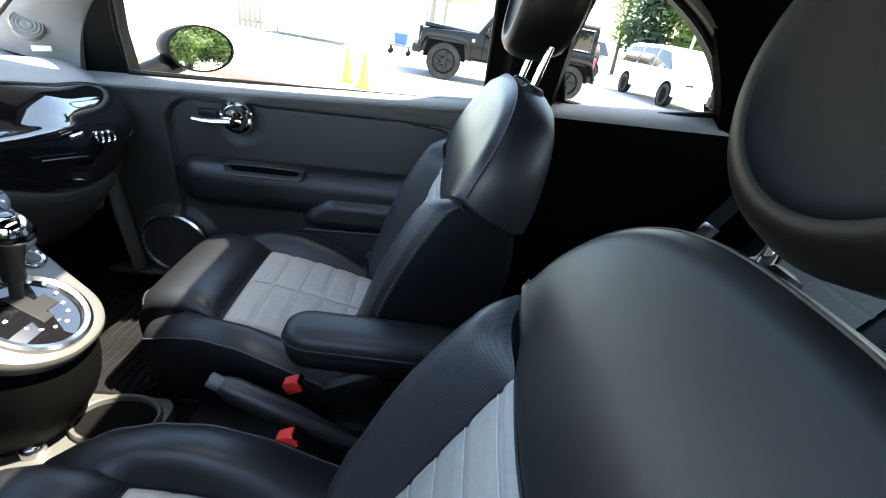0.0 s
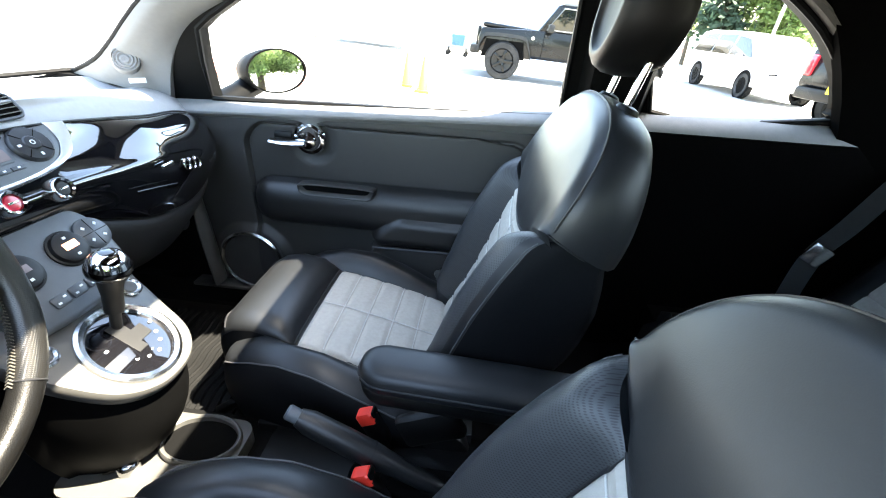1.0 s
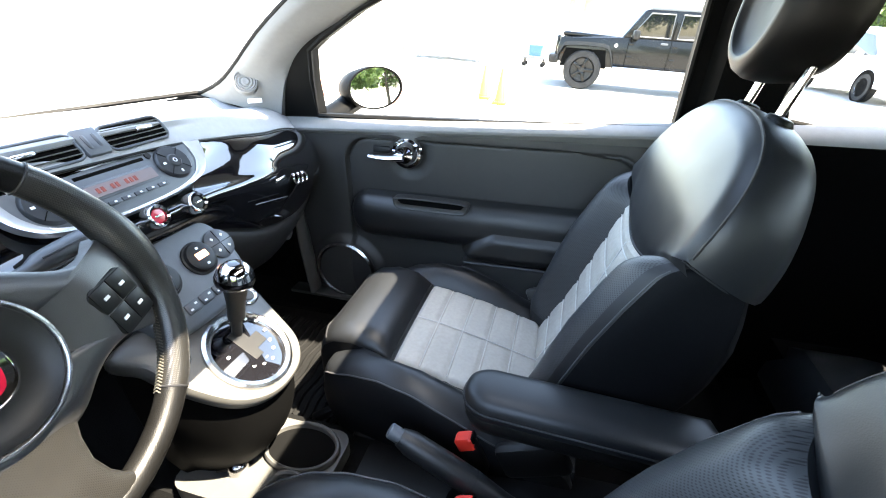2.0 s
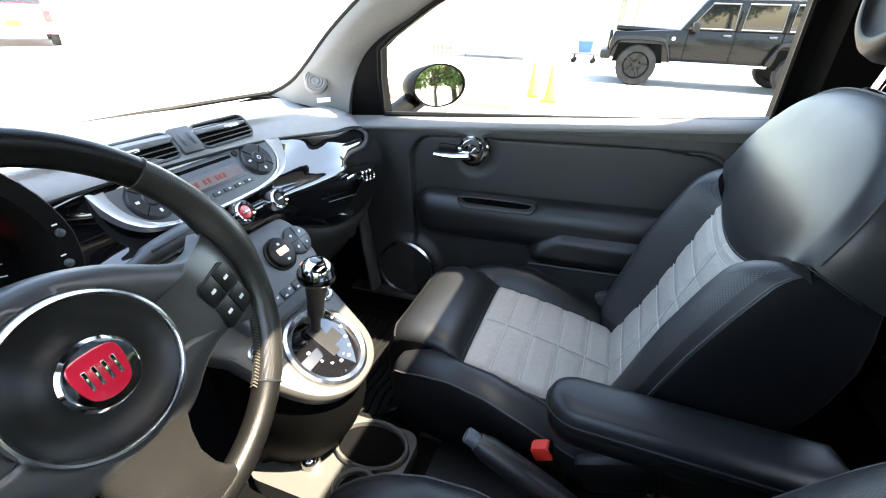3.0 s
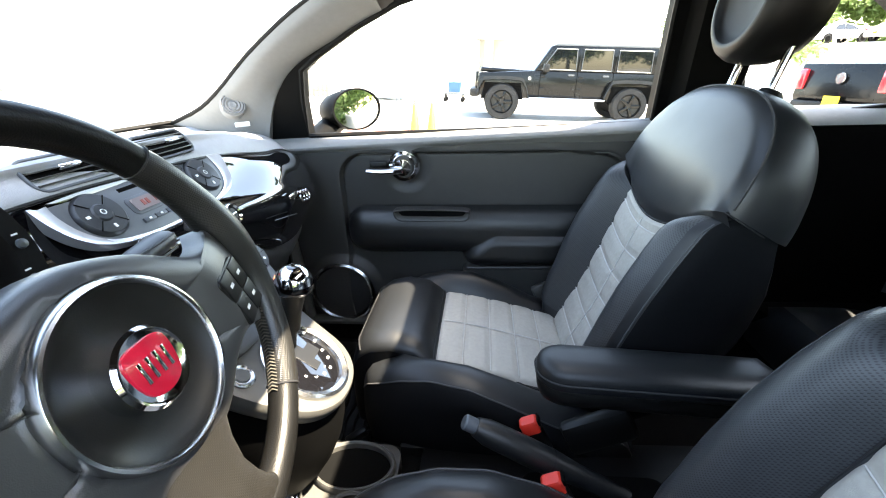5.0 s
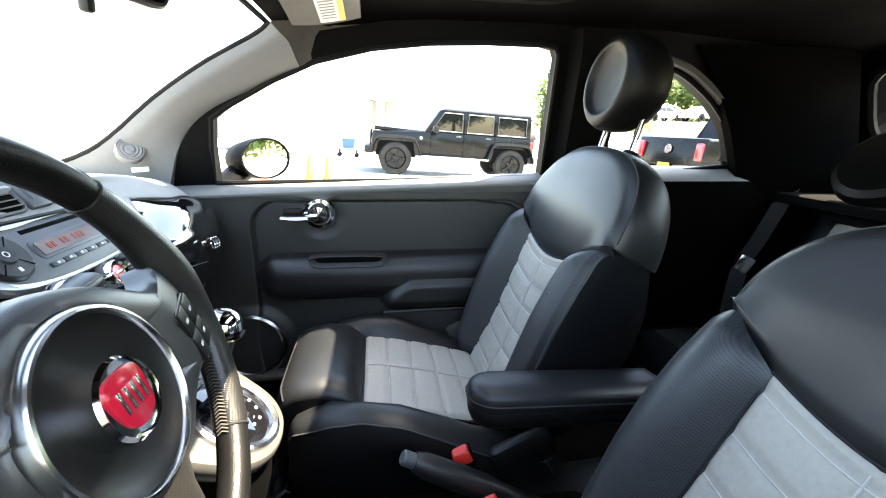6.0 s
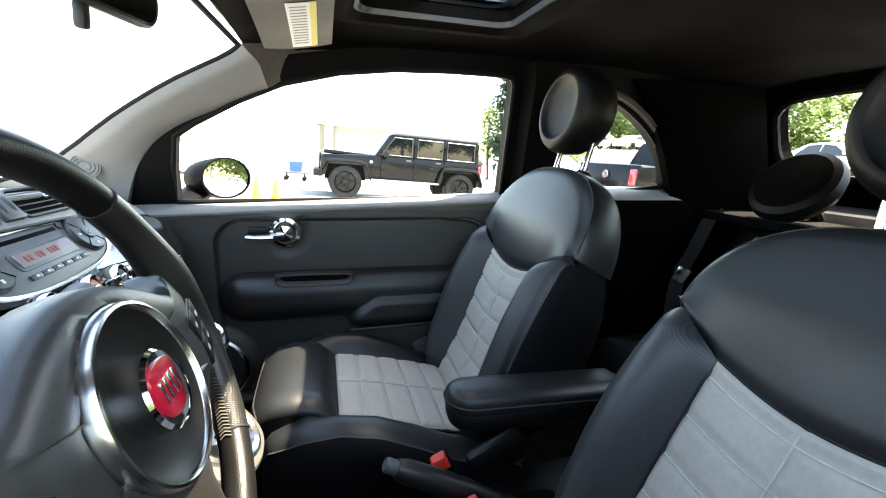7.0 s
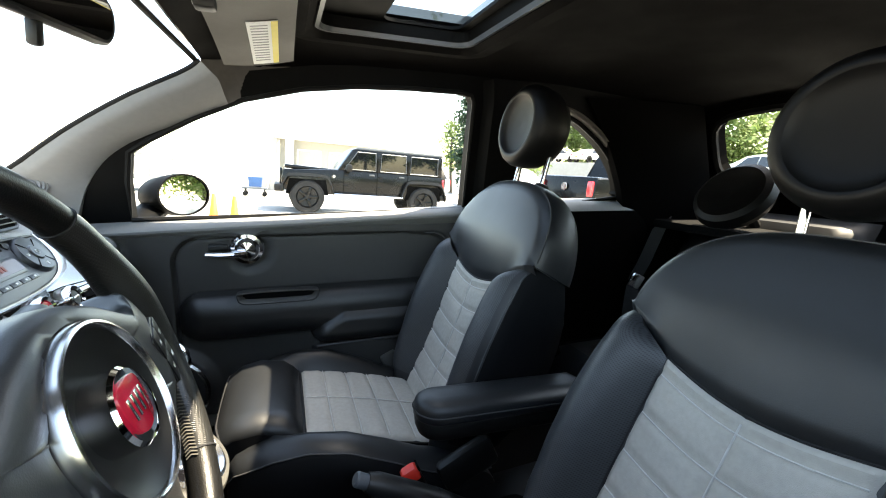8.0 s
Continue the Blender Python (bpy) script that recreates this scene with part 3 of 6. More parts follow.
def passenger_door():
    d = thing("passenger_door", "closed passenger door with dark moulded trim and a chrome handle", "car door")

    def depth(x, z):
        """How far the trim stands out into the cabin."""
        q = 0.004
        panel = sdf(x, z, -0.108, 0.665, 0.36, 0.915, 0.07)
        tilt = 0.02 * smooth(0.45, 0.72, x)
        rim = 0.013 * smooth(-0.002, 0.007, panel + tilt * smooth(0.8, 0.92, z))
        q += rim - 0.004 * math.exp(-((panel + 0.001) / 0.0025) ** 2)
        arm = sdf(x, z, -0.092, 0.80, 0.645, 0.752, 0.045)
        t = min(max((0.014 - arm) / 0.062, 0), 1)
        q += 0.047 * math.sqrt(1 - (1 - t) ** 2)
        lo = sdf(x, z, 0.240, 0.95, 0.604, 0.648 + 0.049 * smooth(0.235, 0.33, x), 0.030)
        t = min(max((0.012 - lo) / 0.045, 0), 1)
        q = max(q, 0.066 * math.sqrt(1 - (1 - t) ** 2))
        pk = sdf(x, z, 0.232, 0.80, 0.40, 0.592, 0.02)
        q = max(q, 0.040 * smooth(0.006, -0.004, pk))
        dish = math.hypot(x - 0.075, z - 0.876)
        q -= 0.012 * smooth(0.075, 0.03, dish) * smooth(-0.06, 0.02, x - 0.05)
        sp = math.hypot(x + 0.140, z - 0.500)
        q += 0.018 * smooth(0.125, 0.095, sp)
        return q

    def pt(u, v):
        x = -0.30 + 1.03 * u
        z = 0.38 + 0.56 * v
        return (x, 0.628 - depth(x, z), z)
    b = grid(270, 170, pt)
    part("trim_panel", b, [DOORPL, DOORSOFT], d)
    for f in bpy.data.objects["trim_panel"].data.polygons:
        c = f.center
        if sdf(c.x, c.z, -0.092, 0.80, 0.645, 0.752, 0.045) < 0.02 or sdf(c.x, c.z, 0.245, 0.95, 0.610, 0.648 + 0.047 * smooth(0.235, 0.33, c.x), 0.030) < 0.01:
            f.material_index = 1
    # window ledge: rolled edge and flat top
    rows = []
    for k in range(25):
        x = -0.30 + 1.03 * k / 24
        z = 0.956 + 0.034 * (x + 0.25) / 0.95
        rows.append([(x, 0.622, z - 0.05), (x, 0.6075, z - 0.032), (x, 0.5985, z - 0.026), (x, 0.597, z - 0.020), (x, 0.600, z - 0.015), (x, 0.612, z - 0.008), (x, 0.632, z + 0.002), (x, 0.640, z + 0.003), (x, 0.64, z - 0.05)])
    part("window_ledge", loft(rows), SILLPL, d, "grey plastic window ledge")
    part("door_skin", sheet([(-0.30, 0.25), (0.73, 0.25), (0.73, 0.985), (-0.30, 0.95)], [], lambda u, v: (u, 0.665 - 0.02 * smooth(0.9, 0.97, v), v), (0, 0.03, 0)), BODY, d, smooth=False)
    # chrome release handle in its round dish
    h = part("handle_boss", revolve([(0.0, 0.044), (0.008, 0.044), (0.013, 0.040), (0.014, 0.032), (0.024, 0.029), (0.033, 0.022), (0.036, 0.0)], axis((0.069, 0.628, 0.882), (0, -1, 0)), 40), CHROME, d, "round chrome handle boss")
    lever = spline([(0.068, 0.590, 0.877), (0.03, 0.586, 0.875), (0.0, 0.588, 0.875), (-0.030, 0.592, 0.877)], 5)
    part("lever", tube(lever, [0.015] * 5 + [0.0140] * 6 + [0.0125] * 4 + [0.008], 12, flat=0.62), CHROME, h, "chrome pull lever")
    part("lock_button", rbox(0.05, 0.012, 0.018, 0.004, pose(0.0, 0.615, 0.889)), BLACKPL, h)
    # pull cup in the armrest
    plate = [(0.042, 0.768), (0.038, 0.756), (0.043, 0.744), (0.058, 0.737), (0.10, 0.7355), (0.19, 0.7345), (0.228, 0.735), (0.243, 0.741), (0.249, 0.754), (0.245, 0.766), (0.20, 0.770), (0.09, 0.772)]
    flat_ring = lambda poly, e: [(0.144 + (x - 0.144) * (1 - e / 0.1), 0.755 + (z - 0.755) * (1 - e / 0.02)) for x, z in spline2(poly)]
    c = part("pull_cup", loft([[(x, y, z) for x, z in flat_ring(plate, e)] for e, y in ((0.0, 0.606), (0.0, 0.5785), (0.0012, 0.5760), (0.003, 0.5752), (0.0046, 0.5765), (0.006, 0.5772), (0.0075, 0.5780))]), DOORPL, d, "dark plastic grab tray on the armrest")
    slot = [(0.056, 0.765), (0.058, 0.758), (0.068, 0.753), (0.12, 0.752), (0.18, 0.751), (0.224, 0.752), (0.234, 0.757), (0.235, 0.764), (0.19, 0.767), (0.10, 0.768)]
    # flat dark patch for the shade inside the slot
    part("cup_slot", prism([(x, z) for x, z in flat_ring(slot, 0)], 0.002, axis((0, 0.5770, 0), (0, 1, 0), (1, 0, 0)) @ Matrix.Diagonal((1, -1, 1, 1))), VOID, c, "grab slot drawn as a flat patch of shade", smooth=False)
    # loudspeaker
    s = part("speaker_ring", revolve([(0.0, 0.098), (0.012, 0.098), (0.016, 0.092), (0.012, 0.086), (0.0, 0.085)], axis((-0.140, 0.602, 0.500), (0, -1, 0)), 48), STEEL, d, "pale ring of the door loudspeaker")
    part("speaker_grille", revolve([(0.002, 0.086), (0.005, 0.07), (0.008, 0.04), (0.009, 0.0)], axis((-0.140, 0.602, 0.500), (0, -1, 0)), 40), mat("speaker_mesh", (0.01, 0.01, 0.01), 0.6, extra=dots(0.004, (0, 2), 0.6, 0.3)), s, "black perforated loudspeaker grille")
    part("pocket_edge", tube([(0.24, 0.586, 0.592), (0.5, 0.585, 0.596), (0.70, 0.585, 0.60)], 0.004, 6), DOORPL, d)
    # outside mirror
    mpos = Vector((-0.115, 0.86, 1.012))
    face = Vector((0.86, -0.51, 0.05)).normalized()
    f = axis(mpos, face, (0.6, 0.8, 0))
    mir = part("outside_mirror", revolve([(-0.125, 0.015), (-0.115, 0.040), (-0.075, 0.072), (-0.02, 0.085), (0.006, 0.085), (0.006, 0.079)], f, 40, squash=(1.22, 0.74)), PEDESTAL, d, "black oval outside mirror")
    part("mirror_glass", revolve([(0.001, 0.0800), (0.003, 0.0790), (0.0032, 0.0)], f, 40, squash=(1.22, 0.74)), MIRROR, mir, "clear mirror glass")
    part("mirror_foot", tube([mpos - face * 0.07 + Vector((-0.01, -0.03, -0.03)), (-0.205, 0.79, 0.955), (-0.21, 0.68, 0.94)], [0.045, 0.04, 0.04], 12, flat=0.7), PEDESTAL, mir)
    return d


def unseen_driver_door():
    """The plain inner side of an unseen driver's door up to the window ledge, added to keep out light from the left."""
    d = thing("unseen_driver_door", "unseen driver door, window down, added to keep out light from the left", "car door")
    part("trim_panel", loft([[(x, -0.655, 0.30), (x, -0.650, 0.60), (x, -0.640, 0.66), (x, -0.640, 0.72), (x, -0.655, 0.76), (x, -0.662, 0.90), (x, -0.668, 0.945), (x, -0.678, 0.95), (x, -0.678, 0.30)] for x in (-0.30, 0.0, 0.4, 0.73)]), DOORPL, d)
    part("window_ledge", rbox(1.03, 0.012, 0.014, 0.004, pose(0.215, -0.672, 0.956)), SILLPL, d)
    part("door_skin", sheet([(-0.30, 0.25), (0.73, 0.25), (0.73, 0.95), (-0.30, 0.93)], [], lambda u, v: (u, -0.682, v), (0, -0.02, 0)), BODY, d, smooth=False)


def tweeter():
    m = axis((-0.350, 0.563, 1.055), (0.55, -0.70, 0.46), (0.6, 0.6, 0.2))
    t = thing("tweeter", "round ribbed tweeter cover on the pillar trim", "speaker")
    b = revolve([(-0.02, 0.030), (0.001, 0.030), (0.003, 0.028), (0.0, 0.026), (0.003, 0.023), (0.0, 0.019), (0.003, 0.016), (0.0, 0.012), (0.003, 0.008), (0.002, 0.0)], m, 32)
    part("cover", b, PILLAR, t)
    b = rbox(0.036, 0.012, 0.004, 0.001, axis((-0.34, 0.572, 1.006), (0.55, -0.78, 0.30), (0.75, 0.6, 0)))
    tagged(part("airbag_tag", b, WHITE), "small white printed tag on the pillar trim", "tag")


floor_pan()
footwell_sides()
body_side(1, "body_side_right", "black inner side frame with door window and rear side window")
body_side(-1, "body_side_left", "black inner side frame round the open driver's doorway")
for s in (1, -1):
    pillar_trim(s)
roof()
windscreen()
side_glass("window_1", WINDOW, "clear closed passenger door window", GLASS)
side_glass("window_2", [tuple(p.to_2d()) for p in spline([(x, z, 0) for x, z in QUARTER], 3, True)], "rounded clear rear side window", GLASS)
rear_wall()
passenger_door()
unseen_driver_door()
tweeter()
# pale inner band round the rear side window
band = [tuple(p.to_2d()) for p in spline([(x, z, 0) for x, z in QUARTER[1:8]], 4)]
tagged(part("quarter_window_trim", tube([(x + 0.012, glass_y(z) - 0.022, z + 0.012) for x, z in band], 0.017, 8, flat=0.6), VISOR), "taupe plastic band round the rear side window", "trim", kind="structure")


# ---- seats ----
def between(table, x, k):
    """The k-th column of a table at x, glided between its rows."""
    for i in range(len(table) - 1):
        p, q = table[i], table[i + 1]
        if x <= q[0] or i == len(table) - 2:
            t = min(max((x - p[0]) / (q[0] - p[0]), 0), 1)
            return p[k] + (q[k] - p[k]) * t
    return table[-1][k]


def make_seat(name, label, ox, oy, inboard, head, rise=0.178, lean=27.0):
    """A front seat; ox, oy: its place. inboard: +1 or -1, the side of the tunnel; lean: degrees by which its back leans."""
    seat = thing(name, label, "car seat", "front seats", m=pose(ox, oy, 0))
    # cushion: x, height in the middle, half width of the middle
    ST = [(0.006, 0.500, 0.120), (0.008, 0.530, 0.125), (0.012, 0.570, 0.132), (0.026, 0.607, 0.140), (0.055, 0.630, 0.146), (0.10, 0.638, 0.150), (0.15, 0.628, 0.152), (0.172, 0.610, 0.152), (0.182, 0.594, 0.152), (0.188, 0.582, 0.152),
          (0.21, 0.578, 0.153), (0.24, 0.574, 0.154), (0.32, 0.556, 0.155), (0.40, 0.535, 0.154), (0.48, 0.512, 0.150), (0.56, 0.50, 0.145)]
    # side roll: x, height of its crest, outer half width
    SB = [(0.046, 0.520, 0.178), (0.050, 0.562, 0.190), (0.062, 0.580, 0.203), (0.085, 0.592, 0.216), (0.13, 0.610, 0.230), (0.19, 0.619, 0.240), (0.26, 0.610, 0.250), (0.34, 0.578, 0.257), (0.42, 0.536, 0.256), (0.50, 0.51, 0.250), (0.56, 0.50, 0.24)]

    def mid(x, y):
        """The height of the cushion's middle."""
        yc = between(ST, x, 2)
        q = min(abs(y) / yc, 1.0)
        z = between(ST, x, 1) + 0.004 * (1 - q * q)
        k = 1 - smooth(0.165, 0.19, x)
        e = max((q - 0.72) / 0.28, 0)
        return z - (0.006 + 0.022 * k) * (1 - math.sqrt(max(1 - e * e, 0)))

    xs = [0.006, 0.008, 0.010, 0.014, 0.02, 0.03, 0.042, 0.058, 0.078, 0.10, 0.125, 0.15, 0.162, 0.170, 0.176, 0.182, 0.186, 0.190, 0.20, 0.22, 0.25, 0.28, 0.31, 0.34, 0.37, 0.40, 0.44, 0.48, 0.52, 0.56]
    NS = 36
    rings = []
    for x in xs:
        yc = between(ST, x, 2)
        ring = [(x, y, mid(x, y)) for y in [yc * math.sin(math.pi / 2 * (-1 + 2 * j / NS)) for j in range(NS + 1)]]
        ring += [(x, yc, 0.47), (x, yc * 0.97, 0.41), (x, -yc * 0.97, 0.41), (x, -yc, 0.47)]
        rings.append(ring)
    part("seat_cushion", loft(rings, index=lambda i, j: 1 if j >= NS else 0), [LEATHER, SIDE_VINYL], seat)

    def quilt(a, rows, y):
        """Puffed fields between stitched grooves."""
        return 0.004 * smooth(0.0, 0.013, min(abs(((a * rows) + 0.5) % 1.0 - 0.5) / rows * 0.32, abs(y)))

    def cush(u, v):
        x = 0.187 + 0.315 * u
        yc = between(ST, x, 2) - 0.001
        y = yc * (2 * v - 1)
        edge = min(u * 0.3, v * 0.3, (1 - v) * 0.3)
        return (x, y, mid(x, y) - 0.004 + (0.0065 + quilt(u, 5.5, y)) * smooth(-0.004, 0.010, edge))
    part("cushion_panel", grid(96, 60, cush), FABRIC, seat, "grey quilted cloth seat panel")
    for n in range(1, 6):
        x = 0.187 + 0.315 * n / 5.5
        part("stitching", tube([(x, y, mid(x, y) + 0.0052) for y in [-0.142 + 0.284 * i / 20 for i in range(21)]], 0.0013, 5), THREAD, seat)
    part("stitching", tube([(0.195 + 0.30 * i / 16, 0, mid(0.195 + 0.30 * i / 16, 0) + 0.0052) for i in range(17)], 0.0013, 5), THREAD, seat)
    part("seam", tube([(0.186, y, mid(0.186, y) + 0.002) for y in [-0.15 + 0.30 * i / 14 for i in range(15)]], 0.002, 5), SEAM, seat)
    # seam along the front of the thigh roll, bending back at its ends
    pts = [(0.021 + 0.012 * abs(y / 0.13) ** 4, y, mid(0.021 + 0.012 * abs(y / 0.13) ** 4, y) + 0.001) for y in [-0.138 + 0.276 * i / 24 for i in range(25)]]
    part("seam", tube(pts, 0.0018, 5), SEAM, seat)
    for sgn in (1, -1):
        rings, edge = [], []
        for x in [0.046, 0.048, 0.050, 0.054, 0.062, 0.072, 0.085, 0.105, 0.13, 0.16, 0.19, 0.225, 0.26, 0.30, 0.34, 0.38, 0.42, 0.46, 0.50, 0.56]:
            yc, zr, ye = between(ST, x, 2) - 0.004, between(SB, x, 1), between(SB, x, 2)
            zi = min(mid(x, yc), zr + 0.004) - 0.010
            ring = []
            for k in range(17):
                t = k / 16
                z = zi + (zr - zi) * math.sin(math.pi / 2 * min(t / 0.42, 1)) if t < 0.42 else zr - 0.040 * (1 - math.sqrt(max(1 - ((t - 0.42) / 0.58) ** 2, 0)))
                ring.append((x, sgn * (yc + (ye - yc) * t), z))
            edge.append(Vector(ring[14]) + Vector((0, sgn * 0.0005, 0.0005)))
            ring += [(x, sgn * (ye + 0.004), zr - 0.052), (x, sgn * (ye + 0.002), zr - 0.085), (x, sgn * (ye - 0.012), 0.43), (x, sgn * (ye - 0.02), 0.40), (x, sgn * yc, 0.40)]
            rings.append(ring)
        part("side_roll", loft(rings, index=lambda i, j: 1 if j >= 14 else 0), [LEATHER, SIDE_VINYL], seat, "padded leather side roll")
        part("seam", tube(spline(edge[2:], 3), 0.0016, 5), SEAMGREY, seat, "stitched edge of the side roll")
        part("side_cover", rbox(0.42, 0.03, 0.10, 0.012, pose(0.33, sgn * 0.215, 0.39)), BLACKPL, seat, "black plastic cover under the cushion")
        part("slide_rail", rbox(0.60, 0.035, 0.03, 0.006, pose(0.33, sgn * 0.18, 0.356)), STEEL, seat, "steel seat slide")

    # backrest: up along U, forward along -Nn
    U, Nn = Vector((math.sin(radians(lean)), 0, math.cos(radians(lean)))), Vector((math.cos(radians(lean)), 0, -math.sin(radians(lean))))
    O = Vector((0.475, 0, 0.522))
    # height, half width, depth, how far the side rolls stand forward
    BK = [(-0.05, 0.175, 0.06, 0.02), (0.0, 0.195, 0.08, 0.035), (0.03, 0.212, 0.10, 0.050), (0.09, 0.228, 0.125, 0.062), (0.17, 0.236, 0.14, 0.068), (0.25, 0.238, 0.15, 0.068), (0.33, 0.236, 0.140, 0.060), (0.385, 0.232, 0.122, 0.050), (0.434, 0.226, 0.10, 0.040)]
    W0, U0, H0 = 0.226, 0.432, rise
    NB = 60

    def ptop(y):
        return 0.372 - 0.022 * math.cos(min(abs(y) / 0.128, 1) * math.pi / 2)

    def rim(y):
        """Height at which the head pad begins."""
        return ptop(y) if abs(y) <= 0.128 else 0.372 + (U0 - 0.372) * min((abs(y) - 0.128) / (W0 - 0.128), 1) ** 0.8

    def front(u, y):
        """How far the front lies behind the seat-back line (forward: minus), below the head pad."""
        w = between(BK, u, 1)
        t = (abs(y) - 0.128) / (w - 0.128)
        n = 0.012 * smooth(0.0, 0.15, u)
        if t > 0:
            end = max((u / rim(y) - 0.90) / 0.10, 0)
            rise = between(BK, u, 3) * math.sqrt(max(1 - 0.90 * end ** 2, 0))
            n += 0.003 - (rise + 0.003) * math.sin(math.pi / 2 * min(t / 0.48, 1))
            e = max((t - 0.42) / 0.58, 0)
            n += 0.066 * (1 - math.sqrt(max(1 - e * e, 0)))
        return n

    def col(j):
        return math.sin(math.pi / 2 * (-1 + 2 * j / NB))

    rings, vs = [], [-0.1, -0.05, 0.0, 0.04, 0.08, 0.14, 0.22, 0.30, 0.38, 0.46, 0.54, 0.62, 0.70, 0.77, 0.83, 0.88, 0.91, 0.935, 0.955, 0.97, 0.985, 1.0]
    for v in vs + [1.001]:
        ring = []
        for j in range(NB + 1):
            q = col(j)
            u = rim(q * W0) * min(v, 1)
            y = q * between(BK, u, 1)
            ring.append(O + U * (u - (0.01 if v > 1 else 0)) + Nn * (front(u, y) + (0.03 if v > 1 else 0)) + Vector((0, y, 0)))
        uu = U0 * min(v, 1)
        w, th = between(BK, uu, 1), between(BK, uu, 2)
        for y, n in ((1.0, 0.55), (0.97, 0.8), (0.86, 0.96), (0.5, 1.03), (0, 1.05), (-0.5, 1.03), (-0.86, 0.96), (-0.97, 0.8), (-1.0, 0.55)):
            ring.append(O + U * (uu - 0.012 * min(n, 1) * smooth(0.7, 1, v)) + Nn * (th * n + 0.02) + Vector((0, y * w, 0)))
        rings.append(ring)

    def slot(i, j):
        if j >= NB:
            return 2
        q = abs(col(j + 0.5))
        if q > 0.962 and i > 2:
            return 2
        return 1 if 0.555 < q < 0.92 and 2 < i < len(vs) - 1 else 0
    part("backrest", loft(rings, index=slot, caps=False), [LEATHER, LEATHER_PERF, SIDE_VINYL], seat)

    # head pad: a domed front, a seam round its edge, a side wall and a rounded back
    def outline(q):
        a = q * math.pi / 2
        y = math.sin(a) * W0
        return y, U0 + H0 * (max(1 - abs(y / W0) ** 2.6, 0)) ** 0.43

    def pad(i, j):
        q = col(j)
        yo, uo = outline(q)
        if i <= 18:
            r = i / 18
            y0, u0 = q * W0, rim(q * W0) - (0.02 if i == 0 else 0)
            y, u = y0 + (yo - y0) * r, u0 + (uo - u0) * r
            s = min(math.sqrt((abs(y) / W0) ** 2.6 + max((u - U0) / H0, 0) ** 2.33), 1.0)
            dome = 0.002 - 0.010 * (1 - s ** 3)
            e = max((s - 0.90) / 0.10, 0)
            edge = 0.008 - 0.014 * smooth(0.128, 0.19, abs(y0))
            k = min(r / 0.5, 1) ** 0.7
            n = edge * (1 - k) + dome * k + 0.010 * e * e + 0.016 * smooth(U0, U0 + H0, u) + (0.02 if i == 0 else 0)
            return O + U * u + Nn * n + Vector((0, y, 0))
        # wall and back
        k, d = ((0.985, 0.0035), (1.0, 0.008), (1.016, 0.022), (1.022, 0.04), (1.018, 0.06), (1.0, 0.08), (0.96, 0.098), (0.88, 0.112), (0.72, 0.122), (0.4, 0.126), (0.0, 0.126))[i - 19]
        top = smooth(U0, U0 + H0, uo)
        n0 = 0.008 + 0.016 * top
        d = d * (1.12 - 0.30 * top)
        back = min(d / 0.1, 1)
        return O + U * (U0 + (uo - U0) * k - 0.018 * back * (1 - top)) + Nn * (n0 + d) + Vector((0, yo * k, 0))
    bm = bmesh.new()
    vv = [[bm.verts.new(pad(i, j)) for j in range(NB + 1)] for i in range(30)]
    for i in range(29):
        for j in range(NB):
            bm.faces.new((vv[i][j], vv[i + 1][j], vv[i + 1][j + 1], vv[i][j + 1]))
    bmesh.ops.remove_doubles(bm, verts=bm.verts[:], dist=2e-4)
    part("head_pad", bm, LEATHER, seat, "padded leather upper backrest", sharp=60)
    part("seam", tube([pad(18, j) + Nn * 0.001 for j in range(3, NB - 2)], 0.0022, 5), SEAM, seat, "piped seam round the upper backrest")

    def place(u, y, lift):
        return O + U * u + Nn * (front(u, y) - lift) + Vector((0, y, 0))

    def panel(a, c):
        y = -0.127 + 0.254 * c
        u = -0.02 + (ptop(y) + 0.022) * a
        edge = min(a * 0.35, (1 - a) * 0.35, c * 0.25, (1 - c) * 0.25)
        return place(u, y, -0.004 + (0.007 + quilt(a, 6.4, y)) * smooth(-0.004, 0.010, edge))
    part("back_panel", grid(110, 60, panel), FABRIC, seat, "grey quilted cloth back panel")
    for n in range(1, 7):
        a = n / 6.4
        part("stitching", tube([place(-0.02 + (ptop(y) + 0.02) * a, y, 0.0042) for y in [-0.12 + 0.24 * i / 20 for i in range(21)]], 0.0013, 5), THREAD, seat)
    part("stitching", tube([place(0.0 + 0.34 * i / 16, 0.0, 0.0042) for i in range(17)], 0.0013, 5), THREAD, seat)
    part("seam", tube([place(ptop(y) + 0.001, y, 0.001) for y in [-0.128 + 0.256 * i / 20 for i in range(21)]], 0.002, 5), SEAM, seat)
    for sgn in (1, -1):
        part("seam", tube([place(0.0 + 0.371 * i / 24, sgn * 0.129, 0.0005) for i in range(25)], 0.0018, 5), SEAM, seat)
        pts = []
        for i in range(25):
            u = 0.03 + 0.38 * i / 24
            y = 0.128 + 0.91 * (between(BK, u, 1) - 0.128)
            pts.append(place(u, sgn * y, 0.0008))
        part("seam", tube(pts, 0.0014, 5), SEAMGREY, seat, "stitched edge of the side roll")
        pts = [O + U * (0.431 - 0.014 * t) + Nn * (0.004 + 0.072 * t) + Vector((0, sgn * (0.2262 + 0.003 * math.sin(math.pi * t)), 0)) for t in [i / 10 for i in range(11)]]
        part("seam", tube(pts, 0.0014, 5), SEAM, seat)
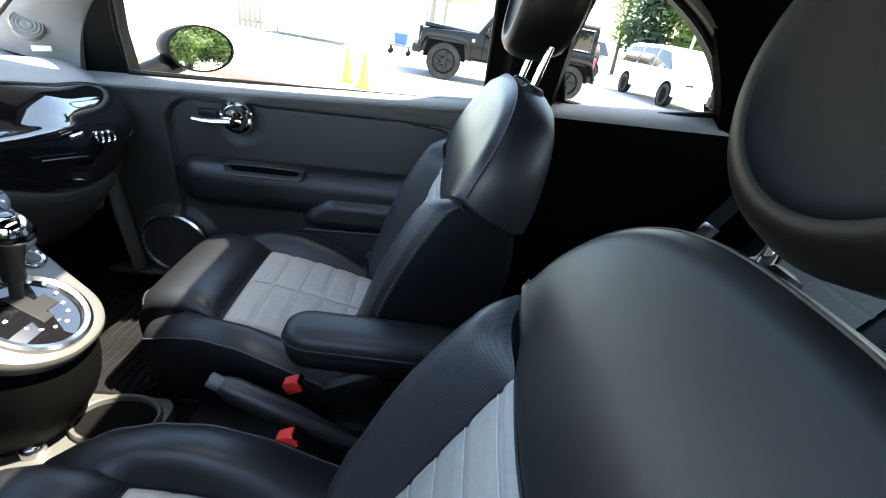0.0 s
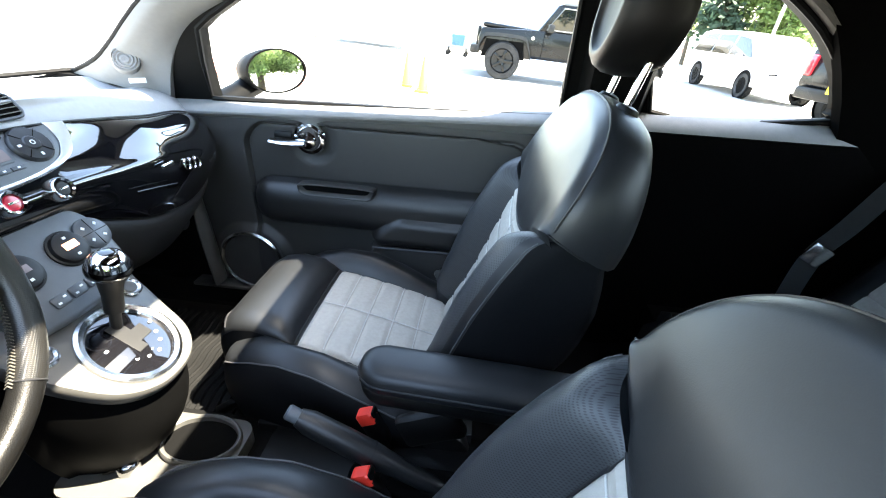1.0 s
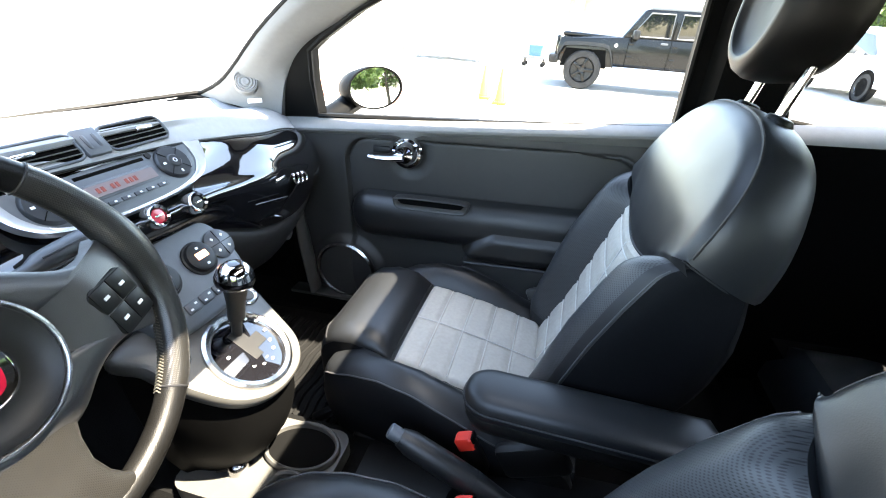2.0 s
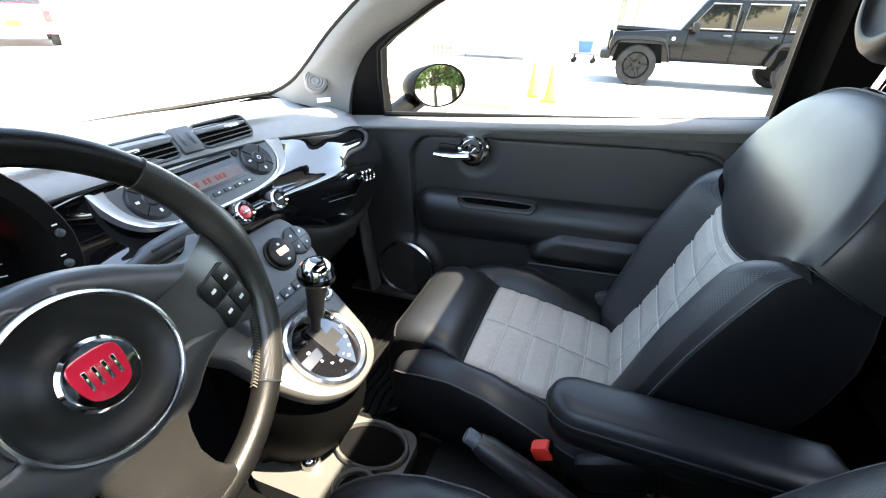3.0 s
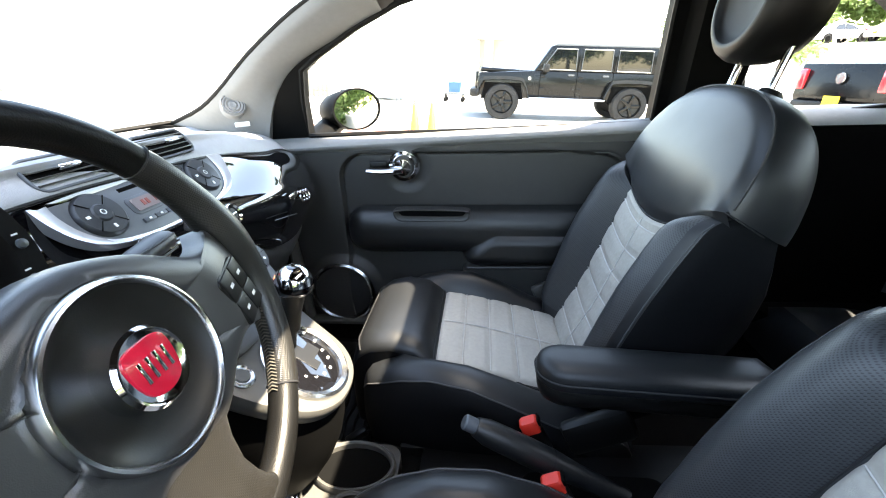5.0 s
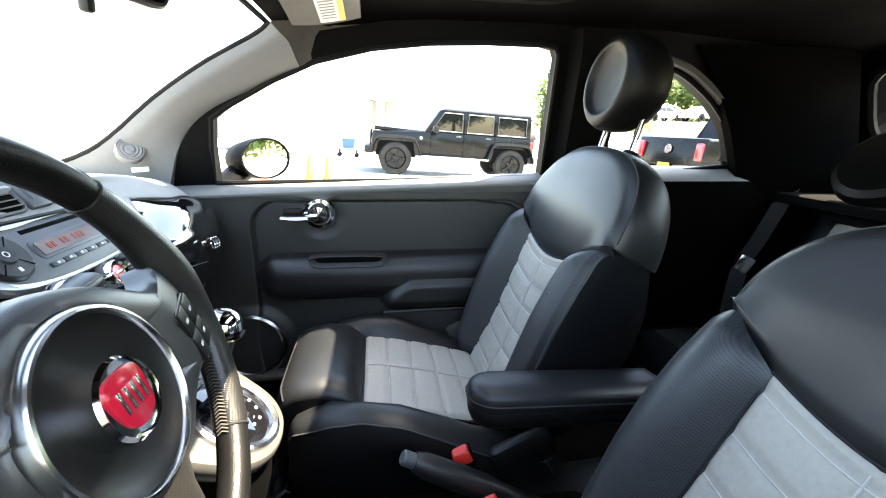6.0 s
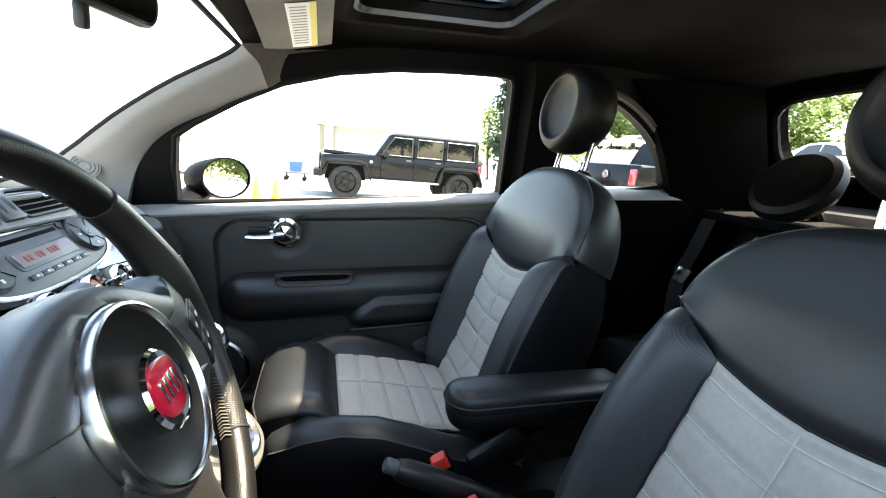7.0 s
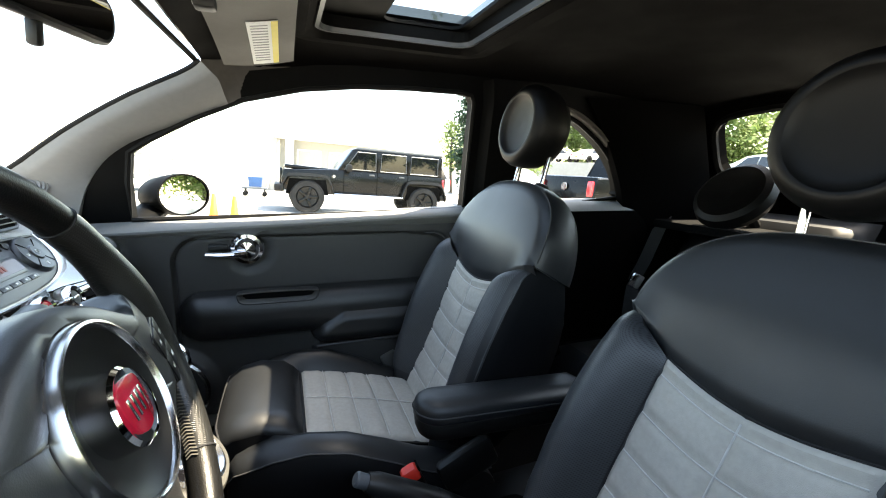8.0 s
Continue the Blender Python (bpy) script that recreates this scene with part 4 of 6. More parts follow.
    # headrest on two steel posts
    for sgn in (1, -1):
        foot = O + U * (U0 + H0 - 0.004) + Nn * 0.062 + Vector((0, sgn * 0.062, 0))
        part("headrest_post", tube([foot - U * 0.03, head + Vector((0.012, sgn * 0.062, -0.06))], 0.0065, 10), CHROME, seat, "chrome headrest post")
        part("post_collar", revolve([(-0.02, 0.021), (0.004, 0.020), (0.010, 0.016), (0.012, 0.009), (0.012, 0.0)], axis(foot, U), 16), BLACKPL, seat)
    ha = axis(head, Vector((-0.985, 0, 0.17)))
    hr = part("headrest", revolve([(-0.064, 0.0), (-0.062, 0.05), (-0.050, 0.078), (-0.025, 0.094), (0.005, 0.0995), (0.028, 0.0985), (0.042, 0.092), (0.050, 0.082), (0.051, 0.074), (0.0495, 0.071)], ha, 56, squash=(1.02, 1.0)), BLUEGREY, seat, "round black vinyl headrest", sharp=60)
    part("headrest_dish", revolve([(0.0497, 0.0712), (0.044, 0.066), (0.040, 0.055), (0.037, 0.03), (0.036, 0.0)], ha, 56, squash=(1.02, 1.0)), BLUEGREY, hr, "dished round headrest face", sharp=60)
    # recline hinge cover on the tunnel side
    part("hinge_cover", prism(rrect(0, 0, 0.12, 0.10, 0.04), 0.03, axis((0.50, inboard * 0.225, 0.45), (0, inboard, 0), (1, 0, 0.4)), 0.006), BLACKPL, seat)
    return seat


def armrest(seat):
    """Padded arm on the driver seat, over the tunnel; in the seat's own place."""
    def plan(inset, z):
        """A long outline with a round tip, at a height."""
        w = 0.043 - inset
        out = []
        for k in range(21):
            a = math.pi * (0.5 + k / 20)
            out.append((0.382 + (0.047 - inset) * math.cos(a), 0.352 + w * math.copysign(abs(math.sin(a)) ** 0.85, math.sin(a)), z))
        out += [(0.69 - inset, 0.352 - w, z), (0.70 - inset, 0.352, z), (0.69 - inset, 0.352 + w, z)]
        return [(x, y, zz - 0.055 * (x - 0.335)) for x, y, zz in out]
    a = part("armrest", loft([plan(i, z) for i, z in ((0.0035, 0.678), (0.0, 0.682), (0.0, 0.692), (0.001, 0.700), (0.004, 0.708), (0.010, 0.7135), (0.019, 0.717), (0.030, 0.718))]), LEATHER, seat, "black leather folding armrest", sharp=60)
    part("armrest_seam", tube([Vector(p) for p in plan(-0.0006, 0.6935)[:22]], 0.0015, 5), SEAM, a)
    part("armrest_body", loft([plan(i, z) for i, z in ((0.0025, 0.679), (0.0015, 0.676), (0.003, 0.661), (0.007, 0.650), (0.014, 0.643), (0.022, 0.641))]), BLACKPL, a, "black plastic underside of the armrest")
    part("armrest_bracket", rbox(0.10, 0.05, 0.10, 0.02, pose(0.66, 0.30, 0.62, 0, -15, 0)), BLACKPL, a)


def buckle(name, x, y, z, tilt):
    b = thing(name, "black seat belt buckle with a red release button beside the tunnel", "seat belt buckle", "seat belt buckles")
    m = pose(x, y, z) @ pose(0, 0, 0, 0, tilt, 0)
    part("housing", rbox(0.036, 0.024, 0.075, 0.008, m @ pose(0, 0, -0.036)), BLACKPL, b)
    part("release_button", loft([[m @ Vector((px * k, py * k, h)) for px, py in rrect(0, 0, 0.030, 0.022, 0.005)] for h, k in ((-0.012, 1.1), (0.008, 1.1), (0.012, 0.85))]), RED_PL, b, "red release button")
    part("slot", rbox(0.004, 0.02, 0.012, 0.001, m @ pose(0.018, 0, 0.006)), VOID, b)
    part("stalk", tube([m @ Vector((0, 0, -0.07)), (x + 0.05, y, z - 0.13), (x + 0.07, y, 0.42)], 0.011, 8, flat=0.6), BLACKPL, b)


def rear_seat():
    r = thing("bench_seat", "black rear bench seat with grey cloth panels and folded-down round headrests", "car seat")
    secs = [(1.02, 0.44, 0.02), (1.03, 0.50, 0.02), (1.06, 0.53, 0.02), (1.2, 0.53, 0.0), (1.40, 0.50, 0.0), (1.46, 0.49, 0.0)]
    part("bench", loft([[(x, y, z - (0.03 if abs(y) > 0.5 else 0) - (0.012 if abs(y) < 0.03 else 0)) for y in [-0.55 + 1.1 * i / 22 for i in range(23)]] + [(x, 0.55, 0.40), (x, -0.55, 0.40)] for x, z, _ in secs]), BENCH, r)
    for s in (1, -1):
        def bp(u, v, s=s):
            y = s * 0.285 - 0.265 + 0.53 * v
            e = min(v, 1 - v) * 0.53
            return Vector((1.37 + 0.30 * u, y, 0.47 + 0.52 * u)) + Vector((-0.86, 0, 0.5)) * (0.05 * smooth(0, 0.06, e) * smooth(0, 0.08, u) * smooth(1.0, 0.9, u))
        part("rear_backrest", thicken(grid(24, 24, bp), (0.08, 0, -0.03)), LEATHER, r, "black rear backrest half")

        def cp(u, v, s=s):
            y = s * 0.285 - 0.15 + 0.30 * v
            g = min(abs((u * 5 + 0.5) % 1.0 - 0.5) * 0.09, abs(v - 0.5) * 0.3)
            uu = 0.10 + 0.62 * u
            return Vector((1.37 + 0.30 * uu, y, 0.47 + 0.52 * uu)) + Vector((-0.86, 0, 0.5)) * (0.055 + 0.004 * smooth(0, 0.01, g))
        part("rear_panel", grid(50, 30, cp), FABRIC, r, "grey quilted cloth panel")
        h = axis((1.475, s * 0.30, 1.045), Vector((-0.78, 0, 0.62)))
        k = part("rear_headrest", revolve([(-0.05, 0.0), (-0.05, 0.06), (-0.035, 0.10), (-0.005, 0.118), (0.02, 0.112), (0.03, 0.095), (0.024, 0.08)], h, 40), BLUEGREY, r, "round black rear headrest")
        part("rear_headrest_dish", revolve([(0.024, 0.082), (0.014, 0.06), (0.01, 0.0)], h, 40), BLUEGREY, k)
        part("rear_post", tube([(1.545, s * 0.30, 1.0), (1.61, s * 0.30, 0.93)], 0.018, 8), BLACKPL, r)
    return r


def rear_belt():
    b = thing("rear_seat_belt", "dark rear seat belt with a steel tongue hanging over the backrest", "seat belt")
    def strip(pts, w):
        P = spline(pts, 8)
        rows = [[p + Vector((0.012, 0.0, 0.0)) + Vector((-w / 2, w * 0.3, 0)), p + Vector((w / 2, -w * 0.3, 0.0))] for p in P]
        return thicken(loft(rows, closed=False), (-0.001, -0.001, 0.001))
    part("webbing", strip([(1.62, 0.575, 1.14), (1.50, 0.56, 0.98), (1.40, 0.545, 0.80), (1.345, 0.535, 0.71), (1.32, 0.52, 0.56)], 0.046), WEB, b)
    part("tongue", rbox(0.05, 0.012, 0.055, 0.006, pose(1.352, 0.527, 0.725, 0, 25, -20)), STEEL, b, "steel belt tongue")


make_seat("passenger_seat", "black leather passenger seat with grey quilted cloth panels", 0.0, 0.312, -1, Vector((0.752, 0, 1.212)), 0.178, 20.5)
driver_seat = make_seat("driver_seat", "black leather driver seat with grey quilted cloth panels and an armrest", 0.033, -0.327, 1, Vector((0.787, 0, 1.160)), 0.165)
armrest(driver_seat)
buckle("belt_buckle", 0.368, 0.047, 0.548, -25)
buckle("belt_buckle", 0.392, -0.064, 0.545, -25)
rear_seat()
rear_belt()
# front belt anchor beside the passenger cushion
anchor = thing("belt_anchor", "grey plastic belt anchor cover beside the passenger seat", "seat belt anchor")
part("cover", rbox(0.05, 0.02, 0.06, 0.008, pose(0.455, 0.565, 0.525, 0, -25, 0)), SILVER, anchor)


# ---- dashboard ----
def lerp_rows(rows, y):
    """The columns of a table at y, along a smooth curve through its rows."""
    n = len(rows)
    k = next((i for i in range(n - 1) if y <= rows[i + 1][0]), n - 2)
    a, b, c, e = rows[max(k - 1, 0)], rows[k], rows[k + 1], rows[min(k + 2, n - 1)]
    h = c[0] - b[0]
    t = min(max((y - b[0]) / h, 0), 1)
    out = []
    for p, q, r, w in zip(a[1:], b[1:], c[1:], e[1:]):
        m0, m1 = (r - p) / (c[0] - a[0]) * h, (w - q) / (e[0] - b[0]) * h
        out.append((2 * t ** 3 - 3 * t * t + 1) * q + (t ** 3 - 2 * t * t + t) * m0 + (3 * t * t - 2 * t ** 3) * r + (t ** 3 - t * t) * m1)
    return out


# y; front lip of the top (x, z); upper, fullest and lower edge of the glossy strip (x, z each)
DASH = [(-0.64, -0.33, 1.0, -0.285, 0.95, -0.22, 0.87, -0.22, 0.80), (-0.43, -0.27, 1.045, -0.20, 0.995, -0.15, 0.905, -0.165, 0.83), (-0.15, -0.228, 1.050, -0.186, 1.009, -0.128, 0.922, -0.137, 0.875),
        (0.02, -0.226, 1.048, -0.185, 1.005, -0.127, 0.918, -0.135, 0.872), (0.15, -0.226, 1.043, -0.184, 0.999, -0.127, 0.912, -0.142, 0.845), (0.30, -0.255, 1.025, -0.200, 0.978, -0.132, 0.885, -0.158, 0.785),
        (0.43, -0.30, 1.005, -0.222, 0.956, -0.148, 0.855, -0.18, 0.755), (0.52, -0.33, 0.993, -0.238, 0.946, -0.160, 0.845, -0.198, 0.755), (0.575, -0.352, 0.986, -0.242, 0.935, -0.176, 0.842, -0.214, 0.764), (0.64, -0.38, 0.982, -0.258, 0.914, -0.208, 0.838, -0.24, 0.78)]


def dashboard():
    d = thing("dashboard", "dashboard with a soft grey top and a gloss black fascia strip", "dashboard")
    ys = [-0.63 + 1.262 * i / 70 for i in range(71)]
    top, gloss, low = [], [], []
    for y in ys:
        lx, lz, ax, az, bx, bz, cx, cz = lerp_rows(DASH, y)
        far = -0.575 - 0.315 * (1 - min((y / 0.66) ** 2, 1))
        flat = 1 - smooth(0.13, 0.36, abs(y - 0.016))
        # the top
        p = spline([(far, y, 0.985), (far * 0.7 + lx * 0.3, y, 1.0 + 0.2 * (lz - 1.0)), (far * 0.3 + lx * 0.7, y, lz - 0.008), (lx, y, lz), ((lx + ax) / 2 + 0.012 - 0.010 * flat, y, (lz + az) / 2 + 0.013 - 0.008 * flat), (ax, y, az + 0.004), (ax - 0.008, y, az - 0.008)], 5)
        if -0.43 < y < -0.225:
            p = [Vector((min(q.x, -0.275), q.y, q.z)) for q in p]
        top.append(p)
        arc = []
        for q in (22, 45, 68):
            round_x, round_z = ax + (bx - ax) * math.sin(radians(q)), bz + (az - bz) * math.cos(radians(q))
            flat_x, flat_z = ax + (bx - ax) * q / 90 - 0.013 * math.sin(radians(2 * q)), az + (bz - az) * q / 90 - 0.013 * math.sin(radians(2 * q))
            arc.append((round_x + (flat_x - round_x) * flat, y, round_z + (flat_z - round_z) * flat))
        g = spline([(ax - 0.012, y, az - 0.006), (ax, y, az), *arc, (bx, y, bz), (cx, y, cz), (cx - 0.03, y, cz - 0.012)], 5)
        gloss.append(g)
        low.append(spline([(cx - 0.025, y, cz - 0.004), (cx - 0.012, y, cz - 0.03), (cx - 0.06, y, cz - 0.10), (cx - 0.13, y, cz - 0.17), (cx - 0.30, y, cz - 0.24)], 4))
    b = loft(top, closed=False)
    thicken(b, (0, 0, -0.02))
    part("dash_top", b, DASHTOP, d, "soft grey dash top")
    b = loft([g for g, y in zip(gloss, ys) if y > -0.235], closed=False)
    loft([g for g, y in zip(gloss, ys) if y < -0.43], closed=False, bm=b)
    thicken(b, (-0.015, 0, 0))
    part("fascia", b, PIANO, d, "gloss black fascia strip")
    b = loft(low, closed=False)
    thicken(b, (-0.02, 0, 0))
    part("lower_dash", b, DASHLOW, d, "dark plastic lower dash with a glove box")
    part("glovebox_line", tube([(-0.20, 0.17, 0.745), (-0.205, 0.3, 0.715), (-0.235, 0.45, 0.685), (-0.25, 0.54, 0.68)], 0.003, 5), VOID, d)
    part("fascia_split", tube([(lerp_rows(DASH, y)[4] + 0.003, y, lerp_rows(DASH, y)[5] - 0.038) for y in [0.24 + 0.12 * i / 8 for i in range(9)]], 0.0011, 5), BTNGREY, d, "fine joint in the fascia")
    part("airbag_switch", revolve([(0, 0.017), (0.008, 0.017), (0.01, 0.013), (0.01, 0.0)], axis((-0.262, 0.50, 0.655), (0.95, 0, -0.2)), 20), RADIO, d)
    # trim strip along the joint of top and fascia
    part("trim_strip", tube([(lerp_rows(DASH, y)[2] + 0.001, y, lerp_rows(DASH, y)[3] + 0.003) for y in [-0.22 + 0.81 * i / 48 for i in range(49)]], 0.0022, 6), BLACKPL, d)
    # round end vent
    va = axis((-0.192, 0.548, 0.862), (0.88, 0.20, 0.28))
    v = part("end_vent", revolve([(-0.03, 0.043), (0.006, 0.046), (0.012, 0.042), (0.010, 0.036), (-0.02, 0.034)], va, 36), CHROME, d, "round chrome-rimmed end vent")
    part("vent_bowl", revolve([(-0.012, 0.036), (-0.012, 0.0)], va, 24), VOID, v)
    for k in range(-2, 3):
        part("vent_slat", rbox(2 * math.sqrt(0.034 ** 2 - (0.013 * k) ** 2), 0.003, 0.012, 0.001, va @ pose(0, 0.013 * k, -0.003)), BLACKPL, v)
    # row of three chrome rings
    for k in range(3):
        y = 0.412 + 0.022 * k
        x, z = lerp_rows(DASH, y)[4], lerp_rows(DASH, y)[5]
        part("badge", tube([axis((x + 0.006, y, z + 0.0), (1, 0, 0.2)) @ Vector((0.009 * math.cos(a), 0.012 * math.sin(a), 0.0)) for a in [2 * math.pi * i / 20 for i in range(20)]], 0.0028, 6, True), CHROME, d, "plain chrome badge ring")
    x, z = lerp_rows(DASH, 0.335)[4:6]
    part("glovebox_button", rbox(0.006, 0.035, 0.010, 0.003, pose(x + 0.010, 0.335, z + 0.006, 0, -10, 0)), CHROME, d, "chrome glove box catch")
    # round chrome buttons on the fascia
    for y, z, mtl in ((0.017, 0.9255, RED_ENAMEL), (0.094, 0.919, BLACKPL), (-0.075, 0.932, BLACKPL)):
        bx = lerp_rows(DASH, y)[4]
        a = axis((bx + 0.004, y, z), (0.93, 0, 0.36))
        k = part("fascia_button", revolve([(-0.01, 0.0185), (0.006, 0.0185), (0.010, 0.016), (0.008, 0.0125), (0.004, 0.012)], a, 28), CHROME, d, "round chrome-ringed button")
        part("button_face", revolve([(0.003, 0.0125), (0.007, 0.010), (0.0075, 0.0)], a, 24), mtl, k, "red hazard button face" if mtl is RED_ENAMEL else "")
        part("button_mark", rbox(0.014, 0.003, 0.002, 0.0005, a @ pose(0, 0, 0.0075)), CHROME, k)
    return d


def radio(d):
    """Vents over the radio, in one leaning grey panel."""
    m = axis((-0.168, 0.016, 0.978), (0.79, 0, 0.613))     # x: to the right, y: up the panel
    edge = [(-0.144, 0.034), (-0.146, 0.016), (-0.138, -0.010), (-0.116, -0.031), (-0.07, -0.042), (0.0, -0.045), (0.07, -0.042), (0.116, -0.030), (0.139, -0.008), (0.144, 0.014), (0.142, 0.030)]
    flare = [(-0.166, 0.033), (-0.161, 0.006), (-0.148, -0.019), (-0.122, -0.037), (-0.072, -0.0465), (0.0, -0.0495), (0.072, -0.0465), (0.124, -0.037), (0.152, -0.019), (0.168, 0.006), (0.174, 0.024)]
    r = part("radio_panel", prism(spline2(edge + [(0.07, 0.0335), (0.0, 0.034), (-0.07, 0.034)]), -0.05, m @ pose(0, 0, 0.003), 0.003), RADIO, d, "grey radio panel below the vents")
    inner, outer = spline([(x, y, 0.004) for x, y in edge], 6), spline([(x, y, 0.0055) for x, y in flare], 6)
    rows = [[m @ (a - Vector((0, 0, 0.003))), m @ a, m @ (a.lerp(c, 0.5) - Vector((0, 0, 0.0015))), m @ c, m @ (c + Vector((0, 0, -0.014))), m @ (a + Vector((0, 0, -0.014)))] for a, c in zip(inner, outer)]
    # reflections round the radio are painted on as a silver flare
    part("bezel", loft(rows), BEZEL_GLARE, r, "flared surround of the radio, silver for the sky mirrored in it")
    vm = m @ pose(0, 0, 0.006)
    # two louvred vents with the slider block between them
    for cx, w in ((-0.079, 0.122), (0.0755, 0.108)):
        sk = -1 if cx < 0 else 1
        ol = rrect(cx, 0.064, w, 0.041, 0.012)
        # flat dark plate for the shade behind the louvres
        hole = part("vent_well", prism(ol, 0.0015, vm @ pose(0, 0, 0.0003)), VOID, r, "vent opening drawn as a flat patch of shade")
        part("vent_rim", tube([vm @ Vector((x, y, 0.002)) for x, y in ol], 0.0024, 6, True), RADIO, hole)
        for k in range(4):
            part("louvre", rbox(w - 0.006, 0.0016, 0.005, 0.0005, vm @ pose(cx, 0.0515 + 0.0083 * k, 0.003, 25, 0, 0)), SILVER, hole)
        part("vent_tab", rbox(0.028, 0.0045, 0.006, 0.001, vm @ pose(cx + 0.012 * sk, 0.064, 0.010)), CHROME, hole, "bright vent tab")
    s = part("slider_block", rbox(0.036, 0.044, 0.01, 0.003, vm @ pose(0.002, 0.0645, 0.002)), RADIO, r, "pale block between the vents")
    for dx in (-0.008, 0.008):
        part("slider", rbox(0.0085, 0.024, 0.008, 0.004, vm @ pose(0.002 + dx, 0.0645, 0.005)), BTNGREY, s)
    part("disc_slot", rbox(0.112, 0.006, 0.003, 0.001, m @ pose(0.0, 0.0215, 0.002)), VOID, r, "narrow disc slot")
    part("eject_button", revolve([(0, 0.006), (0.004, 0.005), (0.004, 0)], m @ pose(0.066, 0.0235, 0.001), 16), BLACKPL, r)
    disp = part("display_frame", prism(rrect(0.0, -0.004, 0.126, 0.026, 0.008), 0.003, m @ pose(0, 0, 0.001), 0.001), BTNGREY, r)
    part("display", prism(rrect(0.0, -0.004, 0.112, 0.018, 0.002), 0.001, m @ pose(0, 0, 0.0040)), LCD, disp, "dim radio display", smooth=False)
    for k in range(9):
        if k not in (2, 5):
            part("display_digit", rbox(0.0045, 0.008, 0.0008, 0, m @ pose(-0.04 + 0.0075 * k, -0.004, 0.0052)), LED_RED, disp, "faint red display bar")
    for k in range(6):
        part("preset_button", rbox(0.0195, 0.0065, 0.004, 0.001, m @ pose(-0.053 + 0.0212 * k, -0.0265, 0.004)), BTNGREY, r)
        part("button_print", rbox(0.004, 0.0025, 0.0006, 0, m @ pose(-0.053 + 0.0212 * k, -0.0265, 0.0062)), WHITE, r)
    for cx in (-0.104, 0.097):
        k = part("radio_dial", revolve([(0, 0.0305), (0.004, 0.0300), (0.007, 0.027), (0.0075, 0.012), (0.0095, 0.010), (0.0095, 0)], m @ pose(cx, 0.001, 0.002), 36), DIALGREY, r, "round four-way radio dial")
        for a in range(4):
            part("dial_split", rbox(0.015, 0.0011, 0.001, 0, m @ pose(cx, 0.001, 0.002) @ pose(0, 0, 0, 0, 0, 45 + 90 * a) @ pose(0.0205, 0, 0.0073)), VOID, k)
        for a in (180, 270):
            part("dial_mark", rbox(0.005, 0.0035, 0.0008, 0, m @ pose(cx, 0.001, 0.002) @ pose(0, 0, 0, 0, 0, a) @ pose(0.0195, 0, 0.0075)), WHITE, k)
        part("dial_mark", tube([m @ Vector((cx + 0.0032 * math.cos(q), 0.001 + 0.0032 * math.sin(q), 0.0117)) for q in [math.pi * n / 6 for n in range(12)]], 0.0007, 4, True), WHITE, k)


def climate(d):
    """The rounded heater panel under the fascia."""
    m = axis((-0.103, 0.028, 0.846), (0.80, 0, 0.60))
    ol = [(-0.11, 0.045), (-0.115, 0.0), (-0.112, -0.06), (-0.09, -0.095), (0.06, -0.095), (0.086, -0.06), (0.092, -0.01), (0.085, 0.03), (0.06, 0.05), (0.0, 0.056), (-0.07, 0.055)]
    b = prism([tuple(p.to_2d()) for p in spline([(x, y, 0) for x, y in ol], 4, True)], -0.12, m, 0.008, 3)
    c = part("heater_panel", b, RADIO, d, "rounded grey heater control panel")
    for cx, cy in ((0.02, -0.008), (-0.058, -0.008)):
        k = part("heater_dial", revolve([(0, 0.030), (0.003, 0.030), (0.004, 0.027), (0.010, 0.025), (0.012, 0.020), (0.011, 0.0)], m @ pose(cx, cy, 0), 36), BLACKPL, c, "round black heater dial")
        part("dial_window", rbox(0.022, 0.011, 0.001, 0.0, m @ pose(cx, cy + 0.002, 0.0118)), LED_AMBER if cx > 0 else LCD, k, "small lit dial window")
        for s in (1, -1):
            part("dial_mark", rbox(0.005, 0.004, 0.0008, 0, m @ pose(cx, cy + s * 0.015, 0.0116)), WHITE, k)
    k = part("heater_pad", revolve([(0, 0.028), (0.004, 0.0275), (0.006, 0.024), (0.007, 0.0)], m @ pose(0.069, -0.004, 0), 32), BTNGREY, c, "round four-button pad")
    for a in range(4):
        part("pad_split", rbox(0.024, 0.001, 0.001, 0, m @ pose(0.069, -0.004, 0) @ pose(0, 0, 0, 0, 0, 90 * a) @ pose(0.013, 0, 0.0067)), VOID, k)
        part("pad_mark", rbox(0.005, 0.004, 0.0008, 0, m @ pose(0.069, -0.004, 0) @ pose(0, 0, 0, 0, 0, 45 + 90 * a) @ pose(0.016, 0, 0.0069)), WHITE, k)
    for i in range(4):
        k = part("switch", rbox(0.026, 0.018, 0.006, 0.003, m @ pose(-0.048 + 0.029 * i, -0.066, 0.001)), BTNGREY, c)
        for s in (1, -1):
            part("switch_mark", rbox(0.005, 0.003, 0.0008, 0, m @ pose(-0.048 + 0.029 * i + 0.006 * s, -0.066 + 0.003 * s, 0.0042)), WHITE, k)


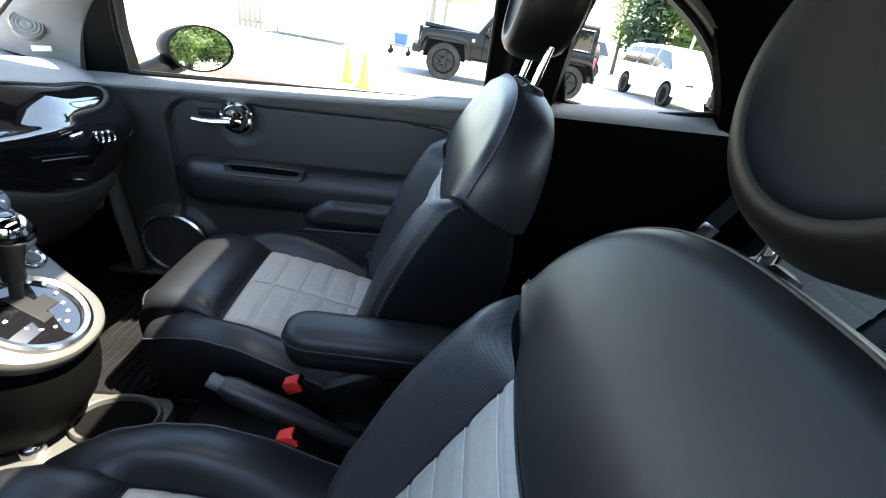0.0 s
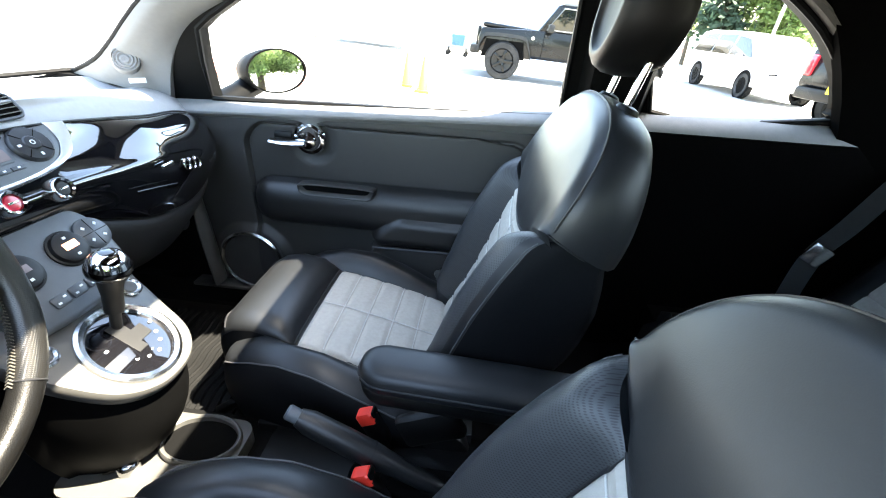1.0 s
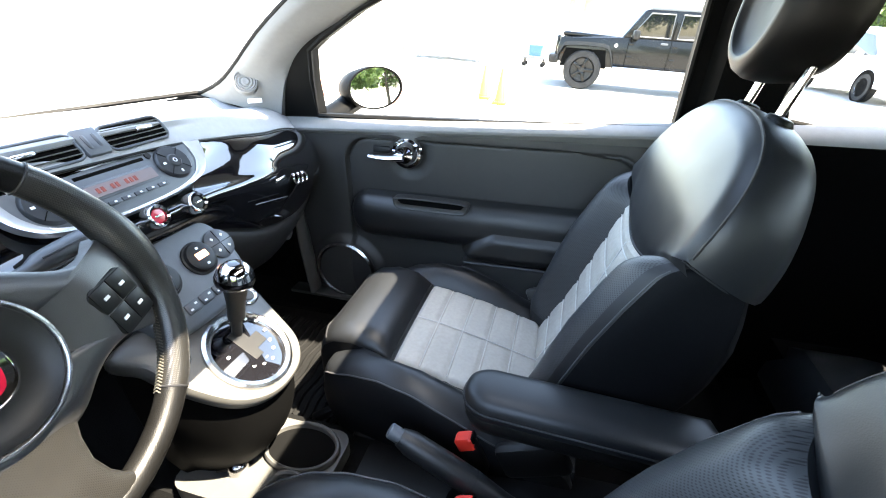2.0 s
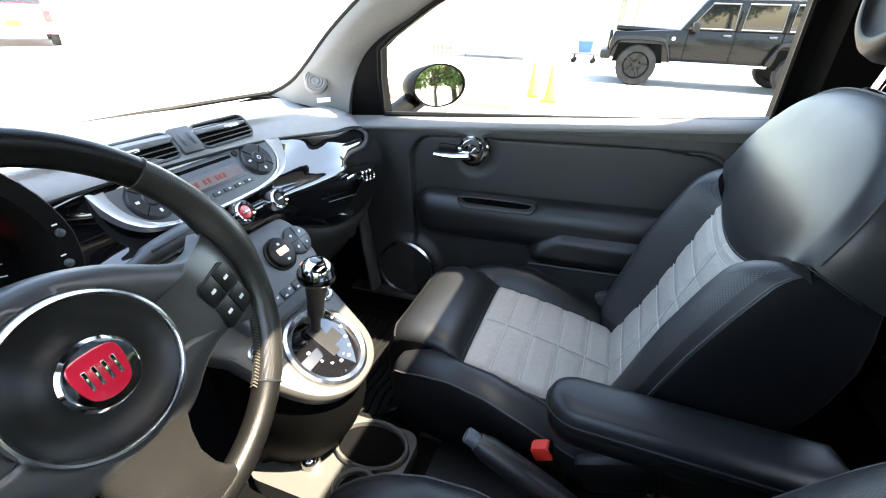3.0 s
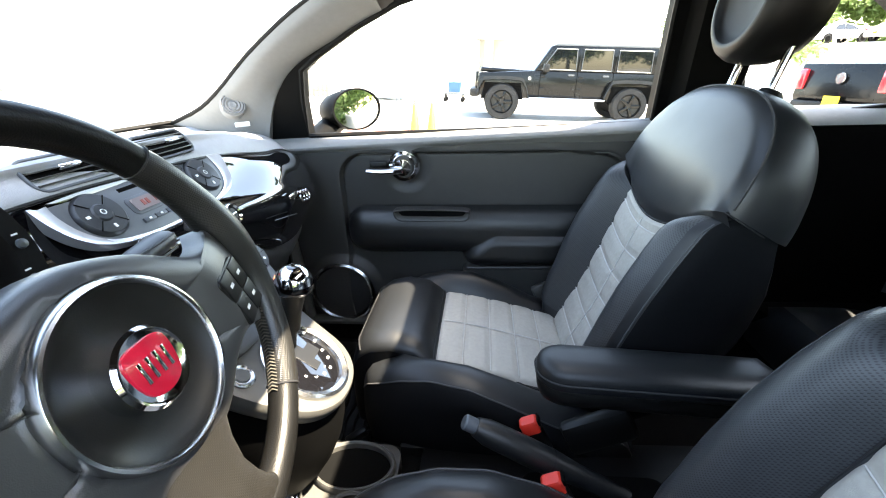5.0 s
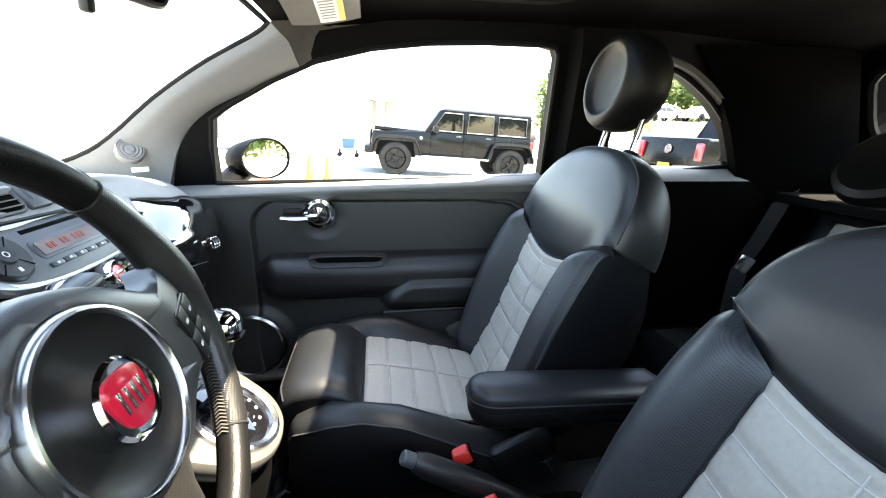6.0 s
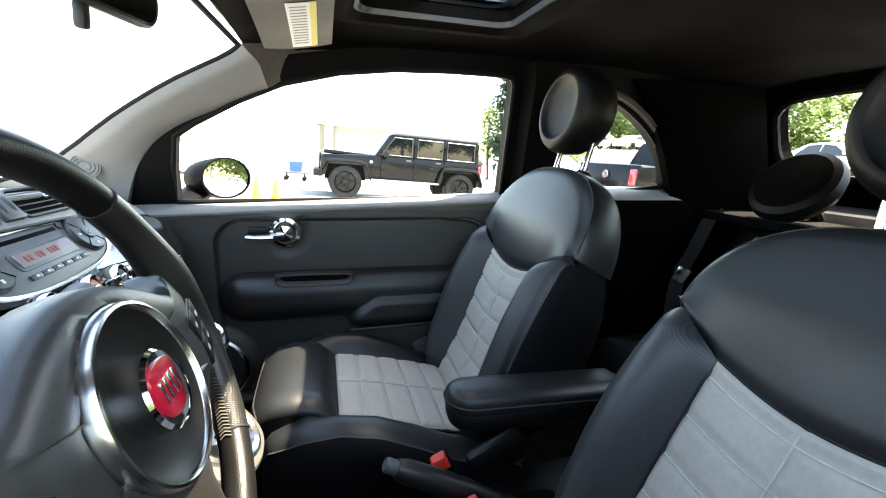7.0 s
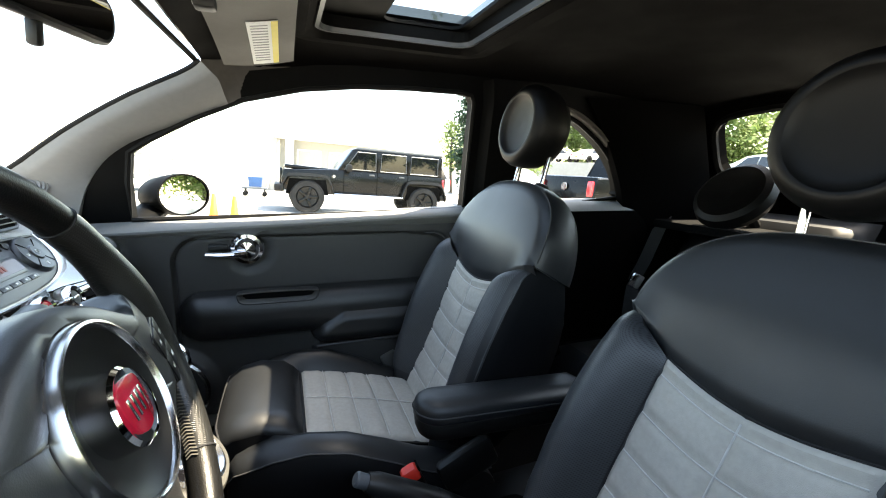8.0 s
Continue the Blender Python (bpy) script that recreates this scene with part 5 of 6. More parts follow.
def gauges(d):
    """The round instrument pod in front of the steering wheel."""
    m = axis((-0.150, -0.325, 0.985), (0.95, 0, 0.31))
    def ring(h, r, up=0.0):
        return [m @ Vector((r * math.cos(a), r * (1.0 + up * max(math.sin(a), 0)) * math.sin(a), h)) - Vector((0, 0.010 * max(-math.sin(a), 0) * max(math.cos(a), 0), 0)) for a in [2 * math.pi * k / 48 for k in range(48)]]
    p = part("instrument_pod", loft([ring(-0.11, 0.105), ring(-0.04, 0.112, 0.04), ring(0.02, 0.117, 0.06), ring(0.035, 0.117, 0.06), ring(0.040, 0.114, 0.06), ring(0.039, 0.096, 0.05), ring(0.034, 0.094, 0.05), ring(-0.02, 0.092), ring(-0.05, 0.090)], caps=False), PODBLACK, d, "round black instrument pod")
    part("dial_face", revolve([(-0.046, 0.091), (-0.044, 0.0)], m, 40), PODBLACK, p)
    part("dial_ring", tube([m @ Vector((0.064 * math.cos(a), 0.064 * math.sin(a), -0.042)) for a in [2 * math.pi * k / 40 for k in range(40)]], 0.0012, 6, True), STEEL, p, "bright dial ring")
    part("dial_ring", tube([m @ Vector((0.042 * math.cos(a), 0.042 * math.sin(a), -0.040)) for a in [2 * math.pi * k / 32 for k in range(32)]], 0.0016, 6, True), STEEL, p)
    part("dial_centre", revolve([(-0.045, 0.04), (-0.042, 0.036), (-0.042, 0.0)], m, 32), BLACKPL, p, "dark central display")
    for k in range(28):
        a = radians(-45 + 270 * k / 27)
        part("tick", rbox(0.007, 0.0012, 0.001, 0, m @ pose(0, 0, -0.0435) @ pose(0, 0, 0, 0, 0, math.degrees(a)) @ pose(0.074, 0, 0)), WHITE, p)
    part("warning_light", rbox(0.008, 0.004, 0.001, 0, m @ pose(0.076, 0.020, -0.040)), LED_WARN, p, "red warning light")
    for k in range(3):
        a = radians(2 - 17 * k)
        e = m @ pose(0.1035 * math.cos(a) - 0.005 * k, 0.1035 * math.sin(a), 0.0395)
        part("pod_button", revolve([(0, 0.0045), (0.003, 0.004), (0.004, 0)], e, 16), BTNGREY, p)
        part("button_print", rbox(0.005, 0.0015, 0.0006, 0, e @ pose(0, 0.009, 0.0)), WHITE, p)


def column(d):
    c = thing("steering_column", "black steering column cover with a ribbed stalk and ignition", "steering column")
    n = Vector((0.94, 0, 0.342))
    o = Vector((0.052, -0.317, 0.945))
    part("column_cover", tube([o - n * 0.05, o - n * 0.10 + Vector((0, 0, -0.01)), o - n * 0.22 + Vector((0, 0, -0.03))], [0.05, 0.058, 0.065], 16), BLACKPL, c)
    q = [Vector((-0.045, -0.26, 0.945)), Vector((-0.055, -0.215, 0.955)), Vector((-0.062, -0.165, 0.962)), Vector((-0.066, -0.115, 0.965))]
    st = part("wiper_stalk", tube(spline(q, 4), [0.007] * 5 + [0.010] * 2 + [0.0145] * 5 + [0.010], 14, flat=0.75), STALK, c, "dark grey ribbed wiper stalk")
    for k in range(5):
        part("rib", tube([q[2] + Vector((0.012, -0.015, 0.007 - 0.004 * k)), q[3] + Vector((0.012, -0.004, 0.006 - 0.004 * k))], 0.0013, 5), STALK, st)


def steering_wheel():
    w = thing("steering_wheel", "black leather steering wheel with a chrome-ringed hub and a red emblem", "steering wheel")
    m = axis((0.059, -0.318, 0.951), (0.938, 0, 0.347))     # x to the right, y up the wheel, z towards the driver
    R = 0.1795
    D = -0.028     # how far the rim lies behind the hub
    circle = lambda r, z, n=64, a0=0.0, a1=360.0: [m @ Vector((r * math.cos(radians(a0 + (a1 - a0) * k / n)), 0.003 + r * math.sin(radians(a0 + (a1 - a0) * k / n)), z)) for k in range(n + (0 if a1 - a0 == 360 else 1))]
    part("rim", tube(circle(R, D, 80), 0.0152, 16, True), WHEEL_LEATHER, w, "worn black leather rim")
    for a0, a1 in ((-44, 45), (135, 224)):
        part("grip", tube(circle(R, D, 24, a0, a1), [0.0154] + [0.0160 + 0.0046 * math.exp(-(((a0 + (a1 - a0) * k / 24 if a1 < 90 else 180 - a0 - (a1 - a0) * k / 24) - 12) / 14) ** 2) for k in range(1, 24)] + [0.0154], 16), WHEEL_PERF, w, "perforated leather grip")
    for a in (45, 135, -44, 224):
        part("rim_joint", tube([m @ (Vector((R * math.cos(radians(a)), 0.003 + R * math.sin(radians(a)), D)) + 0.0157 * Vector((math.cos(b) * math.cos(radians(a)), math.cos(b) * math.sin(radians(a)), math.sin(b)))) for b in [2 * math.pi * k / 20 for k in range(20)]], 0.0012, 5, True), SEAM, w)
    # cross stitching along the inner side of the rim, in two rows
    for k in range(34):
        a = radians(-46 + 40 * k / 33)
        c, t = Vector((math.cos(a), math.sin(a), 0)), Vector((-math.sin(a), math.cos(a), 0))
        for turn, w0 in ((1, 200), (-1, 180)):
            pts = []
            for q in (0.0, 0.5, 1.0):
                b = radians(w0 - 19 * q)
                pts.append(m @ (c * (R + 0.0166 * math.cos(b)) + Vector((0, 0.003, D + 0.0166 * math.sin(b))) + t * 0.0024 * (q - 0.5) * turn))
            part("stitch", tube(pts, 0.00075, 4), STITCH, w)
    # hub and spokes as one padded shell
    def shell(x, y):
        return -0.004 - 1.3 * max(math.hypot(0.64 * x, 1.08 * y) - 0.066, 0) ** 1.35
    out = spline([(-0.169, 0.02, 0), (-0.160, 0.056, 0), (-0.137, 0.044, 0), (-0.104, 0.044, 0), (-0.05, 0.072, 0), (0.0, 0.083, 0), (0.05, 0.072, 0), (0.104, 0.044, 0), (0.137, 0.044, 0), (0.160, 0.056, 0), (0.169, 0.02, 0), (0.163, -0.050, 0), (0.142, -0.044, 0), (0.106, -0.044, 0),
                  (0.078, -0.056, 0), (0.048, -0.082, 0), (0.0, -0.094, 0), (-0.048, -0.082, 0), (-0.078, -0.056, 0), (-0.106, -0.044, 0), (-0.142, -0.044, 0), (-0.163, -0.050, 0)], 5, True)
    rings = []
    for s, dz in ((1.0, -0.030), (1.0, -0.014), (0.985, -0.006), (0.955, -0.001), (0.90, 0.002), (0.8, 0.003), (0.74, 0.003), (0.70, 0.003), (0.66, 0.003), (0.60, 0.002), (0.55, 0.0), (0.48, 0.0), (0.42, 0.0), (0.39, 0.0), (0.36, -0.001), (0.3, -0.002), (0.02, -0.002)):
        rings.append([m @ Vector((p.x * s, p.y * s, shell(p.x * s, p.y * s) + dz - 0.022 * smooth(0.0640, 0.0590, math.hypot(p.x, p.y) * s))) for p in out])
    part("hub", loft(rings), HUB, w, "padded black hub with side spokes", sharp=85)
    # one wide lower spoke, spreading into the rim
    rings = []
    for y, hw, z in ((-0.070, 0.044, -0.016), (-0.095, 0.037, -0.020), (-0.118, 0.034, -0.021), (-0.138, 0.038, -0.020), (-0.152, 0.046, -0.023), (-0.163, 0.058, -0.024), (-0.169, 0.064, -0.027)):
        rings.append([m @ Vector((hw * math.copysign(abs(math.cos(a)) ** 0.6, math.cos(a)), y, z + 0.012 * math.copysign(abs(math.sin(a)) ** 0.8, math.sin(a)))) for a in [2 * math.pi * k / 28 for k in range(28)]])
    part("lower_spoke", loft(rings), WHEEL_PERF, w, "perforated lower spoke", sharp=60)
    # chrome ring, dark disc, emblem
    part("hub_ring", revolve([(-0.01, 0.0655), (0.003, 0.0655), (0.006, 0.0640), (0.0065, 0.0620), (0.004, 0.0600), (-0.004, 0.0595)], m, 64), STEEL, w, "chrome hub ring")
    part("hub_disc", revolve([(0.003, 0.0608), (-0.0005, 0.058), (-0.0055, 0.050), (-0.0085, 0.040), (-0.0095, 0.028), (-0.0095, 0.0)], m, 48), HUBDISC, w, "matt dark dished hub disc")
    e = part("emblem", revolve([(-0.012, 0.0285), (0.008, 0.0285), (0.0105, 0.026), (0.0095, 0.0235), (0.009, 0.0)], m, 48), CHROME, w, "round chrome emblem rim")
    shield = [(-0.0165, 0.0165), (0.0, 0.0195), (0.0165, 0.0165), (0.0185, 0.002), (0.0135, -0.0145), (0.0, -0.0195), (-0.0135, -0.0145), (-0.0185, 0.002)]
    part("emblem_field", prism([tuple(p.to_2d()) for p in spline([(x, y, 0) for x, y in shield], 4, True)], 0.0018, m @ pose(0, 0, 0.0088), 0.0006), RED_ENAMEL, e, "plain red enamel field")
    for k in range(4):
        part("emblem_bar", rbox(0.0028, 0.016, 0.0012, 0.0004, m @ pose(-0.0105 + 0.007 * k, 0.001, 0.0112)), CHROME, e, "plain chrome bar")
    # thumb switches on both spokes
    for s in (1, -1):
        sw = part("switch_pad", prism(rrect(0, 0, 0.050, 0.058, 0.009), 0.005, m @ pose(s * 0.1275, -0.008, -0.0115, 4, s * 11, s * 13), 0.002), BLACKPL, w, "four-button thumb switch pad")
        for i in (-1, 1):
            for j in (-1, 1):
                k = part("thumb_button", rbox(0.0222, 0.0262, 0.004, 0.0015, m @ pose(s * 0.1275, -0.008, -0.0115, 4, s * 11, s * 13) @ pose(0.0114 * i, 0.0134 * j, 0.0045)), BLACKPL, sw)
                part("button_print", rbox(0.0065, 0.0032, 0.0006, 0, m @ pose(s * 0.1275, -0.008, -0.0115, 4, s * 11, s * 13) @ pose(0.0114 * i, 0.0134 * j, 0.0068)), WHITE, k)
    return w


# ---- console and tunnel ----
def console():
    c = thing("shift_console", "silver-grey shift console with a chrome-ringed gate on a black pedestal", "centre console")
    m = axis((0.0, 0.0, 0.7145), (0.59, 0, 0.807))     # x to the right, y forward up the slope
    ol = [tuple(p.to_2d()) for p in spline([(-0.128, 0.125, 0), (-0.126, 0.075, 0), (-0.112, 0.01, 0), (-0.085, -0.052, 0), (-0.045, -0.085, 0), (0.0, -0.094, 0), (0.045, -0.085, 0), (0.078, -0.052, 0), (0.094, 0.01, 0), (0.108, 0.075, 0), (0.11, 0.125, 0)], 5, True)]
    rings = []
    for s, z in ((0.93, -0.035), (0.985, -0.026), (1.0, -0.014), (0.99, -0.005), (0.965, 0.0), (0.90, 0.003), (0.02, 0.004)):
        rings.append([m @ Vector((x * s, (y - 0.015) * s + 0.015, z)) for x, y in ol])
    part("top_cover", loft(rings), SILVER, c, "silver-grey plastic console cover")
    # black pedestal tapering to the tunnel
    rings = []
    for t in range(8):
        t /= 7
        k = 1 - 0.45 * t ** 1.6
        ring = []
        for x, y in ol:
            a = m @ Vector((x * 0.93, (y - 0.015) * 0.93 + 0.015, -0.03))
            g = Vector((-0.085 + (a.x + 0.02) * k, 0.0 + a.y * k, 0.43))
            ring.append(Vector((a.x * (1 - t) + g.x * t, a.y * (1 - t) + g.y * t, a.z * (1 - t) + g.z * t)) + Vector((0.02 * math.sin(math.pi * t), 0, 0)))
        rings.append(ring)
    part("pedestal", loft(rings), PEDESTAL, c, "smooth black pedestal")
    ell = lambda r, z: [m @ Vector((-0.006 + 0.95 * r * math.cos(a), -0.008 + 1.0 * r * math.sin(a), z)) for a in [2 * math.pi * k / 48 for k in range(48)]]
    part("gate_ring", loft([ell(0.074, 0.002), ell(0.073, 0.009), ell(0.068, 0.012), ell(0.061, 0.009), ell(0.0585, 0.002)], caps=False), STEEL, c, "satin metal gate ring")
    g = part("gate_plate", loft([ell(0.061, 0.003), ell(0.05, 0.0055), ell(0.03, 0.0085), ell(0.012, 0.010), ell(0.001, 0.0102)]), PIANO, c, "gloss black gate plate")
    # white flecks: print marks, and painted glints of sky in the gloss plate
    for x, y in ((-0.012, -0.043), (0.006, -0.047), (0.0, -0.037), (0.044, 0.018), (0.03, -0.022), (-0.035, -0.02), (0.022, -0.036), (-0.026, -0.034), (0.040, -0.004), (-0.041, 0.004), (0.034, 0.032)):
        part("gate_print_glint", rbox(0.005, 0.004, 0.0016, 0, m @ pose(x, y, 0.0068 + 0.003 * (1 - math.hypot(x, y) / 0.05))), WHITE, g)
    part("gate_slot", prism([(-0.012, 0.03), (0.012, 0.03), (0.012, 0.005), (0.03, 0.005), (0.03, -0.018), (0.006, -0.018), (0.006, -0.03), (-0.012, -0.03)], 0.0012, m @ pose(-0.004, 0.0, 0.0096), 0.0004), BLACKPL, g, "black stepped shift slot", smooth=False)
    for x in (0.080, -0.088):
        k = part("console_button", revolve([(0, 0.019), (0.003, 0.019), (0.005, 0.016), (0.003, 0.013), (0.004, 0.0)], m @ pose(x - 0.002, 0.062 if x > 0 else 0.055, 0.003), 28), STEEL, c, "round ringed console button")
        part("button_face", revolve([(0, 0.012), (0.002, 0.010), (0.002, 0)], m @ pose(x - 0.002, 0.062 if x > 0 else 0.055, 0.006), 20), SILVER, k)
    # shift lever
    s = thing("shift_lever", "black shift lever with a chrome-capped ball knob", "gear lever")
    foot, kn = m @ Vector((0.002, 0.02, 0.0)), Vector((0.008, 0.006, 0.848))
    ax = (kn - foot).normalized()
    part("lever_rod", tube([foot, foot.lerp(kn, 0.35)], 0.0085, 12), BLACKPL, s)
    part("lever_sleeve", revolve([(0.0, 0.0135), (0.03, 0.014), (0.062, 0.0185), (0.078, 0.024), (0.082, 0.024)], axis(foot.lerp(kn, 0.34), ax), 28), BLACKPL, s, "gloss black lever sleeve")
    top = axis(kn, ax)
    k = part("knob", revolve([(-0.018, 0.022), (-0.012, 0.0285), (-0.006, 0.030), (0.0, 0.029)], top, 36), DARKCHROME, s, "dark chrome knob collar")
    part("knob_cap", revolve([(-0.001, 0.0285), (0.010, 0.0255), (0.018, 0.019), (0.022, 0.011), (0.0225, 0.0)], top, 36), CHROME, k, "chrome knob cap")
    part("cap_inlay", revolve([(0.0225, 0.011), (0.0235, 0.009), (0.0235, 0.0)], top, 24), PIANO, k)


def tunnel():
    t = thing("tunnel_console", "silver-grey tunnel console with cup holders", "centre console")
    oval = lambda x, y, rx, ry, k=1.0, n=40: [(x + rx * k * math.cos(2 * math.pi * i / n), y + ry * k * math.sin(2 * math.pi * i / n)) for i in range(n)]
    CUPS = ((0.050, 0.018, 0.072, 0.050), (0.066, -0.070, 0.036, 0.032))
    part("tray", sheet(rrect(-0.005, -0.02, 0.275, 0.19, 0.03), [oval(*c) for c in CUPS], lambda u, v: (u, v, 0.453), (0, 0, -0.05)), SILVER, t, smooth=False)
    for x, y, rx, ry in CUPS:
        ring = lambda dr, z: [(a, c, z) for a, c in oval(x, y, rx + dr, ry + dr)]
        part("cup_rim", loft([ring(0.006, 0.4535), ring(0.006, 0.461), ring(0.003, 0.465), ring(0.0, 0.465), ring(-0.003, 0.462), ring(-0.004, 0.45)], caps=False), SILVER, t, "raised cup holder rim")
        # the shade in the well is put into its colour
        part("cup_well", loft([ring(-0.0035, 0.452), ring(-0.008, 0.40), ring(-0.012, 0.39), ring(-0.03, 0.388)]), VOID, t, "cup holder well with shade in its colour")
    k = part("round_cap", revolve([(0, 0.019), (0.006, 0.0195), (0.014, 0.0185), (0.020, 0.014), (0.024, 0.0)], pose(-0.040, -0.052, 0.453), 28), STEEL, t, "round metal socket cap")
    part("cap_tab", rbox(0.03, 0.009, 0.006, 0.002, pose(-0.062, -0.062, 0.458, 0, 0, 30)), BLACKPL, k)
    # rear of the tunnel, black
    u = thing("tunnel_cover", "black plastic tunnel cover under the handbrake", "centre console")
    part("cover", loft([[(x, y, z) for y, z in ((-0.115, 0.40), (-0.10, 0.45 + h), (-0.06, 0.465 + h), (0.06, 0.465 + h), (0.10, 0.45 + h), (0.115, 0.40))] for x, h in ((0.17, -0.02), (0.3, -0.015), (0.45, 0.0), (0.7, 0.01), (0.95, 0.0))]), BLACKPL, u)
    part("brake_gaiter", prism(rrect(0, 0, 0.24, 0.06, 0.025), 0.012, pose(0.47, -0.02, 0.468), 0.004), VOID, u)
    # handbrake
    h = thing("handbrake", "black handbrake lever with a grey release button", "handbrake")
    a, c = Vector((0.262, -0.018, 0.612)), Vector((0.56, -0.022, 0.445))
    w = (a - c).normalized()
    pts = [c, c.lerp(a, 0.4), c.lerp(a, 0.55), c.lerp(a, 0.7), c.lerp(a, 0.9), c.lerp(a, 0.96)]
    part("grip", tube(pts, [0.015, 0.017, 0.0215, 0.022, 0.0205, 0.015], 16), DOORSOFT, h, "moulded black grip")
    part("grip_joint", revolve([(0, 0.0222), (0.003, 0.0222)], axis(c.lerp(a, 0.56), w), 20), SEAM, h)
    part("release_button", revolve([(0, 0.0125), (0.018, 0.0125), (0.021, 0.010), (0.021, 0)], axis(a - w * 0.014, w), 20), RADIO, h, "grey release button")
    # trim block beside the passenger seat on the tunnel
    k = thing("seat_hinge_cover", "dark grey plastic cover at the foot of the armrest", "trim cover")
    part("cover", rbox(0.12, 0.028, 0.07, 0.012, pose(0.485, 0.045, 0.545, 0, -25, 0)), BLACKPL, k)


def mat_floor():
    f = thing("floor_mat", "black ribbed rubber floor mat in the passenger footwell", "floor mat")
    b = rbox(0.60, 0.40, 0.012, 0.004, pose(-0.16, 0.345, 0.349))
    part("mat_base", b, RUBBER, f)
    for k in range(26):
        x = -0.44 + 0.0225 * k
        part("rib", tube([(x + 0.004 * math.sin(y * 50), y, 0.357) for y in [0.155 + 0.345 * i / 16 for i in range(17)]], 0.0042, 5, flat=1.2), RUBBER, f)
    part("mat_clip", rbox(0.05, 0.02, 0.02, 0.005, pose(0.01, 0.155, 0.385, 0, -20, 30)), BLACKPL, f, "black clip on the mat")
    part("mat_hook", tube([(0.03, 0.16, 0.395), (0.06, 0.18, 0.40), (0.09, 0.19, 0.37)], 0.005, 6), STEEL, f)
    s = thing("sill_plate", "silver-grey door sill plate by the floor mat", "sill plate")
    part("plate", rbox(0.72, 0.05, 0.012, 0.004, pose(0.02, 0.595, 0.405)), SILVER, s)
    # kick panel edge under the dash end
    k = thing("kick_panel", "pale kick panel strip at the end of the dashboard", "trim cover")
    part("strip", tube(spline([(-0.262, 0.572, 0.76), (-0.262, 0.575, 0.66), (-0.258, 0.578, 0.55), (-0.25, 0.582, 0.42)], 4), [0.016 + 0.002 * i for i in range(6)] + [0.028] * 7, 12, flat=0.45), SILVER, k)


def sun_visor():
    v = thing("sun_visor", "folded-up grey vinyl sun visor with a printed label", "sun visor")
    def pt(u, w):
        x, y = 0.058 + 0.145 * u, 0.09 + 0.375 * w
        return (x, y, 1.350 + 0.022 * u - 0.028 * w ** 2 - 0.005 * math.sin(math.pi * u))
    part("flap", thicken(grid(10, 20, pt), (0, 0, 0.02)), VISOR, v)
    lab = lambda u, w: Vector(pt(u, w)) + Vector((0.0006, 0, -0.002))
    part("label", thicken(grid(6, 8, lambda a, c: lab(0.42 + 0.36 * a, 0.36 + 0.60 * c)), (0, 0, 0.001)), WHITE, v, "white printed label")
    part("label_border", thicken(grid(2, 8, lambda a, c: lab(0.70 + 0.08 * a, 0.36 + 0.60 * c) + Vector((0, 0, -0.0006))), (0, 0, 0.0005)), PAPER_Y, v, "yellow label border")
    for k in range(14):
        part("print_line", thicken(grid(1, 1, lambda a, c, k=k: lab(0.46 + 0.20 * a, 0.40 + 0.038 * k + 0.012 * c) + Vector((0, 0, -0.0006))), (0, 0, 0.0004)), INK, v)
    part("pivot_clip", rbox(0.03, 0.03, 0.02, 0.006, pose(0.075, 0.10, 1.335)), BLACKPL, v)


def inner_mirror():
    r = thing("inner_mirror", "black rear-view mirror on the windscreen header", "mirror")
    f = axis((-0.066, -0.012, 1.291), (0.965, -0.25, -0.08), (0.25, 0.97, 0.0))
    body = [[f @ Vector((x, y, z)) for x, y in rrect(0, 0, 0.235 - e, 0.062 - e, 0.024)] for e, z in ((0.05, -0.035), (0.012, -0.026), (0.0, -0.01), (0.0, 0.0), (0.006, 0.004), (0.012, 0.002))]
    part("shell", loft(body), BLACKPL, r)
    part("mirror_glass", prism(rrect(0, 0, 0.22, 0.048, 0.018), 0.0015, f @ pose(0, 0, 0.0025)), MIRROR, r, "mirror glass")
    part("dip_tab", rbox(0.012, 0.03, 0.014, 0.004, f @ pose(0.0, -0.042, -0.01)), BLACKPL, r)
    part("mirror_arm", tube([f @ Vector((0, 0, -0.03)), (-0.085, -0.008, 1.335), (-0.065, 0.0, 1.372)], 0.012, 8), BLACKPL, r)


dash = dashboard()
radio(dash)
climate(dash)
gauges(dash)
column(dash)
steering_wheel()
console()
tunnel()
mat_floor()
sun_visor()
inner_mirror()


# ---- outdoors ----
SLOPE = 0.061     # the lot falls towards the car's tail


def gz(x, y):
    return 0.03 - SLOPE * x - 0.008 * y


def stand(x, y, turn=0.0):
    """A pose on the sloping lot; turn in degrees."""
    return pose(x, y, gz(x, y)) @ pose(0, 0, 0, -0.5, 3.5, 0) @ pose(0, 0, 0, 0, 0, turn)


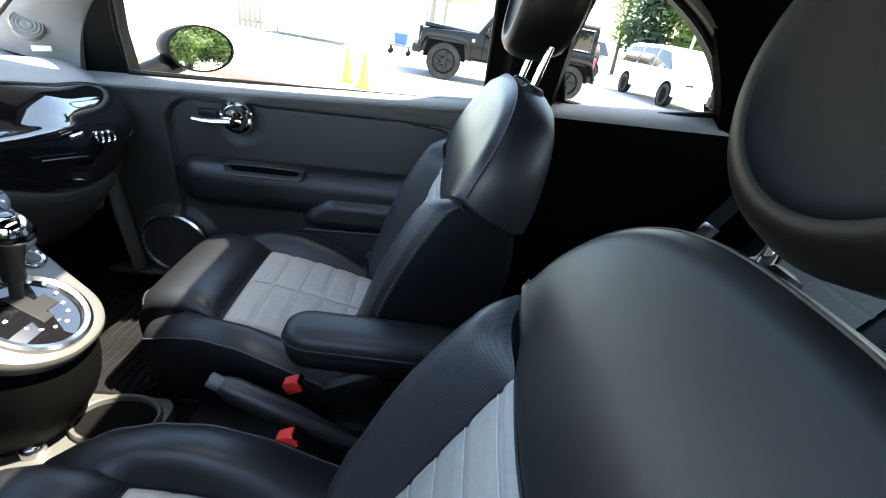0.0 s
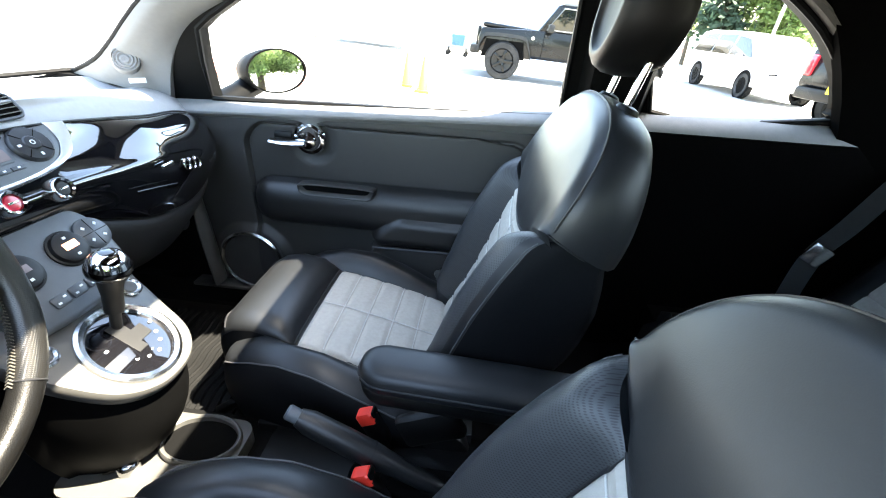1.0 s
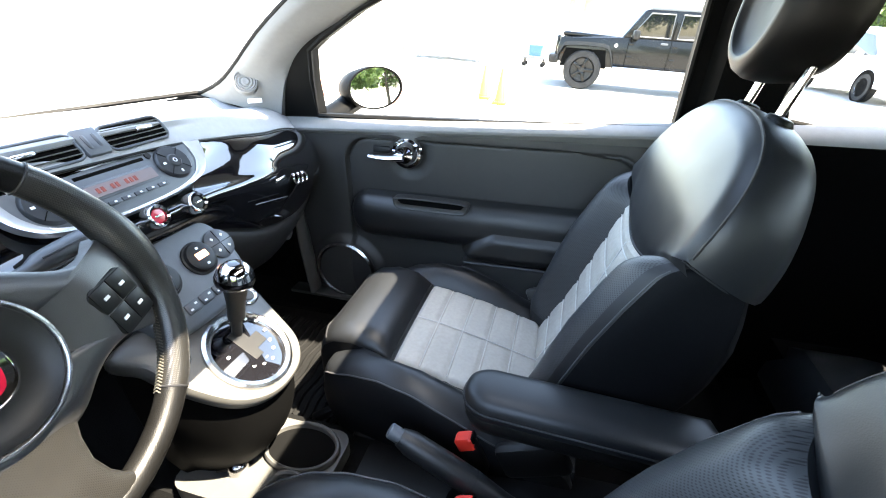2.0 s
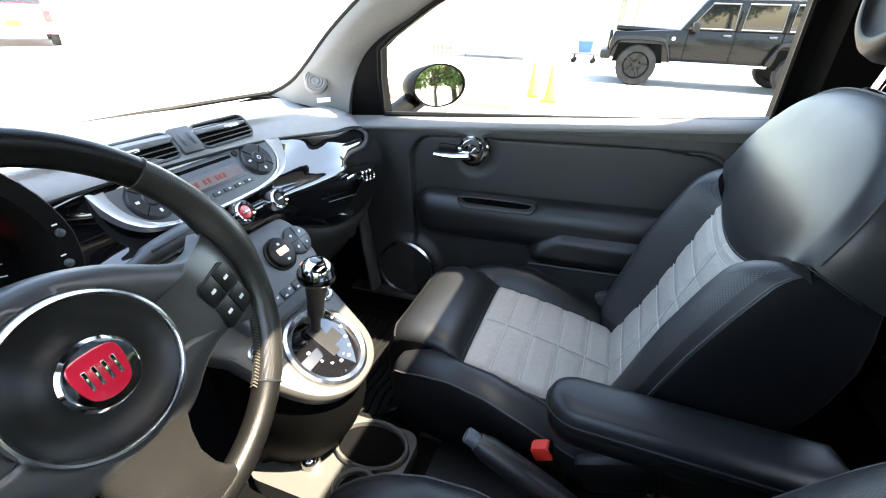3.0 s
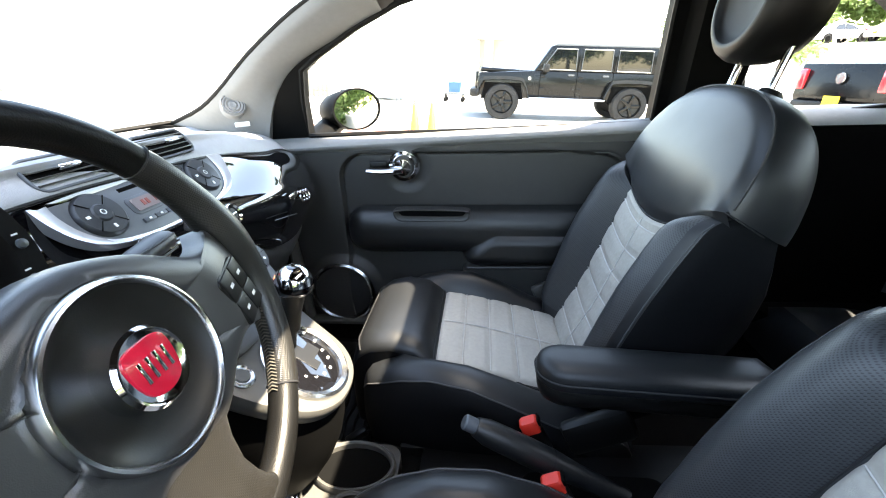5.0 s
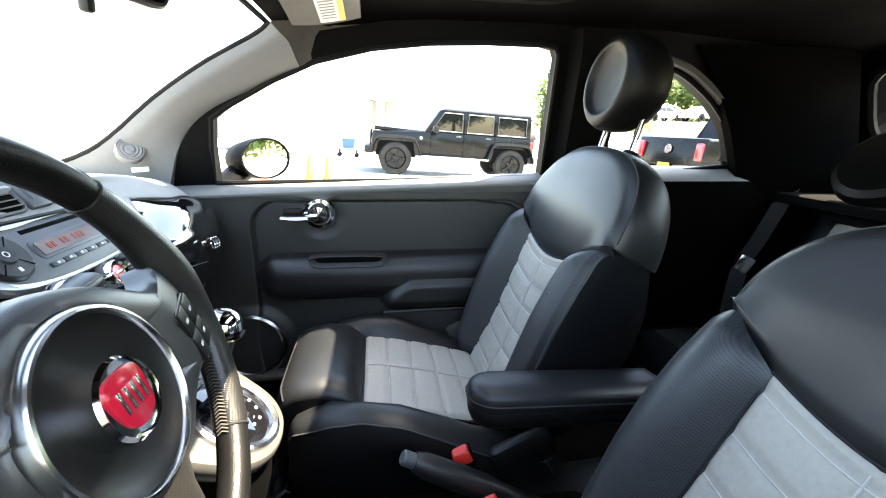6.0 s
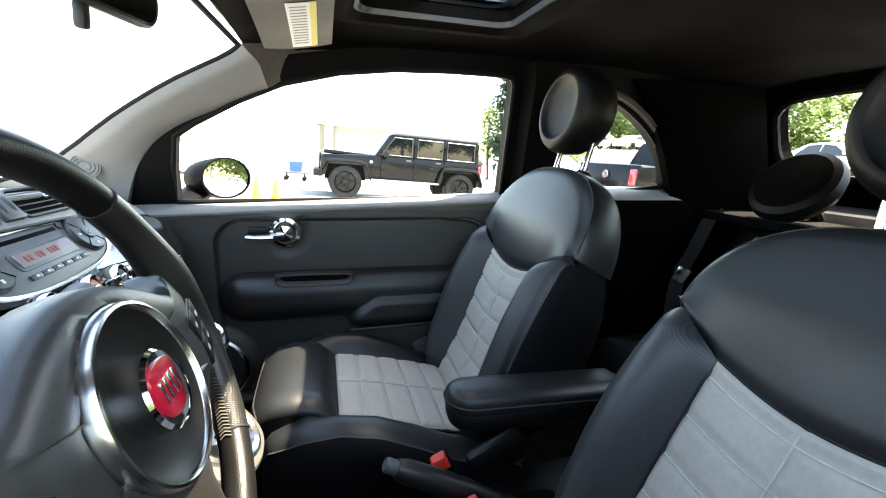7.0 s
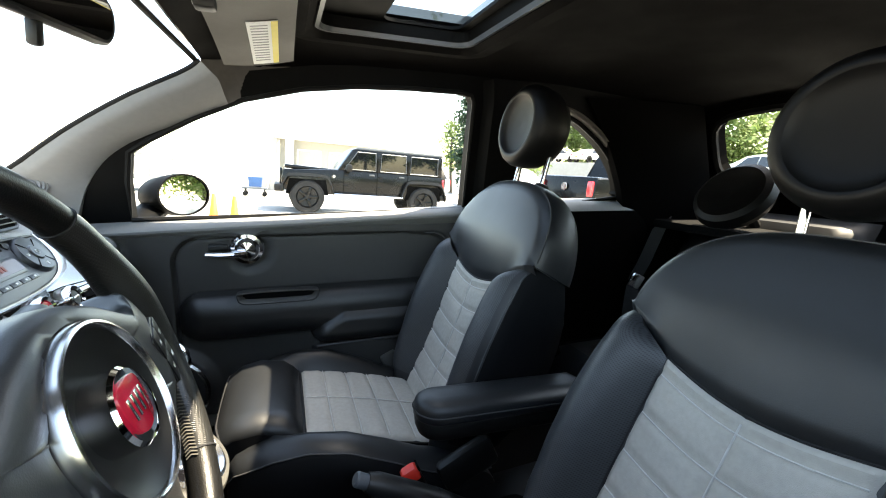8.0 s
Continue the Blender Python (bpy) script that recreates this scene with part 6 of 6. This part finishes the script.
def wheel(parent, m, r=0.40, w=0.26, rim=BLACKPL):
    """A wheel whose axle runs along y of m, its face towards -y."""
    a = m @ pose(0, 0, 0, 90, 0, 0)
    t = part("tyre", revolve([(-w / 2, r * 0.66), (-w / 2, r * 0.93), (-w * 0.36, r), (w * 0.36, r), (w / 2, r * 0.93), (w / 2, r * 0.66)], a, 36), TYRE, parent)
    part("rim", revolve([(w / 2 - 0.02, r * 0.68), (w / 2 - 0.005, r * 0.64), (w / 2 - 0.06, r * 0.58), (w / 2 - 0.075, 0.1), (w / 2 - 0.03, 0.07), (w / 2 - 0.03, 0.0)], a, 32), rim, t)
    for k in range(5):
        b = rbox(r * 0.50, 0.06, 0.03, 0.01, a @ pose(0, 0, 0, 0, 0, 72 * k) @ pose(r * 0.36, 0, w / 2 - 0.03))
        part("spoke", b, STEEL if rim is STEEL else CARBLACK, t)
    return t


def jeep():
    """Square off-road wagon; x runs to its tail, the side towards -y."""
    j = thing("offroad_wagon", "black square four-door off-road wagon parked on the lot", "car", m=stand(0.68 + 1.473, 11.05, 0.6))
    W = 0.80
    ext = lambda poly, w, bev=0.03: prism(poly, 2 * w, axis((0, -w, 0), (0, 1, 0), (1, 0, 0)) @ Matrix.Diagonal((1, -1, 1, 1)), bev, 2)
    body = [(-2.05, 0.58), (-2.08, 0.80), (-2.02, 1.02), (-0.80, 1.10), (-0.72, 1.10), (2.0, 1.10), (2.03, 0.62), (1.9, 0.50), (-1.9, 0.48)]
    part("body", ext(body, W - 0.06, 0.04), CARBLACK, j)
    cab = [(-0.78, 1.08), (-0.42, 1.62), (-0.30, 1.665), (1.92, 1.665), (1.98, 1.60), (2.0, 1.08)]
    part("cab", ext(cab, W - 0.10, 0.04), CARBLACK, j)
    part("hard_top", ext([(-0.36, 1.635), (-0.30, 1.69), (1.95, 1.69), (1.99, 1.635)], W - 0.085, 0.02), RADIO, j)
    part("bonnet", rbox(1.25, 1.20, 0.10, 0.04, pose(-1.38, 0, 1.075, 0, 2, 0)), CARBLACK, j)
    part("grille", rbox(0.06, 1.25, 0.38, 0.02, pose(-2.08, 0, 0.86)), CARBLACK, j)
    part("front_bumper", rbox(0.22, 1.56, 0.18, 0.04, pose(-2.12, 0, 0.58)), BLACKPL, j, "black front bumper")
    part("rear_bumper", rbox(0.20, 1.50, 0.17, 0.04, pose(2.06, 0, 0.56)), BLACKPL, j)
    y = -(W - 0.10) - 0.004
    for x0, x1, lean in ((-0.60, 0.18, 0.30), (0.30, 0.98, 0.02), (1.10, 1.86, 0.0)):
        g = part("side_window", prism([(x0, 1.13), (x1, 1.13), (x1 - 0.02, 1.57), (x0 + lean, 1.57)], 0.01, axis((0, y, 0), (0, -1, 0), (1, 0, 0))), GLASS_DARK2, j, "dark side window", smooth=False)
        part("window_trim", tube([(px, y - 0.012, pz) for px, pz in ((x0, 1.13), (x1, 1.13), (x1 - 0.02, 1.57), (x0 + lean, 1.57))], 0.014, 5, True), RADIO, g)
    for x in (0.22, 1.03):
        part("door_joint", rbox(0.012, 0.006, 0.95, 0.0, pose(x, -(W - 0.06) - 0.001, 0.98)), VOID, j)
    part("door_joint", rbox(0.012, 0.006, 0.55, 0.0, pose(-0.62, -(W - 0.06) - 0.001, 0.80)), VOID, j)
    for x in (0.08, 0.86):
        part("door_handle", rbox(0.14, 0.04, 0.04, 0.012, pose(x, -(W - 0.05), 1.02)), BTNGREY, j, "door handle")
    for x in (-0.56, 0.30):
        for z in (0.72, 0.98):
            part("hinge", rbox(0.10, 0.03, 0.05, 0.008, pose(x, -(W - 0.06), z)), CARBLACK, j)
    part("side_step", rbox(1.75, 0.10, 0.05, 0.02, pose(0.02, -W - 0.02, 0.50)), STEEL, j, "bright side step")
    for cx in (-1.473, 1.473):
        pts = [(cx - 0.62, 0.56), (cx - 0.50, 0.84), (cx - 0.36, 0.93), (cx + 0.36, 0.93), (cx + 0.52, 0.80), (cx + 0.62, 0.52)]
        for s in (-1, 1):
            b = bmesh.new()
            rows = [[(px, s * (W - 0.10), pz), (px, s * (W + 0.07), pz + 0.02), (px, s * (W + 0.08), pz - 0.05), (px, s * (W - 0.10), pz - 0.06)] for px, pz in [tuple(p.to_2d()) for p in spline([(a, c, 0) for a, c in pts], 4)]]
            part("wheel_arch", loft(rows), BLACKPL, j, "black flared wheel arch")
        part("arch_shadow", prism([(cx - 0.5, 0.45), (cx - 0.42, 0.82), (cx + 0.42, 0.82), (cx + 0.5, 0.45)], 0.006, axis((0, -(W - 0.06) - 0.001, 0), (0, -1, 0), (1, 0, 0))), VOID, j, smooth=False)
        for s in (-1, 1):
            wheel(j, pose(cx, s * (W - 0.08), 0.40) @ pose(0, 0, 0, 0, 0, 0 if s < 0 else 180), 0.40, 0.26, BLACKPL)
    part("spare_wheel", revolve([(-0.1, 0.38), (0.0, 0.40), (0.1, 0.38), (0.12, 0.2), (0.12, 0.0)], axis((2.14, 0.05, 0.98), (1, 0, 0)), 28), TYRE, j)
    part("tail_lamp", rbox(0.08, 0.14, 0.22, 0.02, pose(2.02, -(W - 0.14), 0.92)), TAIL, j, "red tail lamp")
    part("mirror", rbox(0.14, 0.20, 0.18, 0.04, pose(-0.52, -W - 0.08, 1.16)), BLACKPL, j)
    part("badge", revolve([(0, 0.04), (0.01, 0.035), (0.01, 0)], axis((-0.86, -(W - 0.055), 0.93), (0, -1, 0)), 16), STEEL, j)
    return j


def car(name, label, m, paint, kind="van", L=4.9):
    """A plain parked road car with glass, wheels and lamps; x runs to its tail."""
    c = thing(name, label, "car", m=m)
    W, k = 0.92, L / 4.9
    shapes = {
        "van": [(-2.45, 0.35), (-2.48, 0.65), (-2.3, 0.92), (-1.75, 1.08), (-0.95, 1.62), (-0.5, 1.74), (1.6, 1.74), (2.2, 1.66), (2.42, 1.05), (2.46, 0.6), (2.40, 0.33)],
        "sedan": [(-2.35, 0.35), (-2.4, 0.62), (-2.1, 0.82), (-1.2, 0.94), (-0.45, 1.36), (0.2, 1.45), (0.9, 1.40), (1.6, 1.02), (2.3, 0.98), (2.4, 0.6), (2.35, 0.34)],
        "pickup": [(-2.9, 0.5), (-2.95, 0.85), (-2.7, 1.10), (-1.6, 1.18), (-1.0, 1.72), (-0.4, 1.84), (0.55, 1.84), (0.75, 1.22), (2.85, 1.22), (2.92, 0.65), (2.8, 0.5)]}
    glass = {
        "van": [[(-1.5, 1.08), (-0.9, 1.55), (-0.25, 1.62), (-0.25, 1.08)], [(-0.15, 1.08), (-0.15, 1.63), (0.9, 1.63), (0.9, 1.08)], [(1.0, 1.08), (1.0, 1.63), (1.9, 1.60), (2.2, 1.08)]],
        "sedan": [[(-0.95, 0.98), (-0.35, 1.32), (0.15, 1.38), (0.15, 0.98)], [(0.22, 0.98), (0.22, 1.38), (0.8, 1.33), (1.2, 1.0)]],
        "pickup": [[(-1.3, 1.24), (-0.9, 1.66), (-0.35, 1.76), (-0.35, 1.24)], [(-0.25, 1.24), (-0.25, 1.77), (0.45, 1.77), (0.58, 1.24)]]}
    ol = shapes[kind]
    top = max(z for _, z in ol)
    belt = 1.0 if kind != "pickup" else 1.2
    def tuck(z):
        return 1 - 0.16 * smooth(belt, top, z)
    b = bmesh.new()
    ringL = [b.verts.new((x * k, -W * tuck(z), z)) for x, z in ol]
    ringR = [b.verts.new((x * k, W * tuck(z), z)) for x, z in ol]
    n = len(ol)
    for i in range(n):
        b.faces.new((ringL[i], ringL[(i + 1) % n], ringR[(i + 1) % n], ringR[i]))
    b.faces.new(ringL)
    b.faces.new(list(reversed(ringR)))
    bmesh.ops.bevel(b, geom=b.edges[:], offset=0.05, segments=2, affect="EDGES", profile=0.5)
    part("body", b, paint, c)
    for s in (-1, 1):
        for poly in glass[kind]:
            b = bmesh.new()
            b.faces.new([b.verts.new((x * k, s * (W * tuck(z) + 0.012), z)) for x, z in poly])
            thicken(b, (0, s * 0.006, 0))
            part("side_window", b, GLASS_DARK2, c, smooth=False)
    wb = 1.5 * k if kind != "pickup" else 1.85
    for cx in (-wb, wb):
        for s in (-1, 1):
            # flat dark disc for the shade inside the arch
            part("wheel_arch", revolve([(0, 0.40), (0.012, 0.40), (0.012, 0.0)], axis((cx, s * (W - 0.005), 0.36), (0, s, 0)), 28), VOID, c)
            wheel(c, pose(cx, s * (W - 0.09), 0.34) @ pose(0, 0, 0, 0, 0, 0 if s < 0 else 180), 0.34, 0.21, STEEL)
    xe = max(x for x, _ in ol) * k
    zl = 0.85 if kind != "pickup" else 0.95
    # tail glass and lamps
    if kind == "van":
        b = bmesh.new()
        b.faces.new([b.verts.new(p) for p in ((2.22 * k + 0.02, -0.68, 1.58), (2.22 * k + 0.02, 0.68, 1.58), (2.40 * k + 0.025, 0.74, 1.12), (2.40 * k + 0.025, -0.74, 1.12))])
        thicken(b, (0.008, 0, 0.003))
        part("rear_window", b, GLASS_DARK2, c, smooth=False)
    for s in (-1, 1):
        part("tail_lamp", rbox(0.12, 0.16, 0.34 if kind != "sedan" else 0.16, 0.03, pose(xe - 0.03, s * (W - 0.13), zl)), TAIL, c, "red tail lamp")
        part("head_lamp", rbox(0.22, 0.26, 0.14, 0.04, pose(min(x for x, _ in ol) * k + 0.14, s * (W - 0.2), 0.72)), CHROME, c)
        part("outside_mirror", rbox(0.12, 0.18, 0.13, 0.04, pose(-0.95 * k, s * (W + 0.08), belt + 0.08)), paint, c)
    part("rear_bumper", rbox(0.12, 1.7, 0.2, 0.04, pose(xe - 0.0, 0, 0.50)), BLACKPL if kind == "pickup" else paint, c)
    part("plate", rbox(0.01, 0.32, 0.15, 0.003, pose(xe + 0.065, 0, 0.62)), YELLOW, c, "plain yellow plate")
    if kind == "pickup":
        part("tailgate_mark", revolve([(0, 0.09), (0.01, 0.085), (0.01, 0)], axis((xe + 0.01, 0, 0.98), (1, 0, 0)), 16), STEEL, c)
    return c


GLASS_DARK2 = mat("dark_car_glass", (0.006, 0.007, 0.008), 0.03, coat=0.2, var=0.05)


def tree(x, y, h, spread, leaf, seed, conifer=False, name="tree", label="broadleaf tree in full leaf at the edge of the lot", count=17000):
    rnd = random.Random(seed)
    t = thing(name, label, "tree", m=pose(x, y, gz(x, y)))
    trunk = [(0, 0, -0.3), (0.05 * h * (rnd.random() - 0.5), 0, h * 0.25), (0.06 * h * (rnd.random() - 0.5), 0.04 * h * (rnd.random() - 0.5), h * 0.55), (0, 0, h * 0.9)]
    b = tube(spline(trunk, 5), [0.03 * h * (1 - 0.85 * i / 15) for i in range(16)], 9)
    tips = []
    for k in range(9):
        a, z = rnd.random() * 6.28, h * (0.3 + 0.5 * k / 9)
        r = spread * (0.55 + 0.4 * rnd.random()) * (1 - 0.5 * k / 9)
        e = Vector((r * math.cos(a), r * math.sin(a), z + h * 0.13))
        tips.append(e)
        tube(spline([(0, 0, z), e * 0.5 + Vector((0, 0, z * 0.5)), e], 4), [0.011 * h * (1 - 0.8 * i / 8) for i in range(9)], 6, bm=b)
    part("trunk", b, BARK, t)
    b = bmesh.new()
    verts, faces = [], []
    clumps = []
    for k in range(90):
        if conifer:
            z = h * (0.10 + 0.88 * rnd.random())
            r = spread * (1 - (z / h) ** 0.9) * (0.5 + 0.6 * rnd.random())
        else:
            z = h * (0.32 + 0.66 * rnd.random())
            r = spread * math.sqrt(max(1 - ((z / h - 0.62) / 0.42) ** 2, 0.02)) * math.sqrt(rnd.random())
        a = rnd.random() * 6.28
        clumps.append((Vector((r * math.cos(a), r * math.sin(a), z)), (0.10 if conifer else 0.13) * h * (0.5 + rnd.random() * 0.8)))
    for k in range(count):
        c, cr = clumps[k % len(clumps)]
        d = Vector((rnd.gauss(0, 1), rnd.gauss(0, 1), rnd.gauss(0, 0.7)))
        p = c + d.normalized() * cr * rnd.random() ** 0.5
        if conifer:
            p.z -= 0.15 * (p - Vector((0, 0, p.z))).length
        s = h * 0.017 * (0.6 + rnd.random())
        u = Vector((rnd.gauss(0, 1), rnd.gauss(0, 1), rnd.gauss(0, 1))).normalized()
        v = u.orthogonal().normalized()
        n = len(verts)
        verts += [p - u * s, p + v * s * 0.5, p + u * s, p - v * s * 0.5]
        faces.append((n, n + 1, n + 2, n + 3))
    me = bpy.data.meshes.new("crown")
    me.from_pydata(verts, [], faces)
    me.materials.append(leaf)
    cr = new("crown", me)
    cr.parent = t
    return t


def lot():
    n = 40
    span = 900
    def pt(u, v):
        x = math.copysign(abs(2 * u - 1) ** 3, 2 * u - 1) * span
        y = math.copysign(abs(2 * v - 1) ** 3, 2 * v - 1) * span
        fall = SLOPE * max(min(x, 40), -40)
        return (x, y, 0.03 - fall - 0.008 * max(min(y, 60), -60))
    tagged(part("ground", grid(n, n, pt), ASPHALT), "pale sunlit concrete car lot", "ground", kind="structure")
    # red-tinted kerb strip beyond the passenger side
    b = loft([[(x, 5.9 + dy, gz(x, 6.2) + dz) for dy, dz in ((0, -0.05), (0, 0.07), (0.04, 0.09), (1.3, 0.09), (1.34, 0.07), (1.34, -0.05))] for x in [-4.6 + 3.6 * i / 6 for i in range(7)]])
    tagged(part("kerb", b, KERBRED), "faded red painted kerb island on the lot", "kerb", kind="structure")
    b = thing("lawn", "grass strip with hedge at the far side of the lot", "grass", kind="stuff")
    part("turf", rbox(26, 3.5, 0.2, 0.05, stand(16, -16) @ pose(0, 0, 0.05)), GRASS, b)
    # two raised parts of the lot, edged with low concrete walls
    for nx, ny, sx, sy, top, turn in ((23.0, 12.5, 14.0, 13.0, 0.38, 0), (33.5, 43.0, 17.0, 14.0, 1.80, -37)):
        h = top + 3.6
        tagged(part("upper_lot", rbox(sx, sy, h, 0.06, pose(nx, ny, top - h / 2, 0, 0, turn)), ASPHALT), "raised concrete part of the lot with parked cars", "ground", kind="structure")


def bollard(x, y, h, m, label):
    c = thing("traffic_cone", label, "traffic cone", "traffic cones", m=stand(x, y))
    part("base", rbox(0.24, 0.24, 0.05, 0.015, pose(0, 0, 0.025)), m, c)
    part("cone", revolve([(0.03, 0.095), (0.04, 0.09), (h, 0.03), (h + 0.01, 0.02), (h + 0.01, 0.0)], pose(0, 0, 0), 24), m, c)


def building():
    """Low pale showroom behind the off-road wagon."""
    b = thing("showroom", "low pale showroom building with a flat canopy and square windows", "building", m=stand(4.0, 20.0))
    part("wall", rbox(5.4, 5.0, 2.45, 0.03, pose(-1.3, 2.6, 1.22)), WALLC, b, "cream wall")
    part("canopy", rbox(5.8, 5.6, 0.28, 0.05, pose(-1.3, 2.3, 2.40)), WALLW, b, "white flat canopy")
    part("end_tower", rbox(1.0, 1.2, 2.75, 0.03, pose(-4.6, 0.4, 1.35)), WALLG, b, "grey end wall")
    part("column", rbox(0.35, 0.35, 2.3, 0.03, pose(-3.6, -0.2, 1.15)), WALLW, b, "white column")
    for x in (-2.75, -1.35, 0.05):
        w = part("window", rbox(1.05, 0.06, 0.75, 0.01, pose(x, 0.09, 1.50)), WALLW, b)
        part("pane", rbox(0.93, 0.03, 0.62, 0.004, pose(x, 0.05, 1.50)), WALLG, w, "grey window glass")
        part("mullion", rbox(0.05, 0.03, 0.62, 0.004, pose(x + 0.12, 0.03, 1.50)), WALLW, w)
    # long white hall at the front of the lot, far off
    h = thing("white_hall", "long white sunlit hall across the lot", "building", m=stand(-26.0, 17.0, 0))
    part("wall", rbox(6, 40, 5.0, 0.05, pose(-3, 4, 2.5)), WALLW, h)
    part("roof_edge", rbox(6.4, 40.4, 0.3, 0.05, pose(-3, 4, 5.1)), WALLW, h)
    p = thing("pylon_sign", "tall dark grey pylon sign slab on the lot", "sign", m=stand(-14.4, 12.8, -42))
    part("slab", rbox(0.35, 1.1, 5.2, 0.03, pose(0, 0, 2.6)), RADIO, p)
    for z in (2.3, 2.7, 3.6):
        part("face_bar", rbox(0.02, 0.5, 0.08, 0.005, pose(0.18, -0.1, z)), WALLW, p, "plain pale bar")


def clutter():
    s = thing("slatted_screen", "upright weathered wooden slat screen", "screen", m=stand(-5.3, 14.5, 4))
    for k in range(5):
        part("slat", rbox(0.11, 0.03, 1.05, 0.01, pose(-0.3 + 0.15 * k, 0, 0.58)), WOODSLAT, s)
    for z in (0.25, 0.9):
        part("rail", rbox(0.76, 0.03, 0.07, 0.008, pose(0, 0.032, z)), WOODSLAT, s)
    b = thing("blue_bin", "blue plastic tub on a low trolley", "bin", m=stand(-0.73, 15.4))
    part("tub", loft([[(x * k, y * k, z) for x, y in rrect(0, 0, 0.46, 0.36, 0.05)] for z, k in ((0.32, 0.85), (0.62, 1.0), (0.64, 1.05), (0.63, 0.96), (0.36, 0.82))]), BLUEBIN, b, "blue tub")
    part("deck", rbox(0.8, 0.5, 0.05, 0.01, pose(0, 0, 0.27)), RADIO, b)
    for sx in (-1, 1):
        for sy in (-1, 1):
            part("castor", revolve([(-0.02, 0.08), (0.02, 0.08)], axis((sx * 0.3, sy * 0.2, 0.08), (0, 1, 0)), 14, caps=True), RUBBER, b)
            part("leg", rbox(0.05, 0.05, 0.16, 0.004, pose(sx * 0.3, sy * 0.2, 0.18)), BLACKPL, b)
    part("push_bar", tube([(0.38, 0, 0.28), (0.52, 0, 1.0), (0.56, 0, 1.25)], 0.016, 8), STEEL, b)
    t = thing("car_trailer", "pale steel trailer frame parked beyond the lot", "trailer", m=stand(-3.6, 15.4))
    part("deck", rbox(2.6, 1.6, 0.10, 0.02, pose(0, 0, 0.42)), TRAILER, t)
    for x in (-1.2, -0.6, 0.0, 0.6, 1.2):
        part("upright", rbox(0.05, 0.05, 0.6, 0.01, pose(x, -0.75, 0.75)), TRAILER, t)
    part("top_rail", rbox(2.6, 0.08, 0.08, 0.01, pose(0, -0.75, 1.05)), TRAILER, t)
    part("awning", rbox(1.9, 0.9, 0.10, 0.03, pose(0.2, -0.3, 1.12, 0, 3, 0)), TRAILER, t)
    for x in (-1.0, 1.0):
        part("leg", rbox(0.06, 0.06, 0.42, 0.01, pose(x, -0.6, 0.2)), TRAILER, t)


lot()
jeep()
car("minivan", "white minivan parked on the lot", stand(8.55, 15.1, 92), CARWHITE, "van")
car("dark_suv", "dark wagon parked beyond the minivan", stand(6.2, 22.0, 10), CARGREY, "van")
car("pickup_truck", "black pickup truck with red tail lamps", stand(10.06, 9.87, 194) @ Matrix.Diagonal((1, 1.05, 1.17, 1)), CARBLACK, "pickup")
car("red_wagon", "red wagon parked far across the lot", stand(-17.6, 9.0, -28), CARRED, "van", 4.6)
for cx, cy, cz, turn, paint, what in ((19, 15, 0.38, 60, CARWHITE, "white sedan on the raised part of the lot"), (24, 14.6, 0.38, 60, CARGREY, "silver sedan on the raised part of the lot"),
                                      (18.0, 10.4, 0.38, 75, CARWHITE, "white sedan on the raised part of the lot"),
                                      (28.6, 40.6, 1.80, 190, CARWHITE, "white sedan on the far upper lot below the trees"), (31.6, 38.0, 1.80, 190, CARWHITE, "white sedan on the far upper lot below the trees")):
    car("parked_sedan", what, pose(cx, cy, cz, 0, 0, turn), paint, "sedan")
car("parked_sedan", "blue sedan on the far side of the lot", stand(12.0, -8.5, 20), CARBLUE, "sedan")
for cx, cy in ((-0.60, 7.0), (-0.95, 7.4)):
    bollard(cx, cy, 0.54, YELLOW if cx > -0.8 else ORANGE, "yellow plastic traffic cone on the lot")
building()
clutter()
for n, (tx, ty, th, ts) in enumerate(((44, 52, 13, 5.5), (34, 56, 13, 5.5), (25, 19, 9, 3.6), (33, 13, 10, 3.8), (32, 6, 9, 3.8), (31.5, -2, 9, 3.8), (17, 29, 7, 2.6), (26, -9, 8, 3.4), (34, 1, 11, 4.5), (14, -16, 7, 3.0), (22, -15, 8, 3.3), (8, -18, 7, 3.0), (28, 4.0, 5.2, 2.8), (26.5, 0.2, 4.8, 2.6))):
    tree(tx, ty, th, ts, LEAF_A, 10 + n)
tree(13.9, 30.0, 11.0, 1.5, LEAF_B, 40, True, "fir_tree", "tall dark fir tree beyond the lot", 5200)
tree(12.9, 31.9, 5.6, 0.9, LEAF_A, 41, False, "slim_tree", "slim upright tree beyond the lot", 2400)
lamp = thing("lamp_post", "grey lamp post leaning over the lot", "lamp post", m=stand(13.8, 24.5))
part("pole", tube([(0, 0, -0.2), (0, 0, 7.0)], [0.09, 0.06], 10), POLE, lamp)
part("arm", tube(spline([(0, 0, 6.9), (0.5, 0, 7.25), (1.4, 0, 7.35)], 4), 0.04, 8), POLE, lamp)
part("lamp_head", rbox(0.6, 0.22, 0.12, 0.04, pose(1.6, 0, 7.33)), WALLG, lamp)
